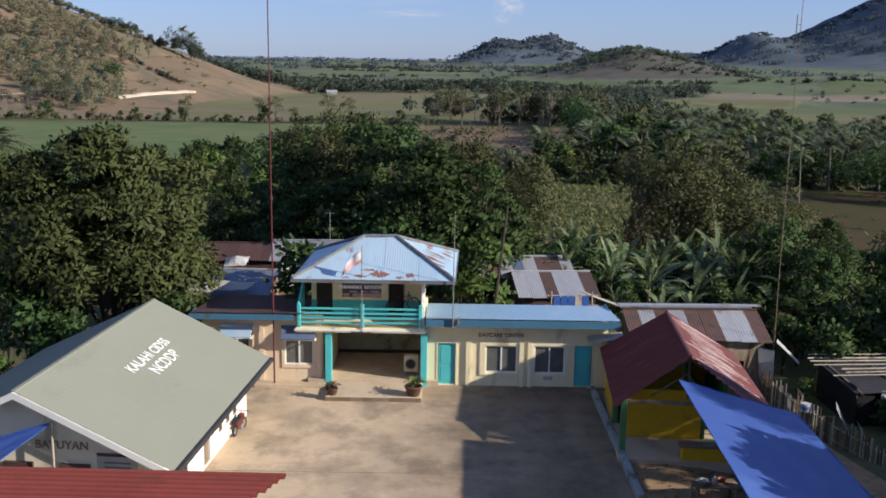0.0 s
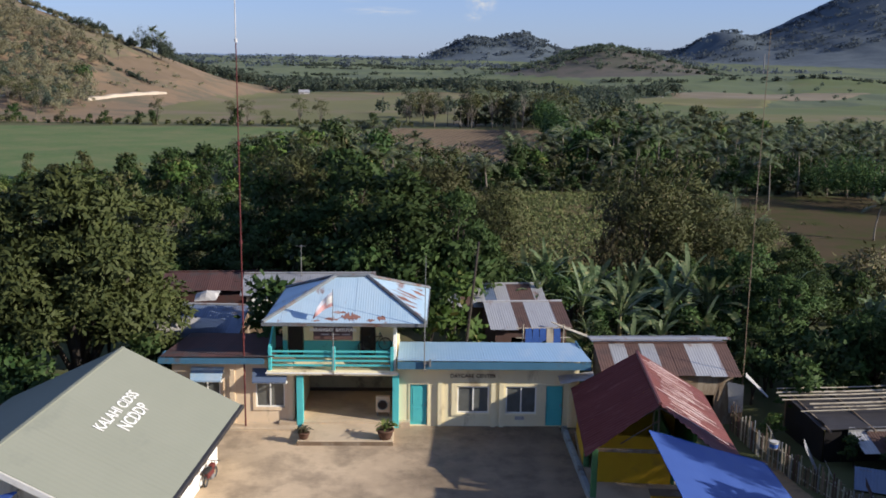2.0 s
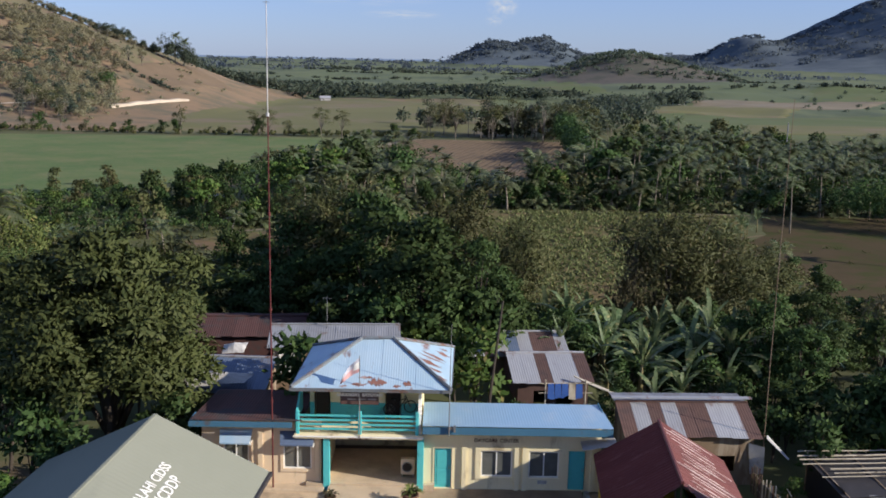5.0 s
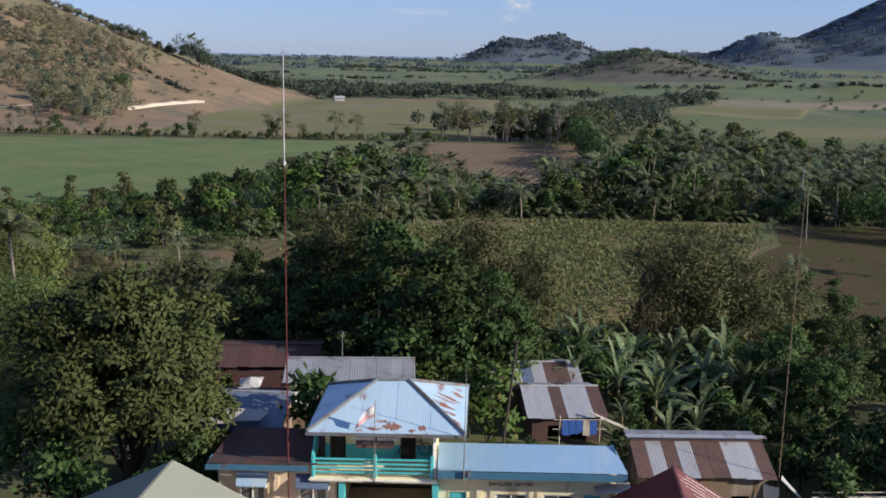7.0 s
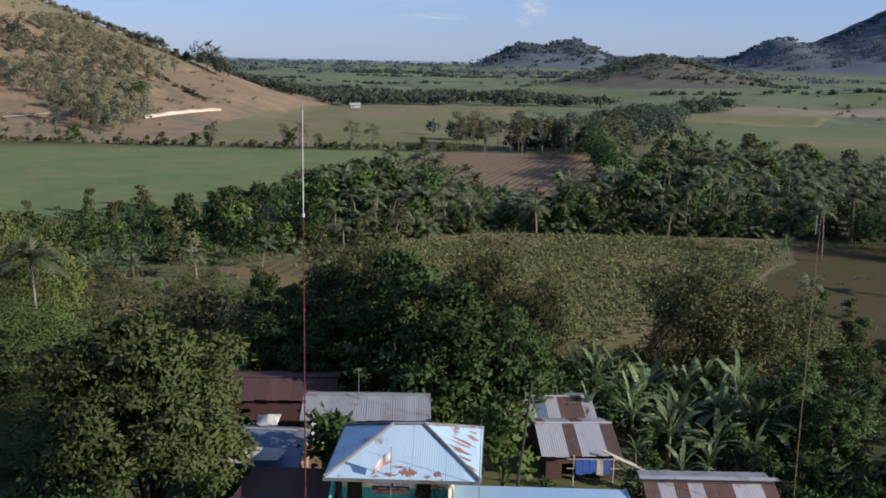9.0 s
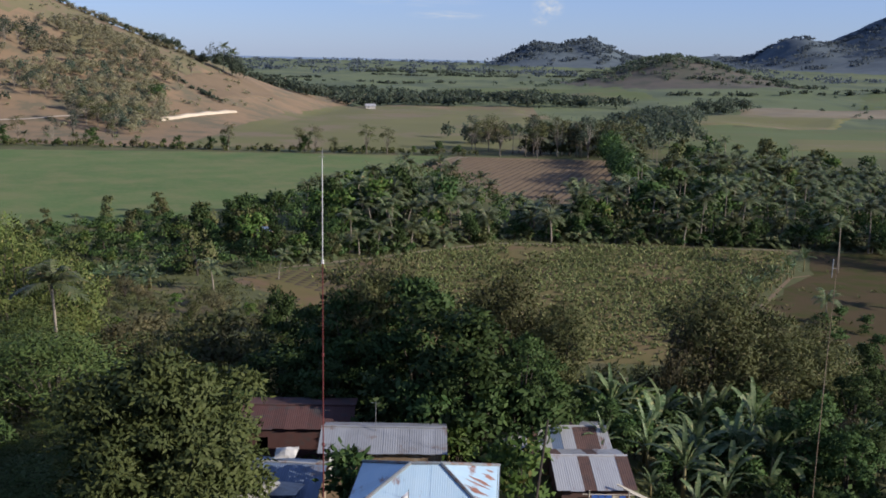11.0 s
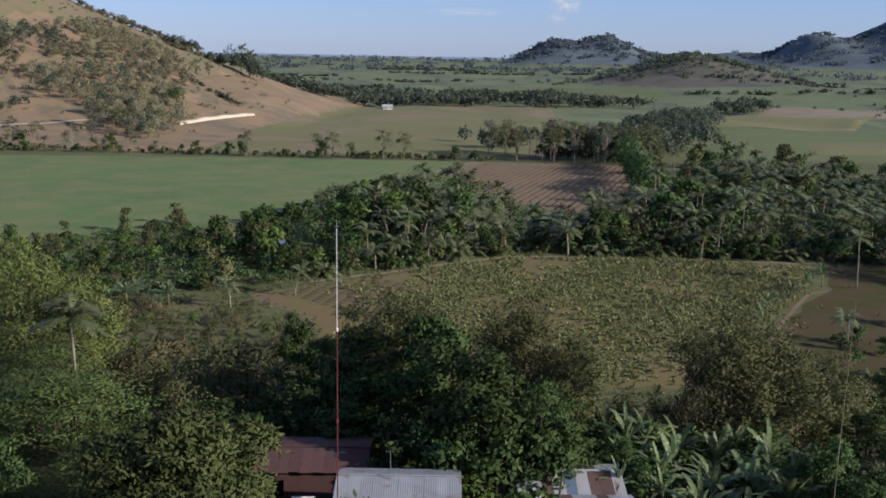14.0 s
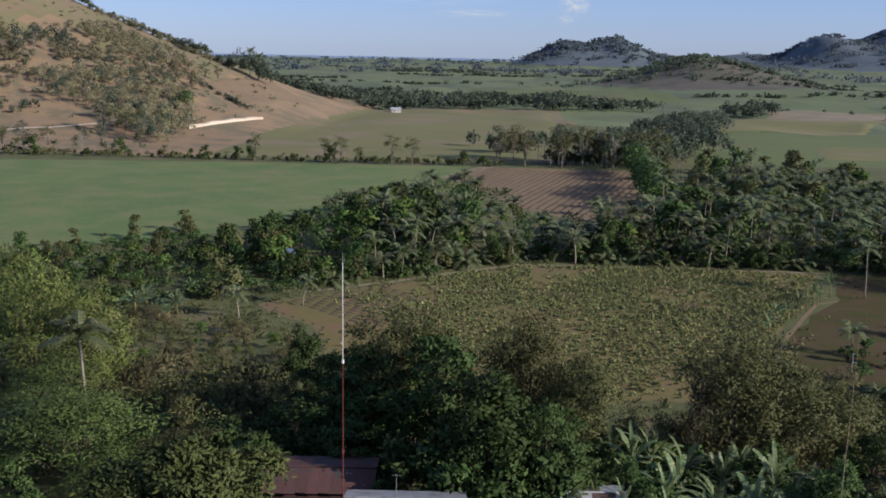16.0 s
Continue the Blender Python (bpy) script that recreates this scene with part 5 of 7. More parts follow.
# ---- near roofs at the foot of the view ----
red = thing("red_shed_roof", pose(0, 0, 0), "red oxide corrugated lean-to roof below the camera", "roof")
for k in range(24):
    x0, y0 = -4.3 - 0.155 * k + R.uniform(-0.05, 0.05), 26.15 - 0.3 * k
    V, F = [], []
    for i in range(14):
        x = x0 - i
        for a in range(6):
            t = math.pi * a / 5
            V.append((x, y0 + 0.058 * i - 0.088 * math.cos(t), 3.86 - 0.016 * i + 0.15 * math.sin(t)))
    F = [(i * 6 + a, i * 6 + 6 + a, i * 6 + 7 + a, i * 6 + 1 + a) for i in range(13) for a in range(5)]
    link("roof_rib", V, F, "bright_red", red, smooth=True)
# dark sheet below the ribs, standing in for the shade between them
link("gap_shade_sheet", [(-4.5, 26.2, 3.8), (-8.0, 19.3, 3.8), (-21, 20.0, 3.58), (-17.5, 26.95, 3.58)], [(0, 3, 2, 1)], "dark", red)
for x, y in ((-5.2, 25.5), (-12, 25.8), (-5.2, 20.0), (-12, 20.2)):
    link("post", *tube([(x, y, -0.1), (x, y, 3.72)], 0.06, 8), "wood", red)
tarpaulin("small blue tarpaulin tied before the gable", [(-12.55, 29.9, 3.95), (-17.5, 29.5, 2.6), (-17.5, 27.6, 2.1), (-14.5, 28.3, 2.6)], 12, 0.1, 6)
for x, y, z in ((-12.55, 29.9, 3.95), (-14.5, 28.3, 2.6)):
    p = thing("tarp_post", pose(x, y, -0.1), "bamboo post holding up the blue tarpaulin", "post", "tarp posts")
    link("pole", *tube([(0, 0, 0), (0, 0, z + 0.15)], 0.04, 8), "bamboo", p)


# ---- houses behind the hall ----
def shed(name, label, x0, x1, ye, ze, yr, zr, yb, zb, zg, wall_m, pick, turn=0.0, over=0.35, wall_label="", front=True, back=None):
    """A low house with its ridge along x: front eave (ye, ze), ridge (yr, zr), back eave (yb, zb), on the ground at zg."""
    cx = (x0 + x1) / 2
    h = thing(name, pose(cx, ye, zg, 0, 0, turn), label, "house", "village houses")
    a, b, L0 = x0 - cx, x1 - cx, x1 - x0
    f, g = Vector((0, yr - ye, zr - ze)), Vector((0, yr - yb, zr - zb))
    sheets(h, (a, 0, ze - zg), (1, 0, 0), f, L0, lambda s: f.length, "zinc", pick=pick, wide=0.8, pitch=0.15, amp=0.011, ragged=0.08)
    sheets(h, (b, yb - ye, zb - zg), (-1, 0, 0), g, L0, lambda s: g.length, "zinc", pick=back or pick, wide=0.8, pitch=0.15, amp=0.011)
    wl, wr, y0, y1 = a + over, b - over, over, yb - ye - over
    link("front_wall", *wall_x(wl, wr, -0.6, ze - zg - 0.02, y0, y0 + 0.1, [(wl + 1.0, wl + 1.8, 0.0, min(1.9, ze - zg - 0.25)), (wr - 2.0, wr - 1.0, 0.8, min(1.7, ze - zg - 0.25))] if front else []), wall_m, h, wall_label)
    link("back_wall", *box(wl, y1 - 0.1, -0.6, wr, y1, zb - zg - 0.02), wall_m, h)
    for x in (wl, wr - 0.1):
        V = [(x, y0 + 0.1, -0.6), (x, y1 - 0.1, -0.6), (x, y1 - 0.1, zb - zg), (x, yr - ye, zr - zg - 0.12), (x, y0 + 0.1, ze - zg)]
        V += [(p[0] + 0.1, p[1], p[2]) for p in V]
        link("side_wall", V, [(0, 1, 2, 3, 4), (9, 8, 7, 6, 5)] + [(i, i + 5, (i + 1) % 5 + 5, (i + 1) % 5) for i in range(5)], wall_m, h, wall_label)
    link("floor", *box(wl, y0, -0.6, wr, y1, 0.0), "dirt", h)
    link("ridge_cap", *tube([(a, yr - ye, zr - zg + 0.03), (b, yr - ye, zr - zg + 0.03)], 0.08, 6), pick(0), h)
    return h


gray = shed("house", "house with a long weathered zinc roof behind the hall", -10.2, -2.1, 56.9, 3.75, 59.4, 4.5, 62.5, 3.6, -0.5, "wood", lambda k: "grey_sheet", 3)
link("lattice", *join(*[box(-3.3 + 0.18 * k, 0.22, 2.6, -3.22 + 0.18 * k, 0.3, 4.05) for k in range(6)], *[box(-3.35, 0.2, 2.65 + 0.2 * k, -2.2, 0.28, 2.74 + 0.2 * k) for k in range(7)]), "white", gray, "white lattice vent")
shed("house", "old house with a dark red rusted roof", -17.2, -9.0, 64.6, 2.05, 67.6, 2.7, 71.5, 1.9, -0.6, "dark_roof", lambda k: "dark_roof", 4)
low = shed("shed", "low shed with a blue-grey sheet roof and loose tarps", -14.3, -9.6, 52.4, 2.35, 56.0, 3.35, 57.5, 3.0, -0.5, "wood", lambda k: "slate_blue" if k > 0 else "zinc", -3)
ct = link("tarp_sheet", *sheet_cloth([(-13.9, 53.9, 3.25), (-10.4, 53.6, 3.1), (-10.7, 52.1, 3.1), (-13.7, 52.2, 2.9)], 14, -0.2, 9), "old_tarp")
tagged(ct, "crumpled weathered white tarp over the shed eave", "tarp")
ct = link("tarp_sheet", *sheet_cloth([(-14.4, 53.2, 3.15), (-12.6, 52.9, 3.4), (-12.4, 51.9, 3.0), (-14.4, 51.9, 2.75)], 12, -0.3, 21), "old_tarp")
tagged(ct, "crumpled grey plastic sheet hung over the shed eave", "tarp")
ct = link("tarp_sheet", *sheet_cloth([(-12.9, 57.4, 3.7), (-11.4, 57.2, 3.9), (-11.5, 56.3, 3.55), (-12.8, 56.3, 3.45)], 8, -0.3, 12), "old_tarp")
tagged(ct, "crumpled white plastic sheet on the shed roof", "tarp")
shed("house", "house with patched zinc and rust roof behind the daycare", 4.8, 9.9, 57.3, 1.6, 60.8, 2.45, 64, 1.6, -0.9, "rust", lambda k: ("zinc", "zinc", "rust", "zinc", "zinc", "rust")[k % 6], 4)
shed("house", "farther shack with a dull patched roof", 1.6, 9.2, 63.0, 1.5, 66.2, 2.3, 69, 1.6, -0.9, "wood", lambda k: ("zinc", "zinc", "rust", "zinc", "slate_blue", "zinc", "rust", "rust", "zinc", "rust")[k % 10], 4)
shack = shed("shack", "shack with a striped roof of rusty and zinc sheets", 10.3, 17.9, 50.0, 1.12, 52.8, 2.15, 54.6, 2.05, -1.75, "wood", lambda k: ("rust", "zinc", "rust", "zinc", "rust", "rust", "zinc", "zinc", "rust", "rust")[k % 10], 1.5, back=lambda k: "grey_sheet")
link("ridge_flashing", *box(-4.0, 2.62, 4.14, 4.0, 3.0, 4.19), "zinc", shack, "pale zinc ridge flashing")
link("barge_board", [(4.0, 0.0, 2.86), (4.12, 0.25, 2.98), (5.1, -0.55, 1.95), (5.05, -0.62, 1.9), (4.0, 0.0, 2.82), (4.12, 0.25, 2.94), (5.1, -0.55, 1.91), (5.05, -0.62, 1.86)], [(0, 3, 2, 1), (4, 5, 6, 7), (0, 1, 5, 4), (1, 2, 6, 5), (2, 3, 7, 6), (3, 0, 4, 7)], "old_tarp", shack, "pale broken roof board")
link("hanging_sheet", *sheet_cloth([(3.1, 0.2, 2.5), (3.9, -0.1, 2.4), (3.9, -0.2, 0.9), (3.2, 0.0, 0.8)], 8, 0.1, 3), "old_tarp", shack, "pale ragged sheet hung at the shack's corner")
for k in range(3):
    b = link("plank", *box(0, 0, 0, 3.2 - 0.5 * k, 0.18, 0.04), "bamboo")
    b.matrix_basis = pose(8.5 + 0.35 * k, 57.4 - 0.3 * k, 2.0 - 0.1 * k, 0, 14, -25)
    tagged(b, "loose pale plank leaning on the roof edge", "plank", "loose planks")
rack = thing("drying_rack", pose(7.8, 55.6, 0.3), "bamboo drying rack hung with blue cloths", "drying rack")
for x in (-1.2, 1.2):
    link("post", *tube([(x, 0, -1.2), (x, 0, 2.1)], 0.04, 6), "bamboo", rack)
for z in (1.25, 1.85):
    link("rail", *tube([(-1.6, 0, z), (1.6, 0, z + 0.06)], 0.03, 6), "bamboo", rack)
for k in range(5):
    x = -1.05 + k * 0.42
    link("cloth", *sheet_cloth([(x, -0.04, 1.86), (x + 0.36, -0.04, 1.87), (x + 0.4, -0.12, 0.9 + 0.15 * (k % 3)), (x - 0.02, -0.1, 0.95)], 6, 0.02, k), "cloth_blue" if k != 3 else "bamboo", rack)

# hut with bamboo battens
hut = thing("hut", pose(20.5, 45.3, -1.9, 0, 0, 4), "dark plastic-walled hut with bare bamboo roof battens", "hut")
link("wall", *sheet_cloth([(0, 0, 2.2), (0, 4.2, 2.15), (0, 4.2, -0.4), (0, 0, -0.4)], 10, 0.0, 4, 0.05), "black_tarp", hut, "black plastic sheet wall")
link("wall", *sheet_cloth([(0.05, 0, 1.9), (6, 0, 1.9), (6, 0, -0.4), (0.05, 0, -0.4)], 10, 0.0, 7, 0.05), "black_tarp", hut, "black plastic sheet wall")
link("wall", *box(0.0, 4.25, -0.4, 6.2, 4.35, 2.1), "wood", hut)
# black sheet added below the battens to give the gaps their dark shade
link("batten_backing", *sheet_cloth([(-0.2, -0.2, 2.0), (6.4, -0.2, 2.02), (6.4, 4.5, 2.3), (-0.2, 4.5, 2.28)], 10, 0.04, 5, 0.03), "black_tarp", hut, "black plastic sheet over the roof")
for k in range(7):
    y = 1.5 + k * 0.45 + R.uniform(-0.12, 0.12)
    link("batten", *tube([(R.uniform(-1.0, 0.4), y, 2.3 + 0.04 * k), (3, y - 0.06, 2.36 + 0.03 * k), (7.5, y - 0.1, 2.46 + 0.03 * k)], 0.032 + 0.01 * (k % 3), 6), "bamboo", hut)
for x in (0.1, 2.4, 4.8):
    link("rafter", *tube([(x, -0.5, 1.95), (x, 4.6, 2.32)], 0.06, 6), "wood", hut)
sheets(hut, (1.3, -1.7, 1.25), (1, 0, 0), (0, 1.8, 0.62), 5.4, lambda s: 1.9, "rust", wide=0.8, ragged=0.1, pick=lambda k: "zinc" if k == 0 else "rust")
link("sheet_edge", *box(1.2, -0.12, 1.62, 6.5, -0.06, 2.02), "zinc", hut)
cart = thing("lean_to", pose(22.8, 41.2, -2.0, 0, 0, -24), "low lean-to with a faded blue sheet roof below the hut", "shed")
sheets(cart, (-2.3, -1.0, 0.75), (1, 0, 0), (0, 2, 0.35), 4.6, lambda s: 2.0, "slate_blue", wide=0.8)
link("wall", *box(-2.1, -0.8, -0.4, 2.1, -0.7, 0.75), "wood", cart)
link("wall", *box(-2.1, 0.7, -0.4, 2.1, 0.8, 1.05), "wood", cart)

# scrap fence down the right side
fence = thing("fence", pose(0, 0, 0), "ragged fence of grey bamboo, planks and rusty sheets", "fence")
line = [Vector(p) for p in ((17.3, 49.6, -1.8), (17.6, 46.0, -1.75), (18.3, 42.0, -1.7), (19.3, 38.0, -1.6), (20.4, 34.0, -1.6))]
for a, b in zip(line, line[1:]):
    d = b - a
    k = int(d.length / 0.16)
    for i in range(k):
        p = a + d * (i / k) + Vector((R.uniform(-0.03, 0.03), 0, 0))
        hgt, w = R.uniform(1.15, 1.75), R.uniform(0.05, 0.1)
        link("slat", *box(p.x - 0.02, p.y - w / 2, p.z - 0.2, p.x + 0.02, p.y + w / 2, p.z + hgt), R.choice(("bamboo", "wood", "wood", "rust", "rust", "grey_sheet")), fence)
    for z in (0.45, 1.1):
        link("rail", *tube([a + Vector((0.05, 0, z)), b + Vector((0.05, 0, z))], 0.03, 6), "bamboo", fence)
basin = thing("bucket", pose(17.6, 44.2, -0.55), "white and blue plastic bucket on a fence post", "bucket")
basin.scale = (0.75, 0.75, 0.75)
link("pail", *tube([(0, 0, 0), (0, 0, 0.5), (0, 0, 0.52)], [0.24, 0.3, 0.3], 12), "old_tarp", basin)
link("band", *tube([(0, 0, 0.12), (0, 0, 0.36)], [0.27, 0.292], 12), "cloth_blue", basin)
link("post", *tube([(0, 0, -1.3), (0, 0, 0)], 0.05, 6), "bamboo", basin)


def scrap_sheet(x, y, z, w, h, turn, m, label):
    """A loose corrugated sheet leaning against the fence."""
    s = thing("scrap_sheet", pose(x, y, z, 0, 0, turn), label, "roof sheet", "scrap sheets")
    sheets(s, (0, 0, 0), (1, 0, 0), (0, 0.45 * h, 0.9 * h), w, lambda q: h, m, name="sheet", wide=w, pitch=0.15, amp=0.012, ragged=0.05)


scrap_sheet(19.6, 43.4, -1.75, 1.1, 1.7, 70, "grey_sheet", "grey corrugated sheet leaning on the fence")
scrap_sheet(19.9, 41.6, -1.75, 0.9, 1.5, 78, "zinc", "pale zinc sheet leaning on the fence")
scrap_sheet(20.7, 39.6, -1.7, 1.0, 1.4, 66, "rust", "rusty sheet leaning on the fence")
scrap_sheet(18.9, 46.2, -1.8, 0.9, 1.6, 85, "grey_sheet", "grey corrugated sheet leaning on the fence")
for k in range(5):
    p = thing("loose_plank", pose(19.2 + 0.28 * k, 40.2 + 0.5 * k, -1.62 + 0.02 * k, 0, 2, 60 + 17 * k), "weathered plank lying on the ground by the fence", "plank", "planks by the fence")
    link("board", *box(-0.9, -0.07, 0, 0.9, 0.07, 0.035, 0.006), "wood", p)


# ---- plants ----
def leaf_quads(P, D, S, length, width):
    """Pointed leaves at P, along D, their blades across S: arrays to (verts, faces)."""
    n = len(P)
    D = D / np.linalg.norm(D, axis=1, keepdims=True)
    S = np.cross(D, S)
    S = S / (np.linalg.norm(S, axis=1, keepdims=True) + 1e-9)
    k = rng.uniform(0.7, 1.3, (n, 1))
    Q = np.stack([P, P + D * length * k * 0.45 + S * width * k * 0.5, P + D * length * k, P + D * length * k * 0.45 - S * width * k * 0.5], 1)
    return Q.reshape(-1, 3), np.arange(4 * n).reshape(-1, 4)


def quad_mesh(name, Q, F, m, parent, label="", out=None):
    me = bpy.data.meshes.new(name)
    me.vertices.add(len(Q)), me.vertices.foreach_set("co", np.asarray(Q, np.float32).ravel())
    me.loops.add(F.size), me.loops.foreach_set("vertex_index", np.asarray(F, np.int32).ravel())
    me.polygons.add(len(F)), me.polygons.foreach_set("loop_start", np.arange(0, F.size, 4, dtype=np.int32))
    me.update(calc_edges=True)
    if out is not None:
        # the blades of a crown share the light of its outer surface
        g = np.cross(Q[1::4] - Q[0::4], Q[2::4] - Q[0::4])
        g /= np.linalg.norm(g, axis=1, keepdims=True) + 1e-9
        k = out / (np.linalg.norm(out, axis=1, keepdims=True) + 1e-9) + 0.55 * g
        k += g * np.maximum(0, 0.15 - (k * g).sum(1, keepdims=True))
        k /= np.linalg.norm(k, axis=1, keepdims=True) + 1e-9
        me.polygons.foreach_set("use_smooth", np.ones(len(F), bool))
        me.normals_split_custom_set_from_vertices(np.repeat(k, 4, axis=0).tolist())
    me.materials.append(M[m])
    ob = new(name, me)
    ob.parent = parent
    return tagged(ob, label)


def unit(n):
    v = rng.normal(size=(n, 3))
    return v / np.linalg.norm(v, axis=1, keepdims=True)


def clumps(centers, radii, per, length, width, droop=0.35, flat=0.75):
    """Leaves on the outside of round clumps, hanging a little and facing out."""
    PP, DD, SS = [], [], []
    for c, r in zip(centers, radii):
        u = unit(per)
        u[:, 2] = np.where(u[:, 2] < -0.3, -u[:, 2], u[:, 2])
        rad = r * rng.uniform(0.55, 1.08, (per, 1))
        p = c + u * rad * np.array([1, 1, flat])
        d = unit(per) + u * 0.5
        d[:, 2] -= droop
        PP.append(p), DD.append(d), SS.append(u + 0.7 * unit(per))
    # the blade's normal follows the clump's outside
    P, D, U = np.concatenate(PP), np.concatenate(DD), np.concatenate(SS)
    return leaf_quads(P, D, U, length, width)


SIZE = {}


def tree(name, label, category, H, W, base, n_clumps, per, length, width, leaf, bark="bark", shape=1.0, loose=0.0, trunk=0.22, thin=0.34, group="trees", limbs=10):
    """A tree at the origin: trunk, limbs and a crown of leaf clumps from height base to H, W wide."""
    t = thing(name, pose(0, 0, 0), label, category, group)
    SIZE[t] = (H * (1.05 if loose else 1.0), W * (1.0 if loose else 1.1))
    hc, rz = (H + base) / 2, (H - base) / 2
    lobes = max(3, min(8, n_clumps // 8))
    a0 = R.uniform(0, 6.28)
    LC = np.array([[math.cos(a0 + 2.4 * k) * W * 0.27 * (k > 0), math.sin(a0 + 2.4 * k) * W * 0.27 * (k > 0), hc + rz * (0.45 - 1.3 * k / lobes + 0.2 * R.uniform(-1, 1)) * (1 if k else 0.9)] for k in range(lobes)])
    LR = np.array([W * R.uniform(0.2, 0.29) for _ in range(lobes)])
    which = np.arange(n_clumps) % lobes
    u = unit(n_clumps)
    u[:, 2] = np.where(u[:, 2] < -0.55, -u[:, 2], u[:, 2])
    C = LC[which] + u * LR[which][:, None] * rng.uniform(0.55, 1.0, (n_clumps, 1)) * np.array([1, 1, min(1.4, rz / (W * 0.5) * 0.9)])
    C[:, 2] = np.clip(C[:, 2], base * 0.6 + 0.2, H)
    C += rng.normal(size=C.shape) * loose * W * 0.05
    rad = W * thin * 0.5 * rng.uniform(0.65, 1.25, n_clumps)
    Q, F = clumps(C, rad, per, length, width)
    top = Vector((R.uniform(-0.3, 0.3), R.uniform(-0.3, 0.3), base + (H - base) * 0.45))
    parts = [tube([(0, 0, -0.6), (0.05, 0, base * 0.5), top * 0.7, top], [trunk * 1.4, trunk, trunk * 0.75, trunk * 0.4], 8)]
    for c in C[:: max(1, n_clumps // limbs)]:
        s = Vector((0, 0, base * R.uniform(0.6, 1.0)))
        e = Vector(c)
        parts.append(tube([s, s.lerp(e, 0.5) + Vector((0, 0, 0.08 * H)), e], [trunk * 0.5, trunk * 0.3, trunk * 0.1], 4))
    link("trunk", *join(*parts), bark, t, smooth=True)
    P = Q[0::4]
    own = (P - np.repeat(C, per, axis=0)) / np.repeat(rad, per)[:, None]
    whole = (P - np.array([0, 0, hc - rz * 0.2])) / np.array([W / 2, W / 2, rz])
    quad_mesh("crown", Q, F, leaf, t, "", own + whole * 0.9)
    return t


def palm(label, H, fronds, L, seed, lean=0.6):
    t = thing("coconut_palm", pose(0, 0, 0), label, "palm", "palms")
    q = random.Random(seed)
    pts = [(lean * (k / 5) ** 2, 0.2 * lean * k / 5, H * k / 5 - 0.4 * (k == 0)) for k in range(6)]
    link("trunk", *tube(pts, [0.2, 0.16, 0.14, 0.13, 0.12, 0.14], 8), "palm_bark", t, smooth=True)
    top, Q = Vector(pts[-1]), []
    for f in range(fronds):
        a, up = f * 2.4 + q.uniform(-0.3, 0.3), q.uniform(-0.1, 1.0) if f < fronds * 0.45 else q.uniform(0.9, 2.2)
        c, side = Vector((math.cos(a), math.sin(a), 0)), Vector((-math.sin(a), math.cos(a), 0))
        ln, m = L * q.uniform(0.8, 1.1), 12
        prev = None
        for i in range(m + 1):
            s = i / m
            p = top + c * (ln * (s * 0.95 - 0.12 * s * s) / (1 + 0.28 * max(0, up))) + Vector((0, 0, ln * (up * 0.62 * s - (0.34 + 0.26 * up) * s * s)))
            if prev is not None:
                w = 0.03 * (1.1 - s)
                Q += [prev - side * w, prev + side * w, p + side * w, p - side * w]
                wl = ln * 0.22 * math.sin(math.pi * (0.12 + 0.82 * s)) + 0.08
                for sg in (-1, 1):
                    tip = p + side * (sg * wl * 0.8) + c * (wl * 0.45) - Vector((0, 0, wl * q.uniform(0.1, 0.35)))
                    Q += [prev, p, tip + c * 0.03, tip - c * 0.03]
            prev = p
    quad_mesh("fronds", np.array([tuple(v) for v in Q]), np.arange(len(Q)).reshape(-1, 4), "palm_leaf", t)
    return t


def banana(label, H, leaves, L, seed):
    t = thing("banana_plant", pose(0, 0, 0), label, "banana plant", "banana plants")
    q = random.Random(seed)
    link("stem", *tube([(0, 0, -0.4), (0.03, 0, H * 0.6), (0, 0, H)], [0.15, 0.12, 0.07], 8), "stem", t, smooth=True)
    Q = []
    for f in range(leaves):
        a, up = f * 2.4 + q.uniform(-0.5, 0.5), q.choice((0.35, 0.6, 0.8, 1.1, 1.25, 1.4))
        c, side = Vector((math.cos(a), math.sin(a), 0)), Vector((-math.sin(a), math.cos(a), 0))
        ln, w0, m = L * q.uniform(0.7, 1.05), 0.19 * q.uniform(0.8, 1.2), 14
        bend = q.uniform(0.5, 1.6) * (0.6 if up > 1.2 else 1.0)
        p, pts = Vector((0, 0, H * 0.95)), []
        for i in range(m + 1):
            pts.append(p)
            e = up - bend * (i / m) ** 1.6
            p = p + (c * math.cos(e) + Vector((0, 0, math.sin(e)))) * (ln / m)
        roll = q.uniform(-0.5, 0.5)
        for i in range(m):
            s, e = i / m, up - bend * (i / m) ** 1.6
            nrm = Vector((0, 0, math.cos(e))) - c * math.sin(e)
            if s < 0.16:
                Q += [pts[i] - side * 0.03, pts[i] + side * 0.03, pts[i + 1] + side * 0.03, pts[i + 1] - side * 0.03]
                continue
            for sg in (-1, 1):
                w = w0 * (math.sin(math.pi * min(1, (s - 0.1) / 0.92)) ** 0.5) * q.uniform(0.8, 1.05)
                out = side * (sg * w) + nrm * (w * (0.25 + sg * roll - 0.3 * q.random()))
                g = (pts[i + 1] - pts[i]) * (0.16 * q.random() ** 2)
                Q += [pts[i], pts[i + 1], pts[i + 1] + out - g, pts[i] + out + g]
    quad_mesh("leaves", np.array([tuple(v) for v in Q]), np.arange(len(Q)).reshape(-1, 4), "banana_leaf", t)
    return t


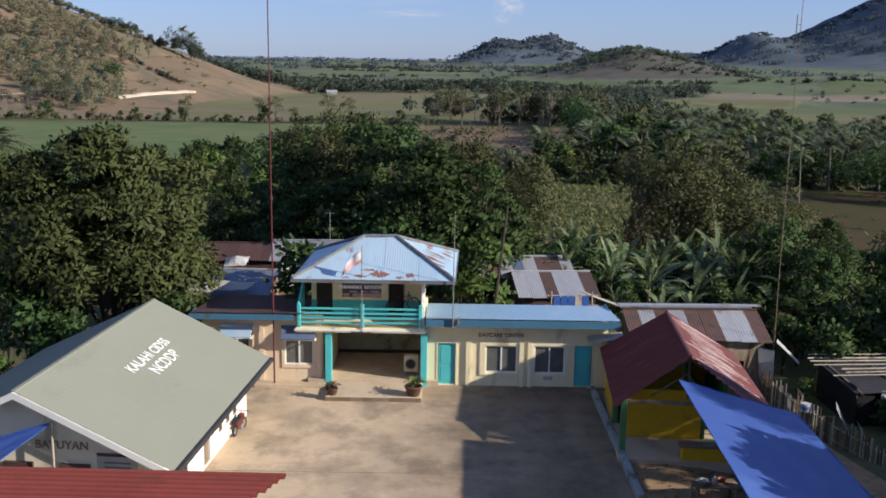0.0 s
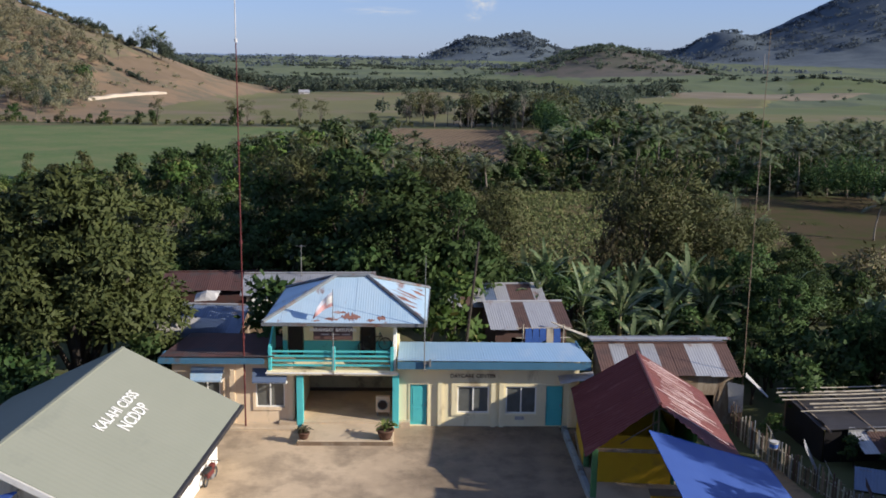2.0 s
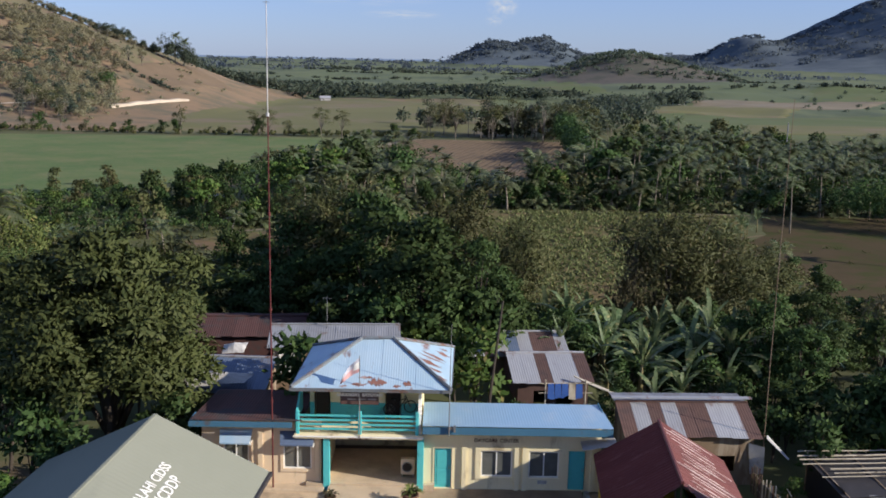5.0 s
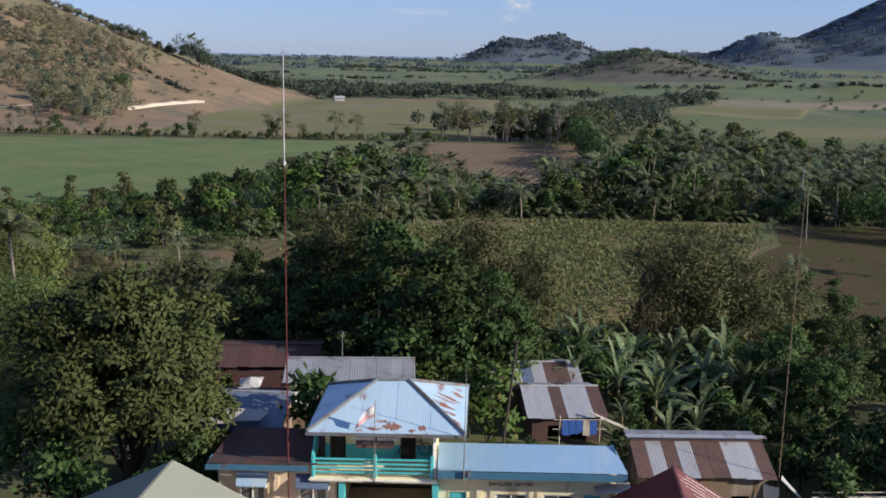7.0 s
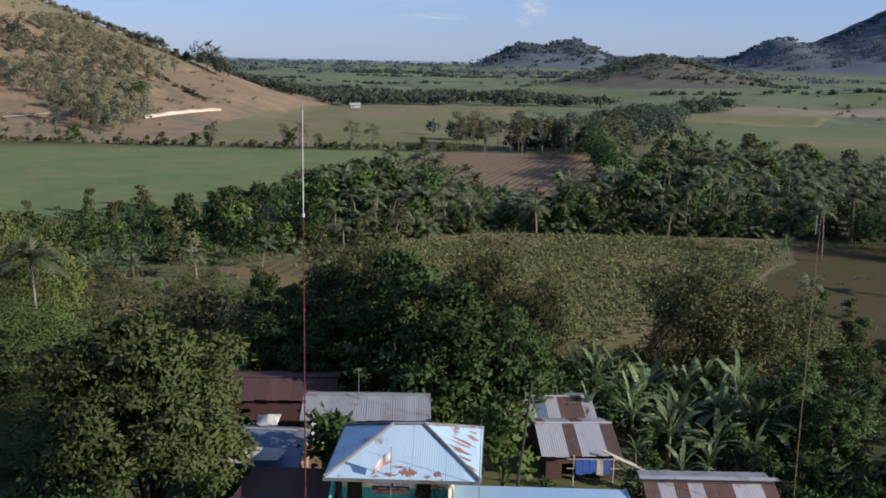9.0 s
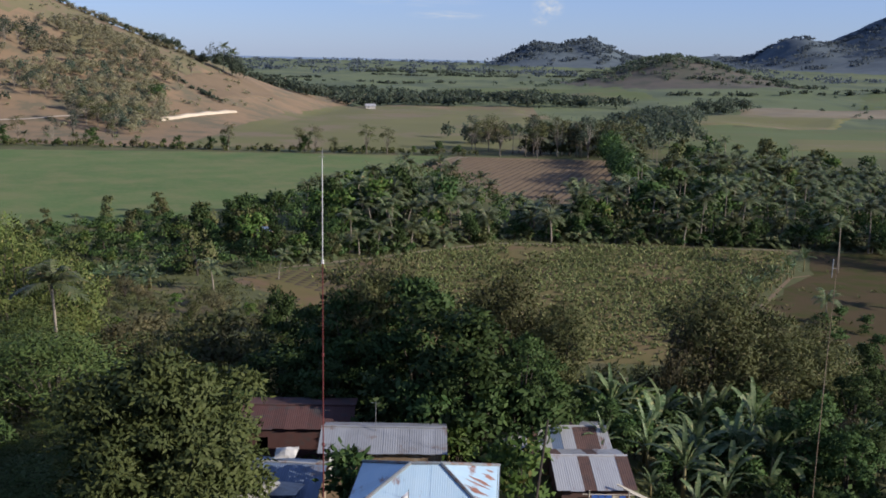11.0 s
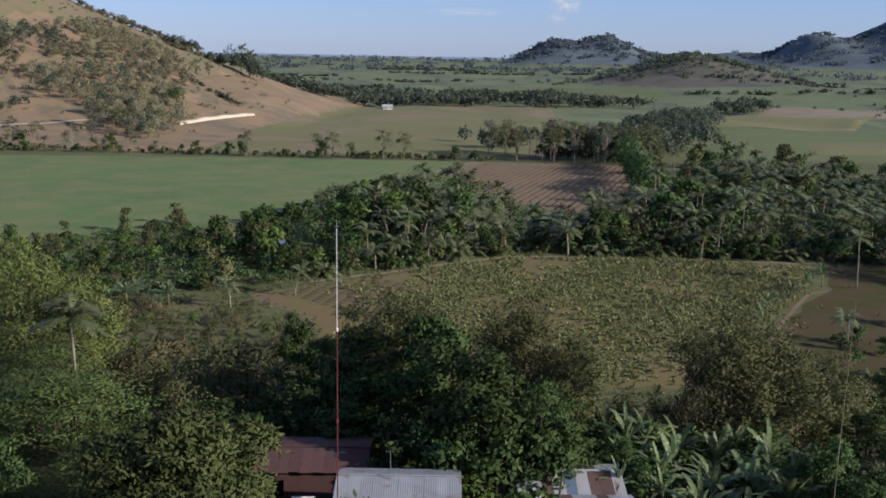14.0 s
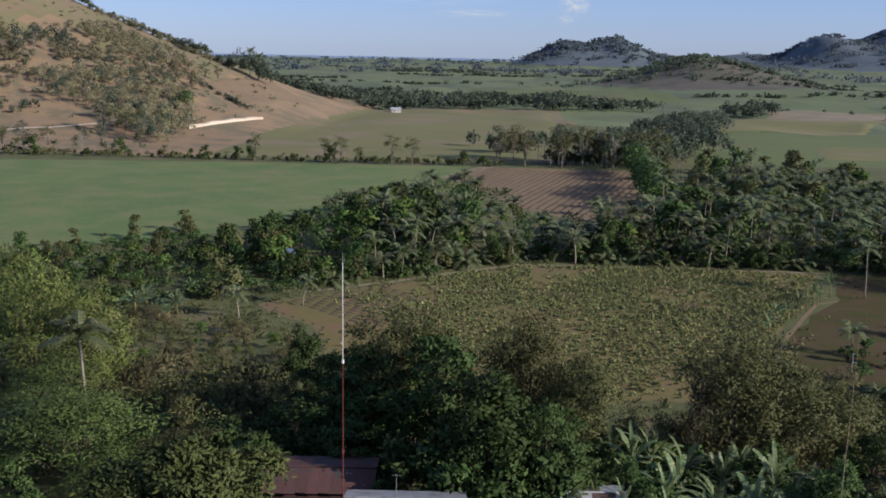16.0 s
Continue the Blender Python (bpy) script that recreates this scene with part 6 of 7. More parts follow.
def put(ob, x, y, s=1.0, sz=None, turn=None, z=None, first=set(), label=""):
    """Sets the first use of a built plant in its place, and copies of it after that."""
    zz = land_z(x, y) if z is None else z
    m = pose(x, y, zz, 0, 0, R.uniform(0, 360) if turn is None else turn) @ Matrix.Diagonal((s, s, sz or s, 1))
    if ob.name in first:
        k = ob.scale
        ob = copy_thing(ob, m @ Matrix.Diagonal((1 / k.x, 1 / k.y, 1 / k.z, 1)))
    else:
        first.add(ob.name)
        ob.matrix_basis = m
    return tagged(ob, label)


def plant(ob, x, y, top, wide, turn=None):
    """A built tree set on the land with its top at the height given and its crown as wide as given."""
    H, W = SIZE[ob]
    z = land_z(x, y)
    return put(ob, x, y, wide / W, (top - z) / H, turn, z)


def inside(x, y, P):
    c = False
    for (x0, y0), (x1, y1) in zip(P, P[1:] + P[:1]):
        if (y0 > y) != (y1 > y) and x < (x1 - x0) * (y - y0) / (y1 - y0) + x0:
            c = not c
    return c


def scatter(outline, n, gap):
    xs, ys = [p[0] for p in outline], [p[1] for p in outline]
    got = []
    for _ in range(n * 60):
        x, y = R.uniform(min(xs), max(xs)), R.uniform(min(ys), max(ys))
        if inside(x, y, outline) and all((x - a) ** 2 + (y - b) ** 2 > gap * gap for a, b in got):
            got.append((x, y))
            if len(got) == n:
                break
    return got


BIG = tree("mango_tree", "large dense mango tree beside the green-roofed building", "tree", 12.9, 9.6, 0.5, 190, 230, 0.34, 0.14, "mango_leaf", trunk=0.4, thin=0.21)
plant(BIG, -17.4, 50.0, 13.6, 12.0, 0)
BROAD = [tree("broadleaf_tree", "tall dark green broadleaf tree", "tree", 16.0, 11.0, 1.5, 60, 86, 0.52, 0.3, "dark_leaf", trunk=0.3, thin=0.22) for _ in range(2)]
BROAD.append(tree("broadleaf_tree", "tall bright green broadleaf tree", "tree", 15.0, 9.5, 1.0, 50, 84, 0.5, 0.27, "bright_leaf", trunk=0.28, thin=0.22))
FEATHER = [tree("feathery_tree", "loose olive-green feathery tree", "tree", 14.0, 10.0, 2.0, 100, 92, 0.46, 0.13, "olive_leaf", trunk=0.18, loose=1.3, thin=0.3) for _ in range(2)]
FERN = tree("feathery_tree", "tall green feathery tree with drooping sprays", "tree", 13.0, 10.0, 0.8, 96, 84, 0.42, 0.12, "fern_leaf", trunk=0.18, loose=1.2, thin=0.28)
LIME = tree("feathery_tree", "loose yellow-green feathery tree", "tree", 13.0, 10.5, 0.8, 84, 80, 0.46, 0.14, "lime_leaf", trunk=0.2, loose=1.2, thin=0.27)
DRY = [tree("dry_bush", "dry brownish bushy tree", "bush", 7.0, 8.0, 0.6, 22, 40, 0.58, 0.19, "dry_leaf", trunk=0.16, loose=1.0, thin=0.36), tree("dry_bush", "dry olive bushy tree", "bush", 8.0, 7.5, 0.8, 22, 40, 0.58, 0.18, "olive_leaf", trunk=0.16, loose=1.0, thin=0.36)]
BUSH = [tree("bush", "bright green leafy bush", "bush", 5.0, 4.4, 0.4, 16, 46, 0.44, 0.24, "bright_leaf", trunk=0.1, thin=0.42, limbs=4), tree("bush", "dark green leafy bush", "bush", 4.6, 4.0, 0.4, 14, 40, 0.46, 0.26, "dark_leaf", trunk=0.1, thin=0.42, limbs=4)]
PALM = [palm("young coconut palm with drooping fronds", 4.0, 16, 4.2, 1, 0.4), palm("coconut palm with ragged fronds", 6.2, 17, 4.6, 2, 1.2), palm("tall slender coconut palm", 11.0, 17, 4.5, 3, 0.5)]
YOUNG = [palm("low young palm with fronds rising from the ground", 0.9, 13, 4.0, 7, 0.1), palm("low young palm with arching fronds", 1.6, 12, 3.7, 8, 0.2)]
BAN = [banana("banana plant with long torn leaves", 2.4, 13, 2.9, 4), banana("banana plant with arching torn leaves", 2.7, 14, 3.1, 5), banana("young low banana plant", 1.8, 8, 2.3, 6)]
MID = [tree("grove_tree", "grove tree with a dense rounded crown", "tree", 10.0, 8.5, 0.3, 28, 29, 0.86, 0.5, m, trunk=0.25, thin=0.3, limbs=4) for m in ("dark_leaf", "bright_leaf", "olive_leaf", "dark_leaf")]
SLIM = [tree("slender_tree", "tall slender tree with a thin airy crown", "tree", 16.0, 8.5, 4.0, 18, 40, 0.7, 0.28, m, "palm_bark", trunk=0.2, loose=1.6, thin=0.42) for m in ("olive_leaf", "far_leaf")]

# the great dark tree behind the hall and those round it
for kind, x, y, top, wide in ((BROAD[0], -0.9, 68.4, 12.4, 11.6), (BROAD[1], 3.0, 66.8, 9.6, 6.4), (BROAD[0], -2.6, 65.6, 8.2, 5.6), (BROAD[1], -5.2, 76.5, 11.6, 11.0), (BROAD[0], -7.2, 75.5, 8.0, 7.0), (BROAD[1], -11.6, 81, 9.2, 9.5), (BROAD[0], -16.6, 78.5, 5.2, 9.0), (BROAD[1], -16.6, 90.5, 5.0, 8.5), (BROAD[0], -21, 99, 5.6, 6.4), (BROAD[1], -23.5, 77, 2.6, 9.0), (BROAD[0], -29, 82, 1.6, 9.0), (BROAD[1], -19.5, 71.5, 3.0, 7.0), (BROAD[1], -12, 74, 4.6, 6.5), (BROAD[0], 4.5, 74, 6.0, 6.5), (BROAD[1], -22.5, 63, 1.5, 6.5), (BROAD[0], -11, 93, 3.0, 7.0)):
    plant(kind, x, y, top, wide)
# the loose feathery trees behind them
for kind, x, y, top, wide in ((FEATHER[0], -9.0, 81.5, 11.8, 8.5), (FEATHER[1], -6.5, 86, 10.8, 8.0), (FEATHER[0], 2.2, 86.5, 10.4, 9.0), (FEATHER[1], 6.8, 83, 8.4, 7.6), (FEATHER[1], -12.5, 87, 7.0, 6.5), (FEATHER[0], 20.6, 84, 9.8, 10.0), (FEATHER[1], 26.2, 86, 8.0, 9.5), (FEATHER[0], 31.0, 88, 5.0, 8.5), (FEATHER[0], 6.0, 96, 2.2, 6.5), (FEATHER[1], 24.0, 93, 5.0, 8.5), (FEATHER[0], -26, 72, 3.5, 6.5)):
    plant(kind, x, y, top, wide)
# green feathery trees and yellow-green ones towards the field
for kind, x, y, top, wide in ((FERN, -32.6, 69.5, 8.0, 11.0), (FERN, -28.8, 65.5, 4.6, 7.5), (FERN, -37, 74.5, 6.4, 9.5), (FERN, -43.5, 88, 4.4, 9.5), (FERN, -40.5, 80, 4.4, 8.0), (FERN, -27.5, 56, 3.0, 7.0), (FERN, -35, 62, 1.0, 8.0), (FERN, -28.5, 61.5, 3.4, 6.0), (FERN, -31, 58, 2.4, 8.0), (LIME, -47.5, 106, 6.0, 10.0), (LIME, -53.5, 108, 7.4, 10.5), (LIME, -59, 114, 8.4, 11.0), (LIME, -52, 116, 4.4, 9.0), (LIME, -45, 96, 2.6, 8.0), (LIME, -64, 124, 7.0, 11.0), (LIME, -50, 98, 3.0, 9.0)):
    plant(kind, x, y, top, wide)
# undergrowth on the slope behind the houses
for x, y in scatter([(-48, 64), (-20, 58), (-20, 70), (10, 72), (12, 80), (44, 58), (48, 92), (34, 104), (-10, 106), (-44, 104)], 130, 3.0):
    if not (-21 < x < 10.5 and y < 72) and not (9 < x < 22 and y < 80):
        put(BUSH[R.choice((0, 1, 1, 1))] if y < 90 and R.random() < 0.75 else DRY[R.choice((0, 1))], x, y, R.uniform(0.6, 1.0) if y < 88 else R.uniform(0.35, 0.6))
for x, y in scatter([(9.5, 66), (22, 60), (23, 80), (9, 82)], 34, 2.4):
    put(BUSH[1], x, y, R.uniform(0.45, 0.75))
# dry brush down the slope
for x, y, top, wide in ((-24, 86.5, 5.4, 9.0), (-20.2, 85, 3.8, 6.0), (-28.5, 91, 3.0, 8.0), (-33.5, 104, -2.6, 8.0), (-39.5, 107, -1.2, 9.0), (-30, 98, 0.0, 8.0), (-44, 112, -4.0, 8.0), (-26, 104, -2.4, 7.0), (-35, 96, 0.0, 8.0), (-38, 90, 0.8, 7.0), (17.4, 82.6, 6.0, 5.4), (12.5, 90, -1.0, 5.0), (28.5, 97, -1.6, 7.0), (19.5, 101, -4.0, 5.0), (9, 106, -4.8, 6.0), (-4, 103, -3.8, 6.5), (-15, 104, -3.6, 6.0), (1.0, 94, 3.0, 7.0), (34, 92, 0.6, 6.0)):
    plant(DRY[R.choice((0, 0, 1))], x, y, top, wide)
for x, y in scatter([(-62, 100), (-30, 104), (-12, 108), (-22, 122), (-34, 142), (-62, 146), (-72, 130)], 115, 2.6):
    put(R.choice((DRY[0], DRY[1], DRY[0], BUSH[0])), x, y, R.uniform(0.25, 0.55))
# dark trees and bushes beside the bananas and on the fallow slope
for kind, x, y, top, wide in ((BROAD[0], 22.4, 65.2, 6.6, 6.0), (BROAD[1], 24.8, 62.8, 4.4, 5.4), (BROAD[0], 27.4, 66.5, 4.4, 5.6), (BROAD[1], 30.5, 72, 2.4, 6.0), (BROAD[0], 25.5, 73, 2.6, 6.0), (BROAD[1], 21.5, 58.8, 1.8, 4.6), (BROAD[0], 28, 58, 1.6, 5.6), (BROAD[1], 33.5, 64, 1.0, 6.0), (BROAD[0], 38, 60, 0.6, 6.0), (BROAD[1], 38.6, 95, 1.4, 6.0), (BROAD[0], 41.4, 103, -2.8, 5.6), (BROAD[1], 44, 82, 0.0, 7.0), (BROAD[0], 37, 78, 0.0, 6.0), (BROAD[1], 49, 110, -5.0, 6.0), (BROAD[0], 47, 94, -2.0, 7.0), (BROAD[1], 31.6, 80, 2.8, 6.0), (BROAD[0], 21, 76, 3.0, 6.0), (BROAD[1], 9.6, 70, 3.4, 4.6)):
    plant(kind, x, y, top, wide)
for x, y, s in ((10.9, 56.6, 0.42), (9.6, 53.4, 0.36), (11.6, 58.6, 0.5), (4.6, 53.2, 0.4), (21, 50.5, 0.8), (23, 52, 0.9), (25.5, 55, 1.0), (28, 52.5, 1.0), (31, 54, 1.1), (34, 52, 1.0), (22, 56.5, 0.9), (36, 56, 1.1), (39, 53, 1.0), (42, 57, 1.1), (10.8, 68, 0.7), (12.4, 73, 0.7), (15, 74.4, 0.8), (17, 68, 0.7), (19.6, 72, 0.8), (16.4, 79.6, 0.9), (20, 80, 0.9), (23.6, 79, 0.9), (11, 82, 0.9), (28, 78, 0.9), (34.4, 72, 1.0), (26.2, 70, 0.8), (15.6, 63.8, 0.5), (12.4, 64, 0.5), (18, 64.6, 0.5)):
    put(BUSH[1], x, y, s)
# bananas: where each stands and how high its leaves reach
for k, (x, y, top) in enumerate(((13.9, 58.6, 2.0), (13.9, 62.7, 3.8), (17.0, 62.6, 2.9), (20.4, 64.6, 4.1), (14.0, 73.6, 2.8), (21.2, 72.6, 3.7), (10.8, 76.8, 3.1), (15.1, 77.0, 2.1), (12.4, 69.6, 2.8), (16.4, 70.4, 2.6), (18.6, 68.4, 3.2), (12.0, 66.2, 2.6), (15.6, 66.8, 3.4), (18.8, 66.4, 3.0), (9.8, 72.6, 2.2), (12.8, 79.4, 2.4), (17.6, 74.6, 2.6), (11.4, 61.2, 1.5), (16.0, 60.2, 1.7), (19.2, 61.4, 2.6), (23.6, 69.8, 3.0), (19.4, 76.4, 2.4), (26.6, 66.6, 3.6), (29.0, 70.4, 2.2), (9.4, 79.6, 2.2))):
    z = land_z(x, y)
    put(BAN[(0, 1, 0, 1, 2)[k % 5]], x, y, min(1.3, (top - z) / (4.6, 5.2, 4.6, 5.2, 3.8)[k % 5] * 1.1), (top - z) / (4.6, 5.2, 4.6, 5.2, 3.8)[k % 5], z=z)
for x, y, s in ((29.5, 60, 1.0), (8.8, 66, 0.7), (-2.2, 63.5, 0.9), (33, 63, 1.0)):
    put(BAN[1], x, y, s)
# unseen trees past the view, added to shade the tarpaulin and enclose the place
for kind, x, y, s in ((BROAD[2], 19.4, 21.5, 0.3), (BROAD[0], 19.0, 17.0, 0.43), (BROAD[1], 19.0, 26.4, 0.52), (BROAD[0], 16.9, 24.0, 0.37), (BROAD[1], 17.2, 28.2, 0.42), (BROAD[0], 16.8, 19.0, 0.38), (BROAD[0], 26.5, 36.5, 0.45), (BROAD[1], 36, 42, 0.4), (BROAD[0], 24.5, 31.5, 0.5),
                      (BROAD[0], 33, 20, 0.5), (BROAD[2], -33, 20, 0.61), (BROAD[1], -34, 34, 0.7)):
    put(kind, x, y, s)
# more unseen trees, sized to block sun streaks on yard and right-hand bushes
for kind, x, y, top, wide in ((BROAD[1], 31, 28.0, 14.4, 5.0), (BROAD[0], 29, 50.5, 6.2, 6.0), (BROAD[1], 33, 53, 7.0, 7.0), (BROAD[0], 27.6, 55, 4.8, 5.4), (BROAD[1], 34, 57.5, 6.2, 7.0), (BROAD[0], 25, 31.5, 12.2, 3.6), (BROAD[1], 25.4, 32.1, 11.8, 3.0), (BROAD[0], 26.6, 31.4, 12.6, 3.2)):
    plant(kind, x, y, top, wide)
# dense crown for unseen trees that block sun and low sky
SHADE = tree("broadleaf_tree", "unseen broadleaf tree round the yard, set to block sun and sky", "tree", 16.0, 11.0, 1.0, 60, 56, 1.3, 0.85, "dark_leaf", trunk=0.3, thin=0.26)
for x, y, s in ((34, 8, 0.95), (30, -6, 0.95), (18, -18, 0.9), (4, -24, 0.9), (-12, -22, 0.95), (-26, -12, 0.9), (-32, 4, 0.86), (18.2, 27.6, 0.475), (18.2, 25.0, 0.475), (18.4, 22.6, 0.475), (18.4, 20.8, 0.445), (18.4, 18.2, 0.445), (20.4, 24.4, 0.475), (20.4, 21.0, 0.475), (22.4, 31.0, 0.38), (24.2, 35.0, 0.42), (30, 41, 0.38), (27.5, 37.5, 0.42), (33, 38, 0.42)):
    put(SHADE, x, y, s)
put(BUSH[1], -8.1, 52.8, 1.2, label="dark bush growing against the hall")
put(BUSH[0], 2.3, 55.4, 1.15, label="bright leafy bush behind the daycare")
for x, y, s in ((1.2, 58, 0.9), (-19, 40, 0.6), (-20, 36, 0.6), (-14.5, 43.6, 0.5), (19.8, 53.5, 0.7), (19, 57, 0.8), (21, 54.8, 0.6), (-24, 40, 0.7), (23.5, 36, 0.5), (18.8, 47.6, 0.35), (25.5, 53, 0.6), (30, 50, 0.7), (-1.5, 63.5, 0.8), (-16, 58, 0.8), (-17.5, 55, 0.7)):
    put(BUSH[R.randrange(2)], x, y, s)
for x, y, s in ((-3, 63.8, 1.15), (0, 64.4, 1.2), (2.6, 65.2, 1.2), (-5.5, 66, 1.2), (5.0, 67, 1.1), (-8, 67.5, 1.2), (1.0, 68.5, 1.3), (21.8, 44.6, 0.35), (23.4, 44.2, 0.4), (22.6, 38.4, 0.4), (24.5, 38.0, 0.45), (21.4, 36.6, 0.35), (26.0, 44.5, 0.5), (-19.5, 44.5, 0.9), (-21.6, 47, 1.1), (-15.0, 45.0, 0.65), (-17.4, 44.0, 0.75), (-22.5, 43, 0.9), (-20.5, 50, 1.1), (-13.6, 48.0, 0.8)):
    put(BUSH[1], x, y, s)
# bananas by the groves, and the palms that stand alone
for k in range(16):
    put(BAN[k % 3], R.uniform(-66, -53), R.uniform(148, 160), R.uniform(0.9, 1.4), R.uniform(0.55, 0.8))
for k in range(11):
    put(BAN[k % 3], 43.0 + k * 1.7 + R.uniform(-0.7, 0.7), 154 + k * 2.5 + R.uniform(-1, 1), R.uniform(0.7, 1.0))
for kind, x, y, s in ((PALM[2], -37.8, 82.5, 1.02), (PALM[1], -52, 118, 1.0), (PALM[2], 66.5, 179, 0.85), (PALM[1], 73, 150, 0.9), (PALM[0], 46, 118, 0.7), (PALM[0], 6.8, 78.5, 0.6), (PALM[1], -34, 160, 0.7), (PALM[0], -43, 152, 0.9)):
    put(kind, x, y, s)


put(PALM[0], 52, 143, 0.85, label="short dark palm on the fallow field")
for x, y, s in ((50.4, 140, 0.26), (53.6, 142, 0.3), (56, 138, 0.28), (49, 131, 0.3), (53, 126, 0.34), (46.6, 121, 0.3)):
    put(MID[R.choice((0, 3))], x, y, s * 1.3, s, label="low dark spreading shrub on the fallow field")


# ---- groves on the plain ----
BELT = [(-30, 190), (-8, 200), (4, 203), (66, 203), (100, 192), (170, 205), (175, 300), (66, 300), (56, 242), (18, 238), (-14, 290), (-40, 262), (-58, 226), (-56, 205)]
back = []
for x, y in scatter(BELT, 400, 3.4):
    h = float(np.interp(x, (-86, -75, -65, -49, -41, -33, -27, -20, -8, 0, 6, 13, 22, 30, 38, 46, 58, 87, 100, 170), (2, 4, 7, 8, 9, 8, 10, 12, 10, 7.5, 8, 6.5, 9, 11, 13, 13, 12, 11, 10, 11))) * R.choice((0.5, 0.65, 0.8, 0.95, 1.05))
    back.append((x, y, h, h * R.uniform(0.6, 1.0)))
for x, y in scatter(BELT, 260, 3.3):
    h = float(np.interp(x, (-60, -41, -20, 0, 13, 38, 60, 100), (6.5, 7.5, 10, 7.5, 7, 13, 12, 10))) * R.uniform(0.7, 1.08)
    if x > -28 or R.random() < 0.4:
        k = 2 if h > 10 else 1
        put(PALM[k], x, y, R.uniform(0.95, 1.25), h / (12.5 if k == 2 else 7.6))
    else:
        put(MID[R.choice((0, 1, 3))], x, y, h / 10)
for k in range(70):
    x = -34 + k * 1.75 + R.uniform(-1.2, 1.2)
    y = float(np.interp(x, (-36, -20, -10, 4, 66, 100), (173, 184, 192, 202, 203, 197))) + R.uniform(-0.8, 3.0)
    put(YOUNG[R.randrange(2)] if R.random() < 0.6 else R.choice((PALM[0], PALM[0], BAN[1])), x, y, R.uniform(0.8, 1.3))
for k in range(60):
    x = -34 + k * 2.4 + R.uniform(-1.5, 1.5)
    put(MID[R.choice((0, 1, 0, 3, 2))], x, float(np.interp(x, (-36, -20, -10, 4, 66, 100), (175, 186, 194, 204, 205, 199))) + R.uniform(-1.5, 3.0), R.uniform(0.3, 0.65))
for x, y, s in ((-22, 214, 1.25), (-18, 220, 1.3), (-8, 216, 1.15), (-30, 210, 1.0), (22, 207, 0.95), (26, 209, 0.9), (37, 214, 1.3), (43, 226, 1.5), (50, 216, 1.3), (-44, 206, 0.95), (-50, 200, 0.85), (-56, 190, 0.8), (-47, 190, 0.8)):
    put(MID[R.choice((0, 3, 0, 1))], x, y, s)
for x, y in scatter([(30, 250), (42, 262), (50, 372), (74, 384), (110, 372), (120, 300), (66, 250)], 70, 4.6):
    put(MID[R.choice((0, 2, 2, 3, 1))] if R.random() < 0.72 else PALM[2], x, y, R.uniform(0.7, 1.1))
for x, y in scatter([(10, 378), (62, 378), (62, 396), (10, 396)], 20, 3.4):
    put(MID[2] if R.random() < 0.4 else PALM[2], x, y, R.uniform(0.6, 1.1))
LEFT = [(-100, 190), (-76, 228), (-62, 205), (-26, 187), (-36, 172), (-47, 161), (-62, 154), (-100, 140), (-120, 150)]
for x, y in scatter(LEFT, 96, 3.9):
    put(MID[R.choice((0, 1, 2, 2))] if R.random() < 0.5 else R.choice((PALM[0], BAN[1], YOUNG[0], YOUNG[1])), x, y, R.uniform(0.5, 0.9) * (1.0 if x > -62 else 0.62))
for x, y, s in ((-42.5, 183.5, 0.5), (-39.5, 184, 0.5), (-45, 184, 0.5), (-41, 180.5, 0.4), (-44, 179.5, 0.36)):
    put(MID[R.choice((0, 2))], x, y, s)
shed("house", "small house with a blue-grey roof among the trees", -44, -41, 187, -7.0, 189.5, -6.1, 192, -7.0, -10, "wood", lambda k: "slate_blue")
# low growth at the feet of the groves and over the rough ground
for x, y in scatter([(-24, 188), (4, 200), (66, 200), (100, 190), (130, 205), (130, 240), (-50, 240), (-60, 205)], 50, 3.4):
    put(MID[R.randrange(4)], x, y, R.uniform(0.28, 0.5))
for x, y in scatter([(36, 98), (70, 92), (100, 108), (60, 116), (46, 110)], 26, 4.0):
    put(R.choice((MID[0], MID[2], DRY[1], BUSH[1])), x, y, R.uniform(0.25, 0.5))
for x, y in scatter([(-60, 374), (4, 372), (62, 374), (64, 396), (0, 398), (-60, 392)], 26, 4.5):
    if x > -4:
        put(SLIM[0 if R.random() < 0.8 else 1], x, y, R.uniform(0.75, 1.1))
for k in range(44):
    x = R.uniform(-240, 5)
    put(R.choice((PALM[0], BUSH[0], BUSH[1], DRY[1], DRY[0], MID[0], MID[2])), x, 379 + R.uniform(-4, 6), R.uniform(0.3, 0.8))
for x in (-98, -70, -64, -44, -36):
    put(SLIM[x % 2], x, 376, R.uniform(0.6, 0.8))


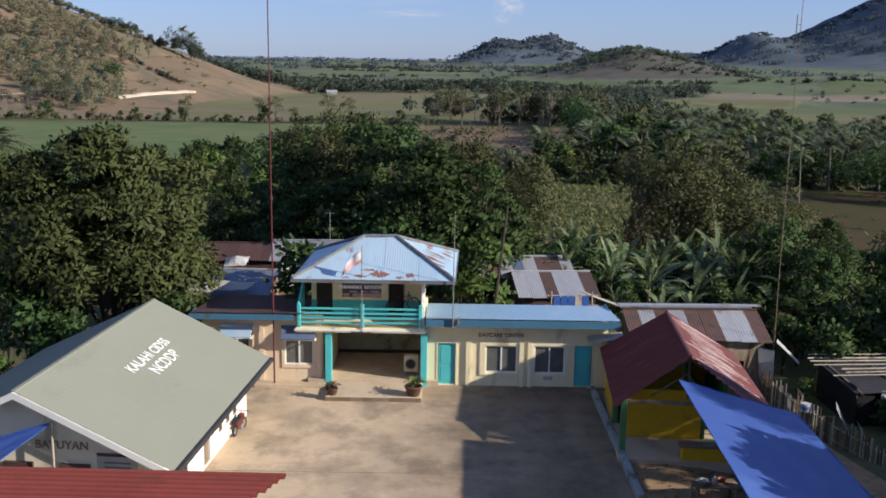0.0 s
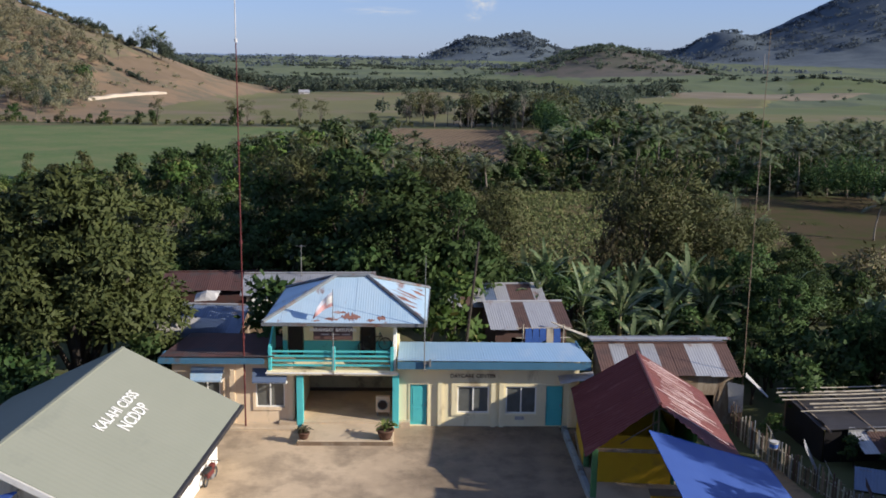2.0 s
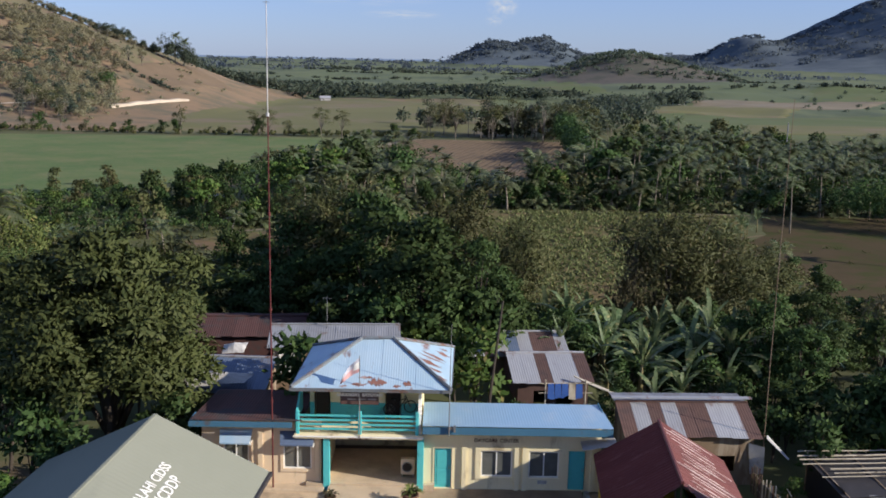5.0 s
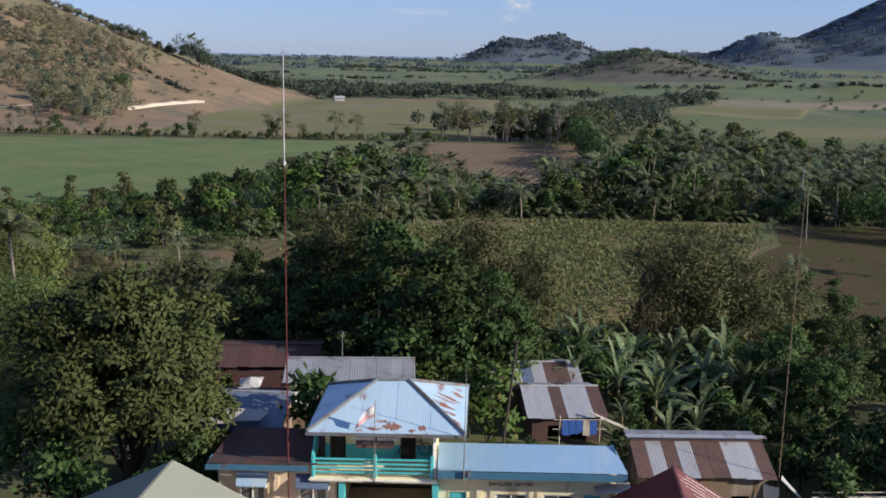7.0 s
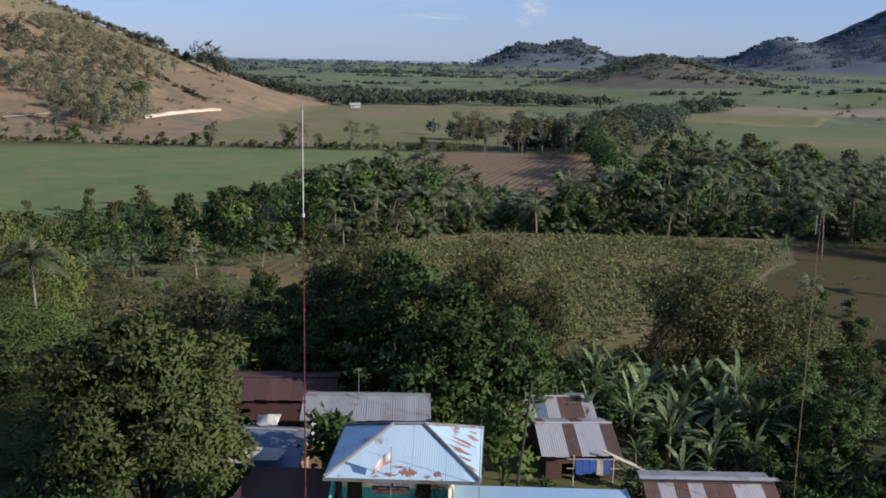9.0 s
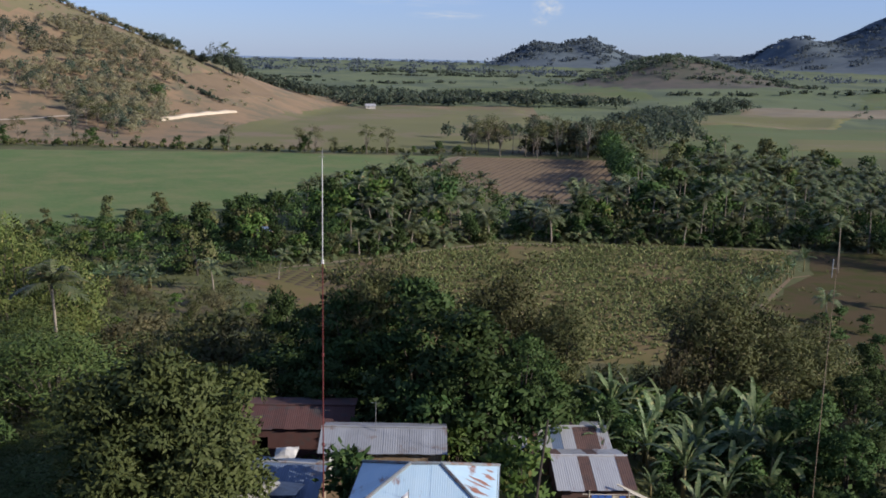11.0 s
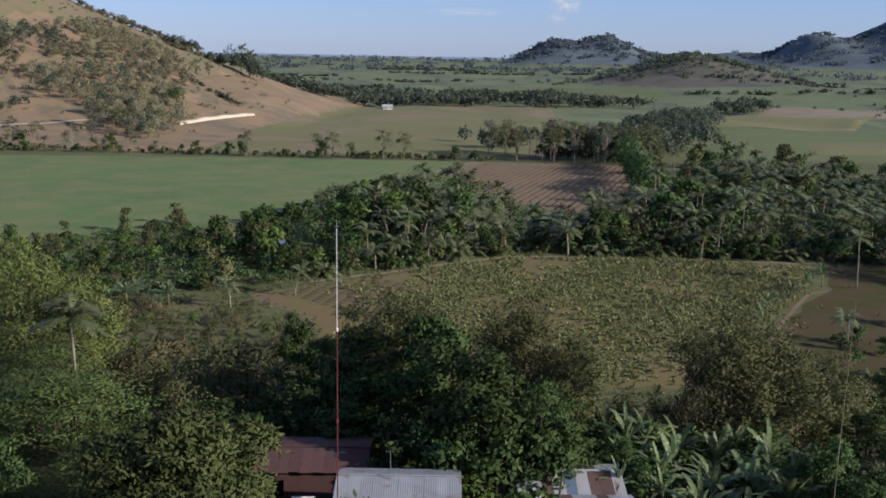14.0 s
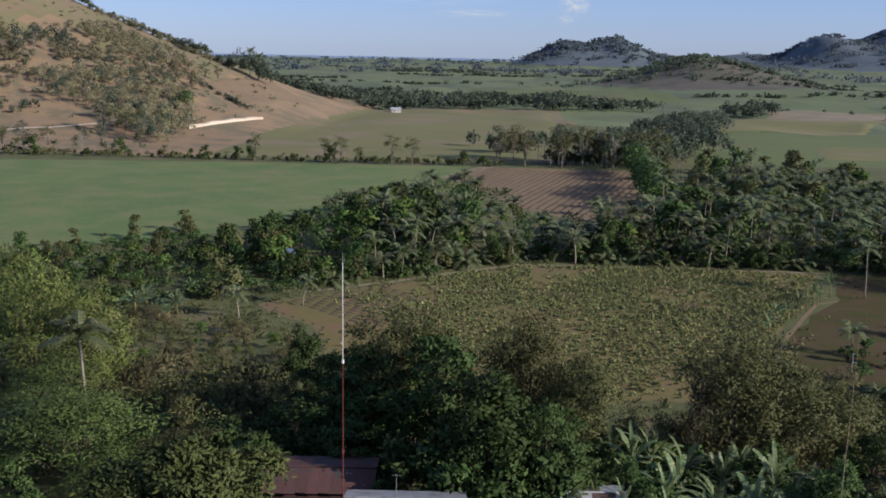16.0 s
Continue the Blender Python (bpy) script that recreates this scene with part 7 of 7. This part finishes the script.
# ---- far trees, joined ----
def far_trees(name, label, spots, m="far_leaf", leaf=1.6, per=70):
    """Many far trees in one mesh: each a crown of rough leaf clumps on the land, (x, y, height, width)."""
    PP, DD, UU, OO = [], [], [], []
    for x, y, h, w in spots:
        z, n = land_z(x, y), per
        lump = unit(7) * np.array([0.5, 0.5, 0.42])
        lump[:, 2] = np.abs(lump[:, 2]) * 1.3 - 0.25
        size = rng.uniform(0.3, 0.56, 7)
        k = rng.integers(0, 7, n)
        u = unit(n)
        u[:, 2] = np.where(u[:, 2] < -0.5, -u[:, 2], u[:, 2])
        q = lump[k] + u * size[k][:, None] * rng.uniform(0.75, 1.05, (n, 1))
        PP.append(np.array([x, y, z + h * 0.42]) + q * np.array([w / 2, w / 2, h * 0.5]))
        UU.append(u + 0.3 * unit(n)), DD.append(unit(n)), OO.append(u + q * 0.9)
    D = np.concatenate(DD)
    Q, F = leaf_quads(np.concatenate(PP), D, np.concatenate(UU), leaf, leaf * 0.7)
    ob = quad_mesh(name, Q, F, m, None, "", np.concatenate(OO))
    return tagged(ob, label, "woods", kind="stuff")


def strip(x0, y0, x1, y1, n, wide, h0, h1, fat=1.0):
    out = []
    for _ in range(n):
        s = R.random()
        h = R.uniform(h0, h1)
        out.append((x0 + (x1 - x0) * s + R.uniform(-wide, wide) * 0.5, y0 + (y1 - y0) * s + R.uniform(-wide, wide), h, h * fat * R.uniform(0.6, 1.0)))
    return out


far_trees("woods", "dense grove of dark broadleaf trees among the palms", [b for i, b in enumerate(back) if i % 10 < 6], "dark_leaf", 0.6, 190)
far_trees("woods", "low dark shrubs filling the grove", [(x, y, R.uniform(2.0, 5.5) * (1.0 if x > -66 else 0.6), R.uniform(3, 6)) for x, y in scatter(LEFT, 190, 2.4)], "dark_leaf", 0.5, 130)
# last two strips: tall trees out of view, added to shade the grass
far_trees("woods", "low shrubs along the foot of the groves, with unseen tall trees for shade", strip(-36, 175, -8, 194, 26, 3, 1.4, 3.2, 1.3) + strip(-8, 196, 6, 205, 12, 2, 1.4, 3.2, 1.3) + strip(6, 204.5, 66, 205, 52, 2.5, 1.4, 3.6, 1.2) + strip(66, 204, 110, 200, 40, 4, 4, 9, 1.0) + strip(80, 196, 104, 180, 30, 5, 9, 14, 0.8) + strip(79, 188, 100, 173, 44, 3, 10, 15, 0.8), "dark_leaf", 0.45, 110)
far_trees("woods", "tall dark trees along the side of the ploughed field", strip(42, 276, 48, 374, 72, 4, 11, 18, 0.65), "dark_leaf", 0.7, 170)
far_trees("woods", "bright green broadleaf trees among the palms", [b for i, b in enumerate(back) if i % 10 == 6], "bright_leaf", 0.6, 200)
far_trees("woods", "olive green trees among the palms", [b for i, b in enumerate(back) if i % 10 > 6], "olive_leaf", 0.55, 210)
far_trees("woods", "hedge of low scrub behind the cane field", strip(-250, 378, 0, 380, 190, 4, 1.2, 3.6), "olive_leaf", 0.7, 50)
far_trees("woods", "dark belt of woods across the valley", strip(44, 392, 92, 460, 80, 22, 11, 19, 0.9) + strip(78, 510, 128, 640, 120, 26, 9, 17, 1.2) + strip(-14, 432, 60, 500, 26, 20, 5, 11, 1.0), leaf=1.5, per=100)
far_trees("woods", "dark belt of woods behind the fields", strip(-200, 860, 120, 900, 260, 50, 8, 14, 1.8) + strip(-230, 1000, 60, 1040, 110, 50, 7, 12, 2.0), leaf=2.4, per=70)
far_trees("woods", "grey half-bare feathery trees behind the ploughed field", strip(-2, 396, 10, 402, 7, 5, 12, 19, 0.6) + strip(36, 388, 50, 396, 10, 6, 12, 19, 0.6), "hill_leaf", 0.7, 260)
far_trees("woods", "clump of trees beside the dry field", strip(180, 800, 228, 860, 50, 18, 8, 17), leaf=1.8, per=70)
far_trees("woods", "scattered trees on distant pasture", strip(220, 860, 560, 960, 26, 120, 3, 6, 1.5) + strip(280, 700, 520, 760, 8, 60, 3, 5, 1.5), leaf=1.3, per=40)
thicket = scatter([(-256, 520), (-242, 542), (-223, 575), (-196, 566), (-178, 544), (-152, 466), (-155, 428), (-178, 443), (-220, 493), (-238, 500)], 170, 3.6)
far_trees("woods", "hillside thicket of grey-green feathery trees", [(x, y, R.uniform(6, 12), R.uniform(7, 11)) for x, y in thicket[:120]], "hill_leaf", 0.8, 230)
far_trees("woods", "greener trees within the hillside thicket", [(x, y, R.uniform(6, 11), R.uniform(6, 10)) for x, y in thicket[120:]], "far_leaf", 0.8, 200)
far_trees("woods", "scattered feathery trees over the hillside", [(x, y, R.uniform(4, 9), R.uniform(5, 9)) for x, y in scatter([(-262, 560), (-240, 600), (-200, 610), (-176, 570), (-186, 552), (-222, 580), (-250, 545)], 60, 4.0) + scatter([(-300, 520), (-262, 500), (-252, 520), (-268, 550), (-300, 560)], 30, 4.5)], "hill_leaf", 1.0, 130)
far_trees("woods", "dark round tree on the hill", [(-173, 518, 15, 14), (-172, 517, 12, 12)], "dark_leaf", 0.8, 420)
far_trees("woods", "trees along the hill's ridge", strip(-340, 704, -290, 702, 18, 10, 5, 12, 1.3) + strip(-272, 700, -215, 698, 26, 12, 3, 8, 1.2) + strip(-232, 690, -214, 690, 14, 6, 8, 13, 0.9) + strip(-205, 690, -186, 684, 14, 10, 5, 9, 0.9) + strip(-186, 680, -166, 676, 44, 9, 13, 24, 0.6) + strip(-298, 545, -262, 575, 30, 16, 8, 13), "far_leaf", leaf=1.0, per=110)
far_trees("woods", "brush along the upper slope of the hill", [(x, y, R.uniform(4, 9), R.uniform(5, 10)) for x, y in scatter([(-270, 600), (-268, 650), (-236, 642), (-205, 636), (-192, 602), (-231, 590), (-252, 594)], 90, 3.4)], "hill_leaf", 0.9, 130)
far_trees("woods", "pale brush along the skyline of the hill", strip(-300, 700, -190, 684, 90, 7, 2.5, 6.5, 1.3), "hill_leaf", 0.9, 90)
far_trees("woods", "dry thicket of bushes on the hill slope", [(R.uniform(-330, -140), R.uniform(440, 650), R.uniform(2, 6), R.uniform(3, 7)) for _ in range(60)], "hill_leaf", 0.9, 60)
far_trees("woods", "low shrubs dotted over the hill slope", [(R.uniform(-340, -135), R.uniform(430, 690), R.uniform(0.8, 2.2), R.uniform(1.5, 4.5)) for _ in range(180)], "hill_leaf", 0.9, 26)
far_trees("woods", "dark hedge line down the hill slope", strip(-190, 592, -147, 556, 26, 3, 1.5, 3.5, 1.4) + strip(-252, 470, -232, 482, 12, 6, 4, 8), "far_leaf", 0.8, 80)
for x, y, s in ((-283, 540, 1.0), (-277, 545, 0.9), (-270, 552, 1.1), (-266, 560, 0.8), (-288, 548, 1.05), (-262, 575, 0.7), (-240, 498, 0.7), (-229, 492, 0.75), (-222, 494, 0.6), (-190, 452, 0.85), (-183, 448, 0.9), (-176, 444, 0.75), (-168, 438, 0.9), (-163, 432, 0.8), (-160, 452, 0.7), (-208, 566, 0.8), (-198, 560, 0.7), (-216, 600, 0.7), (-186, 600, 0.7), (-180, 606, 0.75), (-206, 388, 0.7), (-196, 386, 0.8), (-187, 388, 0.75), (-172, 386, 0.7), (-166, 392, 0.85), (-149, 390, 0.7)):
    put(SLIM[R.choice((0, 1, 1))], x, y, s)
for x, y, s in ((-178, 676, 1.6), (-172, 676, 1.5)):
    put(PALM[2], x, y, s)
for x, y in ((-165, 390), (-157, 391), (-148, 392), (-139, 390), (-176, 391), (-186, 391)):
    put(PALM[0], x, y, R.uniform(0.6, 0.85))
V = [(x + d, y - d * 0.6, land_z(x + d, y - d * 0.6) + 0.4) for x, y in ((-276, 632), (-266, 648), (-252, 662), (-238, 674), (-224, 682), (-210, 690)) for d in (-1.0, 1.0)]
tagged(link("dirt_track", V, [(2 * k, 2 * k + 1, 2 * k + 3, 2 * k + 2) for k in range(5)], "tan", kind="structure"), "pale dirt track up the hill's ridge", "track")
lines = []
for k in range(18):
    y = 1080 + 1700 * (k / 18) ** 1.2
    x = R.uniform(-900, 300)
    lines += strip(x, y, x + R.uniform(200, 600), y + R.uniform(-20, 20), 70, 5, 2.5, 5.0, 4.0)
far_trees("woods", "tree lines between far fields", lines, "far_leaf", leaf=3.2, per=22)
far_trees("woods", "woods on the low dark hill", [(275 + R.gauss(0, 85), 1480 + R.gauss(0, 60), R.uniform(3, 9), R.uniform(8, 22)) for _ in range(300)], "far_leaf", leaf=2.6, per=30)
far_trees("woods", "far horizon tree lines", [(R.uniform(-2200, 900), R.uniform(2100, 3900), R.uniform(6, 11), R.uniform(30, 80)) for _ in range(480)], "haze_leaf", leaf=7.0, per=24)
crest = [(R.uniform(60, 620), R.uniform(3190, 3240), R.uniform(4, 10), R.uniform(14, 26)) for _ in range(170)] + [(R.uniform(860, 2000), R.uniform(3520, 3620), R.uniform(5, 13), R.uniform(14, 30)) for _ in range(330)]
slopes = [(R.uniform(40, 620), R.uniform(2960, 3200), R.uniform(7, 12), R.uniform(40, 80)) for _ in range(150)] + [(R.uniform(860, 2000), R.uniform(3000, 3520), R.uniform(7, 13), R.uniform(40, 90)) for _ in range(220)]
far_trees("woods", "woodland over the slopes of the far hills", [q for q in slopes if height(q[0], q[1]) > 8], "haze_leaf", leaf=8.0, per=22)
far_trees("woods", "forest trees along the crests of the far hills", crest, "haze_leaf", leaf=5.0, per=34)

# earth bank and small far buildings
bank = thing("earth_bank", pose(0, 0, 0), "pale cut earth bank along the hill's foot", "bank")
V, F = [], []
for k in range(15):
    x, y = -156 + 1.5 * k, 474 + 4.7 * k
    z, h = land_z(x, y), 1.3 + 0.25 * math.sin(k * 1.7)
    V += [(x, y, z - 0.6), (x - 0.2, y + 0.1, z + h), (x - 2.2, y + 1.2, z + h + 0.2), (x - 2.2, y + 1.2, z - 0.6)]
    if k:
        F += [(4 * k - 4 + j, 4 * k + j, 4 * k + (j + 1) % 4, 4 * k - 4 + (j + 1) % 4) for j in range(4)]
F += [(0, 1, 2, 3), (59, 58, 57, 56)]
link("face", V, F, "white_wall", bank)
for x, y, s in ((-88.5, 786, 0.95), (209, 838, 0.8), (127, 628, 0.5)):
    z = land_z(x, y)
    hs = thing("farmhouse", pose(x, y, z, 0, 0, R.uniform(-20, 20)), "small white farmhouse far out in the fields", "house", "far houses")
    link("wall", *box(-4 * s, -3 * s, -0.5, 4 * s, 3 * s, 2.8 * s), "old_tarp", hs)
    link("roof", [(-4.6 * s, -3.6 * s, 2.7 * s), (4.6 * s, -3.6 * s, 2.7 * s), (4.6 * s, 3.6 * s, 2.7 * s), (-4.6 * s, 3.6 * s, 2.7 * s), (-4.6 * s, 0, 4.6 * s), (4.6 * s, 0, 4.6 * s)], [(0, 1, 5, 4), (2, 3, 4, 5), (0, 4, 3), (1, 2, 5), (3, 2, 1, 0)], "zinc", hs)
    link("window", *box(-2 * s, -3.06 * s, 0.9 * s, -0.8 * s, -3.0 * s, 2 * s), "glass", hs)

# rows of crop plants, sparse where the soil was turned last
spots = []
for row in range(62):
    for k in range(250):
        x = -44 + k * 0.45 + R.uniform(-0.15, 0.15)
        y = 108 + row * 1.55 - 0.12 * (x + 44) + R.uniform(-0.16, 0.16) + 6
        thick = 0.98 - 0.95 * float(ss(-6, -24, x + 0.12 * (y - 160))) - 0.35 * float(ss(146, 122, y)) + 1.0 * noise.noise((x * 0.06, y * 0.06, 1)) + 0.5 * noise.noise((x * 0.2, y * 0.2, 7))
        if R.random() < thick and inside(x, y, CROP):
            spots.append((x, y))
P = np.repeat(np.array([(x, y, -9.85) for x, y in spots]), 5, axis=0) + rng.normal(size=(len(spots) * 5, 3)) * np.array([0.1, 0.1, 0.02])
D = unit(len(P)) * np.array([1, 1, 0.3]) + np.array([0, 0, 0.75])
Q, F = leaf_quads(P, D, unit(len(P)), 0.74, 0.23)
tagged(quad_mesh("crop_plants", Q, F, "crop_leaf", None), "rows of low green crop plants", "crops", kind="stuff")
# plough furrows, in a darker soil tone than the field between them
for k in range(38):
    V = []
    for i in range(30):
        x, y = -40 + k * 2.5 + 0.28 * i * 4 + R.uniform(-0.15, 0.15), 258 + i * 4
        if inside(x - 0.9, y, PLOUGH) and inside(x + 0.9, y, PLOUGH):
            V += [(x - 0.85, y, -9.981), (x, y, -9.76 + R.uniform(-0.06, 0.06)), (x + 0.85, y, -9.981)]
    n = len(V) // 3
    if n > 2:
        link("furrow", V, [(3 * i + j, 3 * i + 1 + j, 3 * i + 4 + j, 3 * i + 3 + j) for i in range(n - 1) for j in (0, 1)], "plough_dark", plough_field)
# earthed-up planting rows
for row in range(62):
    y0, V, F = 108 + row * 1.55, [], []
    for k in range(57):
        x = -44 + k * 2.0
        a = y0 + 6 - 0.12 * (x + 44)
        if inside(x, a - 0.5, CROP) and inside(x, a + 0.5, CROP):
            V += [(x, a - 0.45, -9.984), (x, a + R.uniform(-0.08, 0.08), -9.62), (x, a + 0.45, -9.984)]
    n = len(V) // 3
    if n > 2:
        link("planting_row", V, [(3 * i + j, 3 * i + 3 + j, 3 * i + 4 + j, 3 * i + 1 + j) for i in range(n - 1) for j in (0, 1)], "crop", crop_field)

# fresh furrows in the corner without plants
for k in range(15):
    x0, y0, V, F = -38 + k * 0.9, 164 + k * 1.0, [], []
    for i in range(13):
        x, y = x0 + i * 1.5, y0 - i * 1.35
        if inside(x, y, CROP) and inside(x, y + 0.6, CROP):
            V += [(x - 0.3, y - 0.4, -9.98), (x, y + R.uniform(-0.06, 0.06), -9.64), (x + 0.3, y + 0.4, -9.98)]
    n = len(V) // 3
    if n > 2:
        link("furrow", V, [(3 * i + j, 3 * i + 3 + j, 3 * i + 4 + j, 3 * i + 1 + j) for i in range(n - 1) for j in (0, 1)], "plough", crop_field)

# rough grass and scrub over the open ground
spots = []
for _ in range(15000):
    x, y = R.uniform(-110, 120), R.uniform(62, 205)
    if abs(x) < y * 0.62 and not inside(x, y, CROP) and noise.noise((x * 0.06, y * 0.06, 4)) > -0.3 and (x < 44 or R.random() < 0.06):
        spots.append((x, y, float(height(x, y))))
P = np.repeat(np.array(spots), 4, axis=0) + rng.normal(size=(len(spots) * 4, 3)) * np.array([0.3, 0.3, 0.03])
D = unit(len(P)) * np.array([1, 1, 0.3]) + np.array([0, 0, 0.7])
Q, F = leaf_quads(P, D, unit(len(P)), 0.8, 0.2)
tagged(quad_mesh("scrub", Q, F, "olive_leaf", None), "rough dry grass and scrub on open ground", "scrub", kind="stuff")

n = 900
P = np.column_stack([rng.uniform(7.7, 16.5, n), rng.uniform(30, 45, n), np.zeros(n)])
P[:, 2] = np.asarray(height(P[:, 0], P[:, 1])) + 0.11
D = unit(n) * np.array([1, 1, 0.15])
Q, F = leaf_quads(P, D, np.tile([0.0, 0.0, 1.0], (n, 1)) + 0.3 * unit(n), 0.2, 0.1)
tagged(quad_mesh("leaf_litter", Q, F, "dry_leaf", None), "dry fallen leaves and scraps on the dirt", "litter", kind="stuff")

# a small white cloud and thin high streaks
def cloud(name, label, x, z, w, h, dense):
    m = bpy.data.materials.new(name)
    m.use_nodes = True
    N, L = m.node_tree.nodes, m.node_tree.links.new
    N.remove(N["Principled BSDF"])
    co, g, nz = N.new("ShaderNodeTexCoord"), N.new("ShaderNodeTexGradient"), N.new("ShaderNodeTexNoise")
    g.gradient_type = "SPHERICAL"
    nz.inputs["Scale"].default_value, nz.inputs["Detail"].default_value = 2.4, 7
    mp = N.new("ShaderNodeMapping")
    mp.inputs["Scale"].default_value = (2 / w, 2 / h, 2 / h)
    L(co.outputs["Object"], mp.inputs["Vector"]), L(mp.outputs["Vector"], g.inputs["Vector"]), L(mp.outputs["Vector"], nz.inputs["Vector"])
    mul = N.new("ShaderNodeMath")
    mul.operation = "MULTIPLY"
    L(g.outputs["Fac"], mul.inputs[0])
    mr = N.new("ShaderNodeMapRange")
    mr.inputs["From Min"].default_value, mr.inputs["From Max"].default_value, mr.inputs["To Max"].default_value = 0.36, 0.75, dense
    L(nz.outputs["Fac"], mr.inputs["Value"]), L(mr.outputs["Result"], mul.inputs[1])
    em, tr, mx = N.new("ShaderNodeEmission"), N.new("ShaderNodeBsdfTransparent"), N.new("ShaderNodeMixShader")
    em.inputs["Color"].default_value, em.inputs["Strength"].default_value = (0.92, 0.95, 1.0, 1), 0.5
    mul.use_clamp = True
    L(mul.outputs[0], mx.inputs["Fac"]), L(tr.outputs["BSDF"], mx.inputs[1]), L(em.outputs["Emission"], mx.inputs[2])
    L(mx.outputs["Shader"], N["Material Output"].inputs["Surface"])
    M[name] = m
    ob = link(name, [(-w / 2, -h / 2, 0), (w / 2, -h / 2, 0), (w / 2, h / 2, 0), (-w / 2, h / 2, 0)], [(0, 1, 2, 3)], name, kind="structure")
    ob.matrix_basis = pose(x, 4700, z, 90)
    ob.visible_shadow = False
    return tagged(ob, label, "cloud")


cloud("cloud_puff", "small white puff of cloud", 310, 262, 170, 130, 1.3)
cloud("cloud_puff_low", "faint lower wisp of cloud", 270, 195, 100, 60, 0.8)
cloud("cloud_streak", "thin pale streak of cloud", -330, 300, 900, 110, 0.9)
cloud("cloud_streak_far", "thin pale streak of cloud", -160, 215, 420, 50, 0.8)
cloud("cloud_bank", "faint bank of pale cloud", -700, 400, 1500, 260, 1.3)
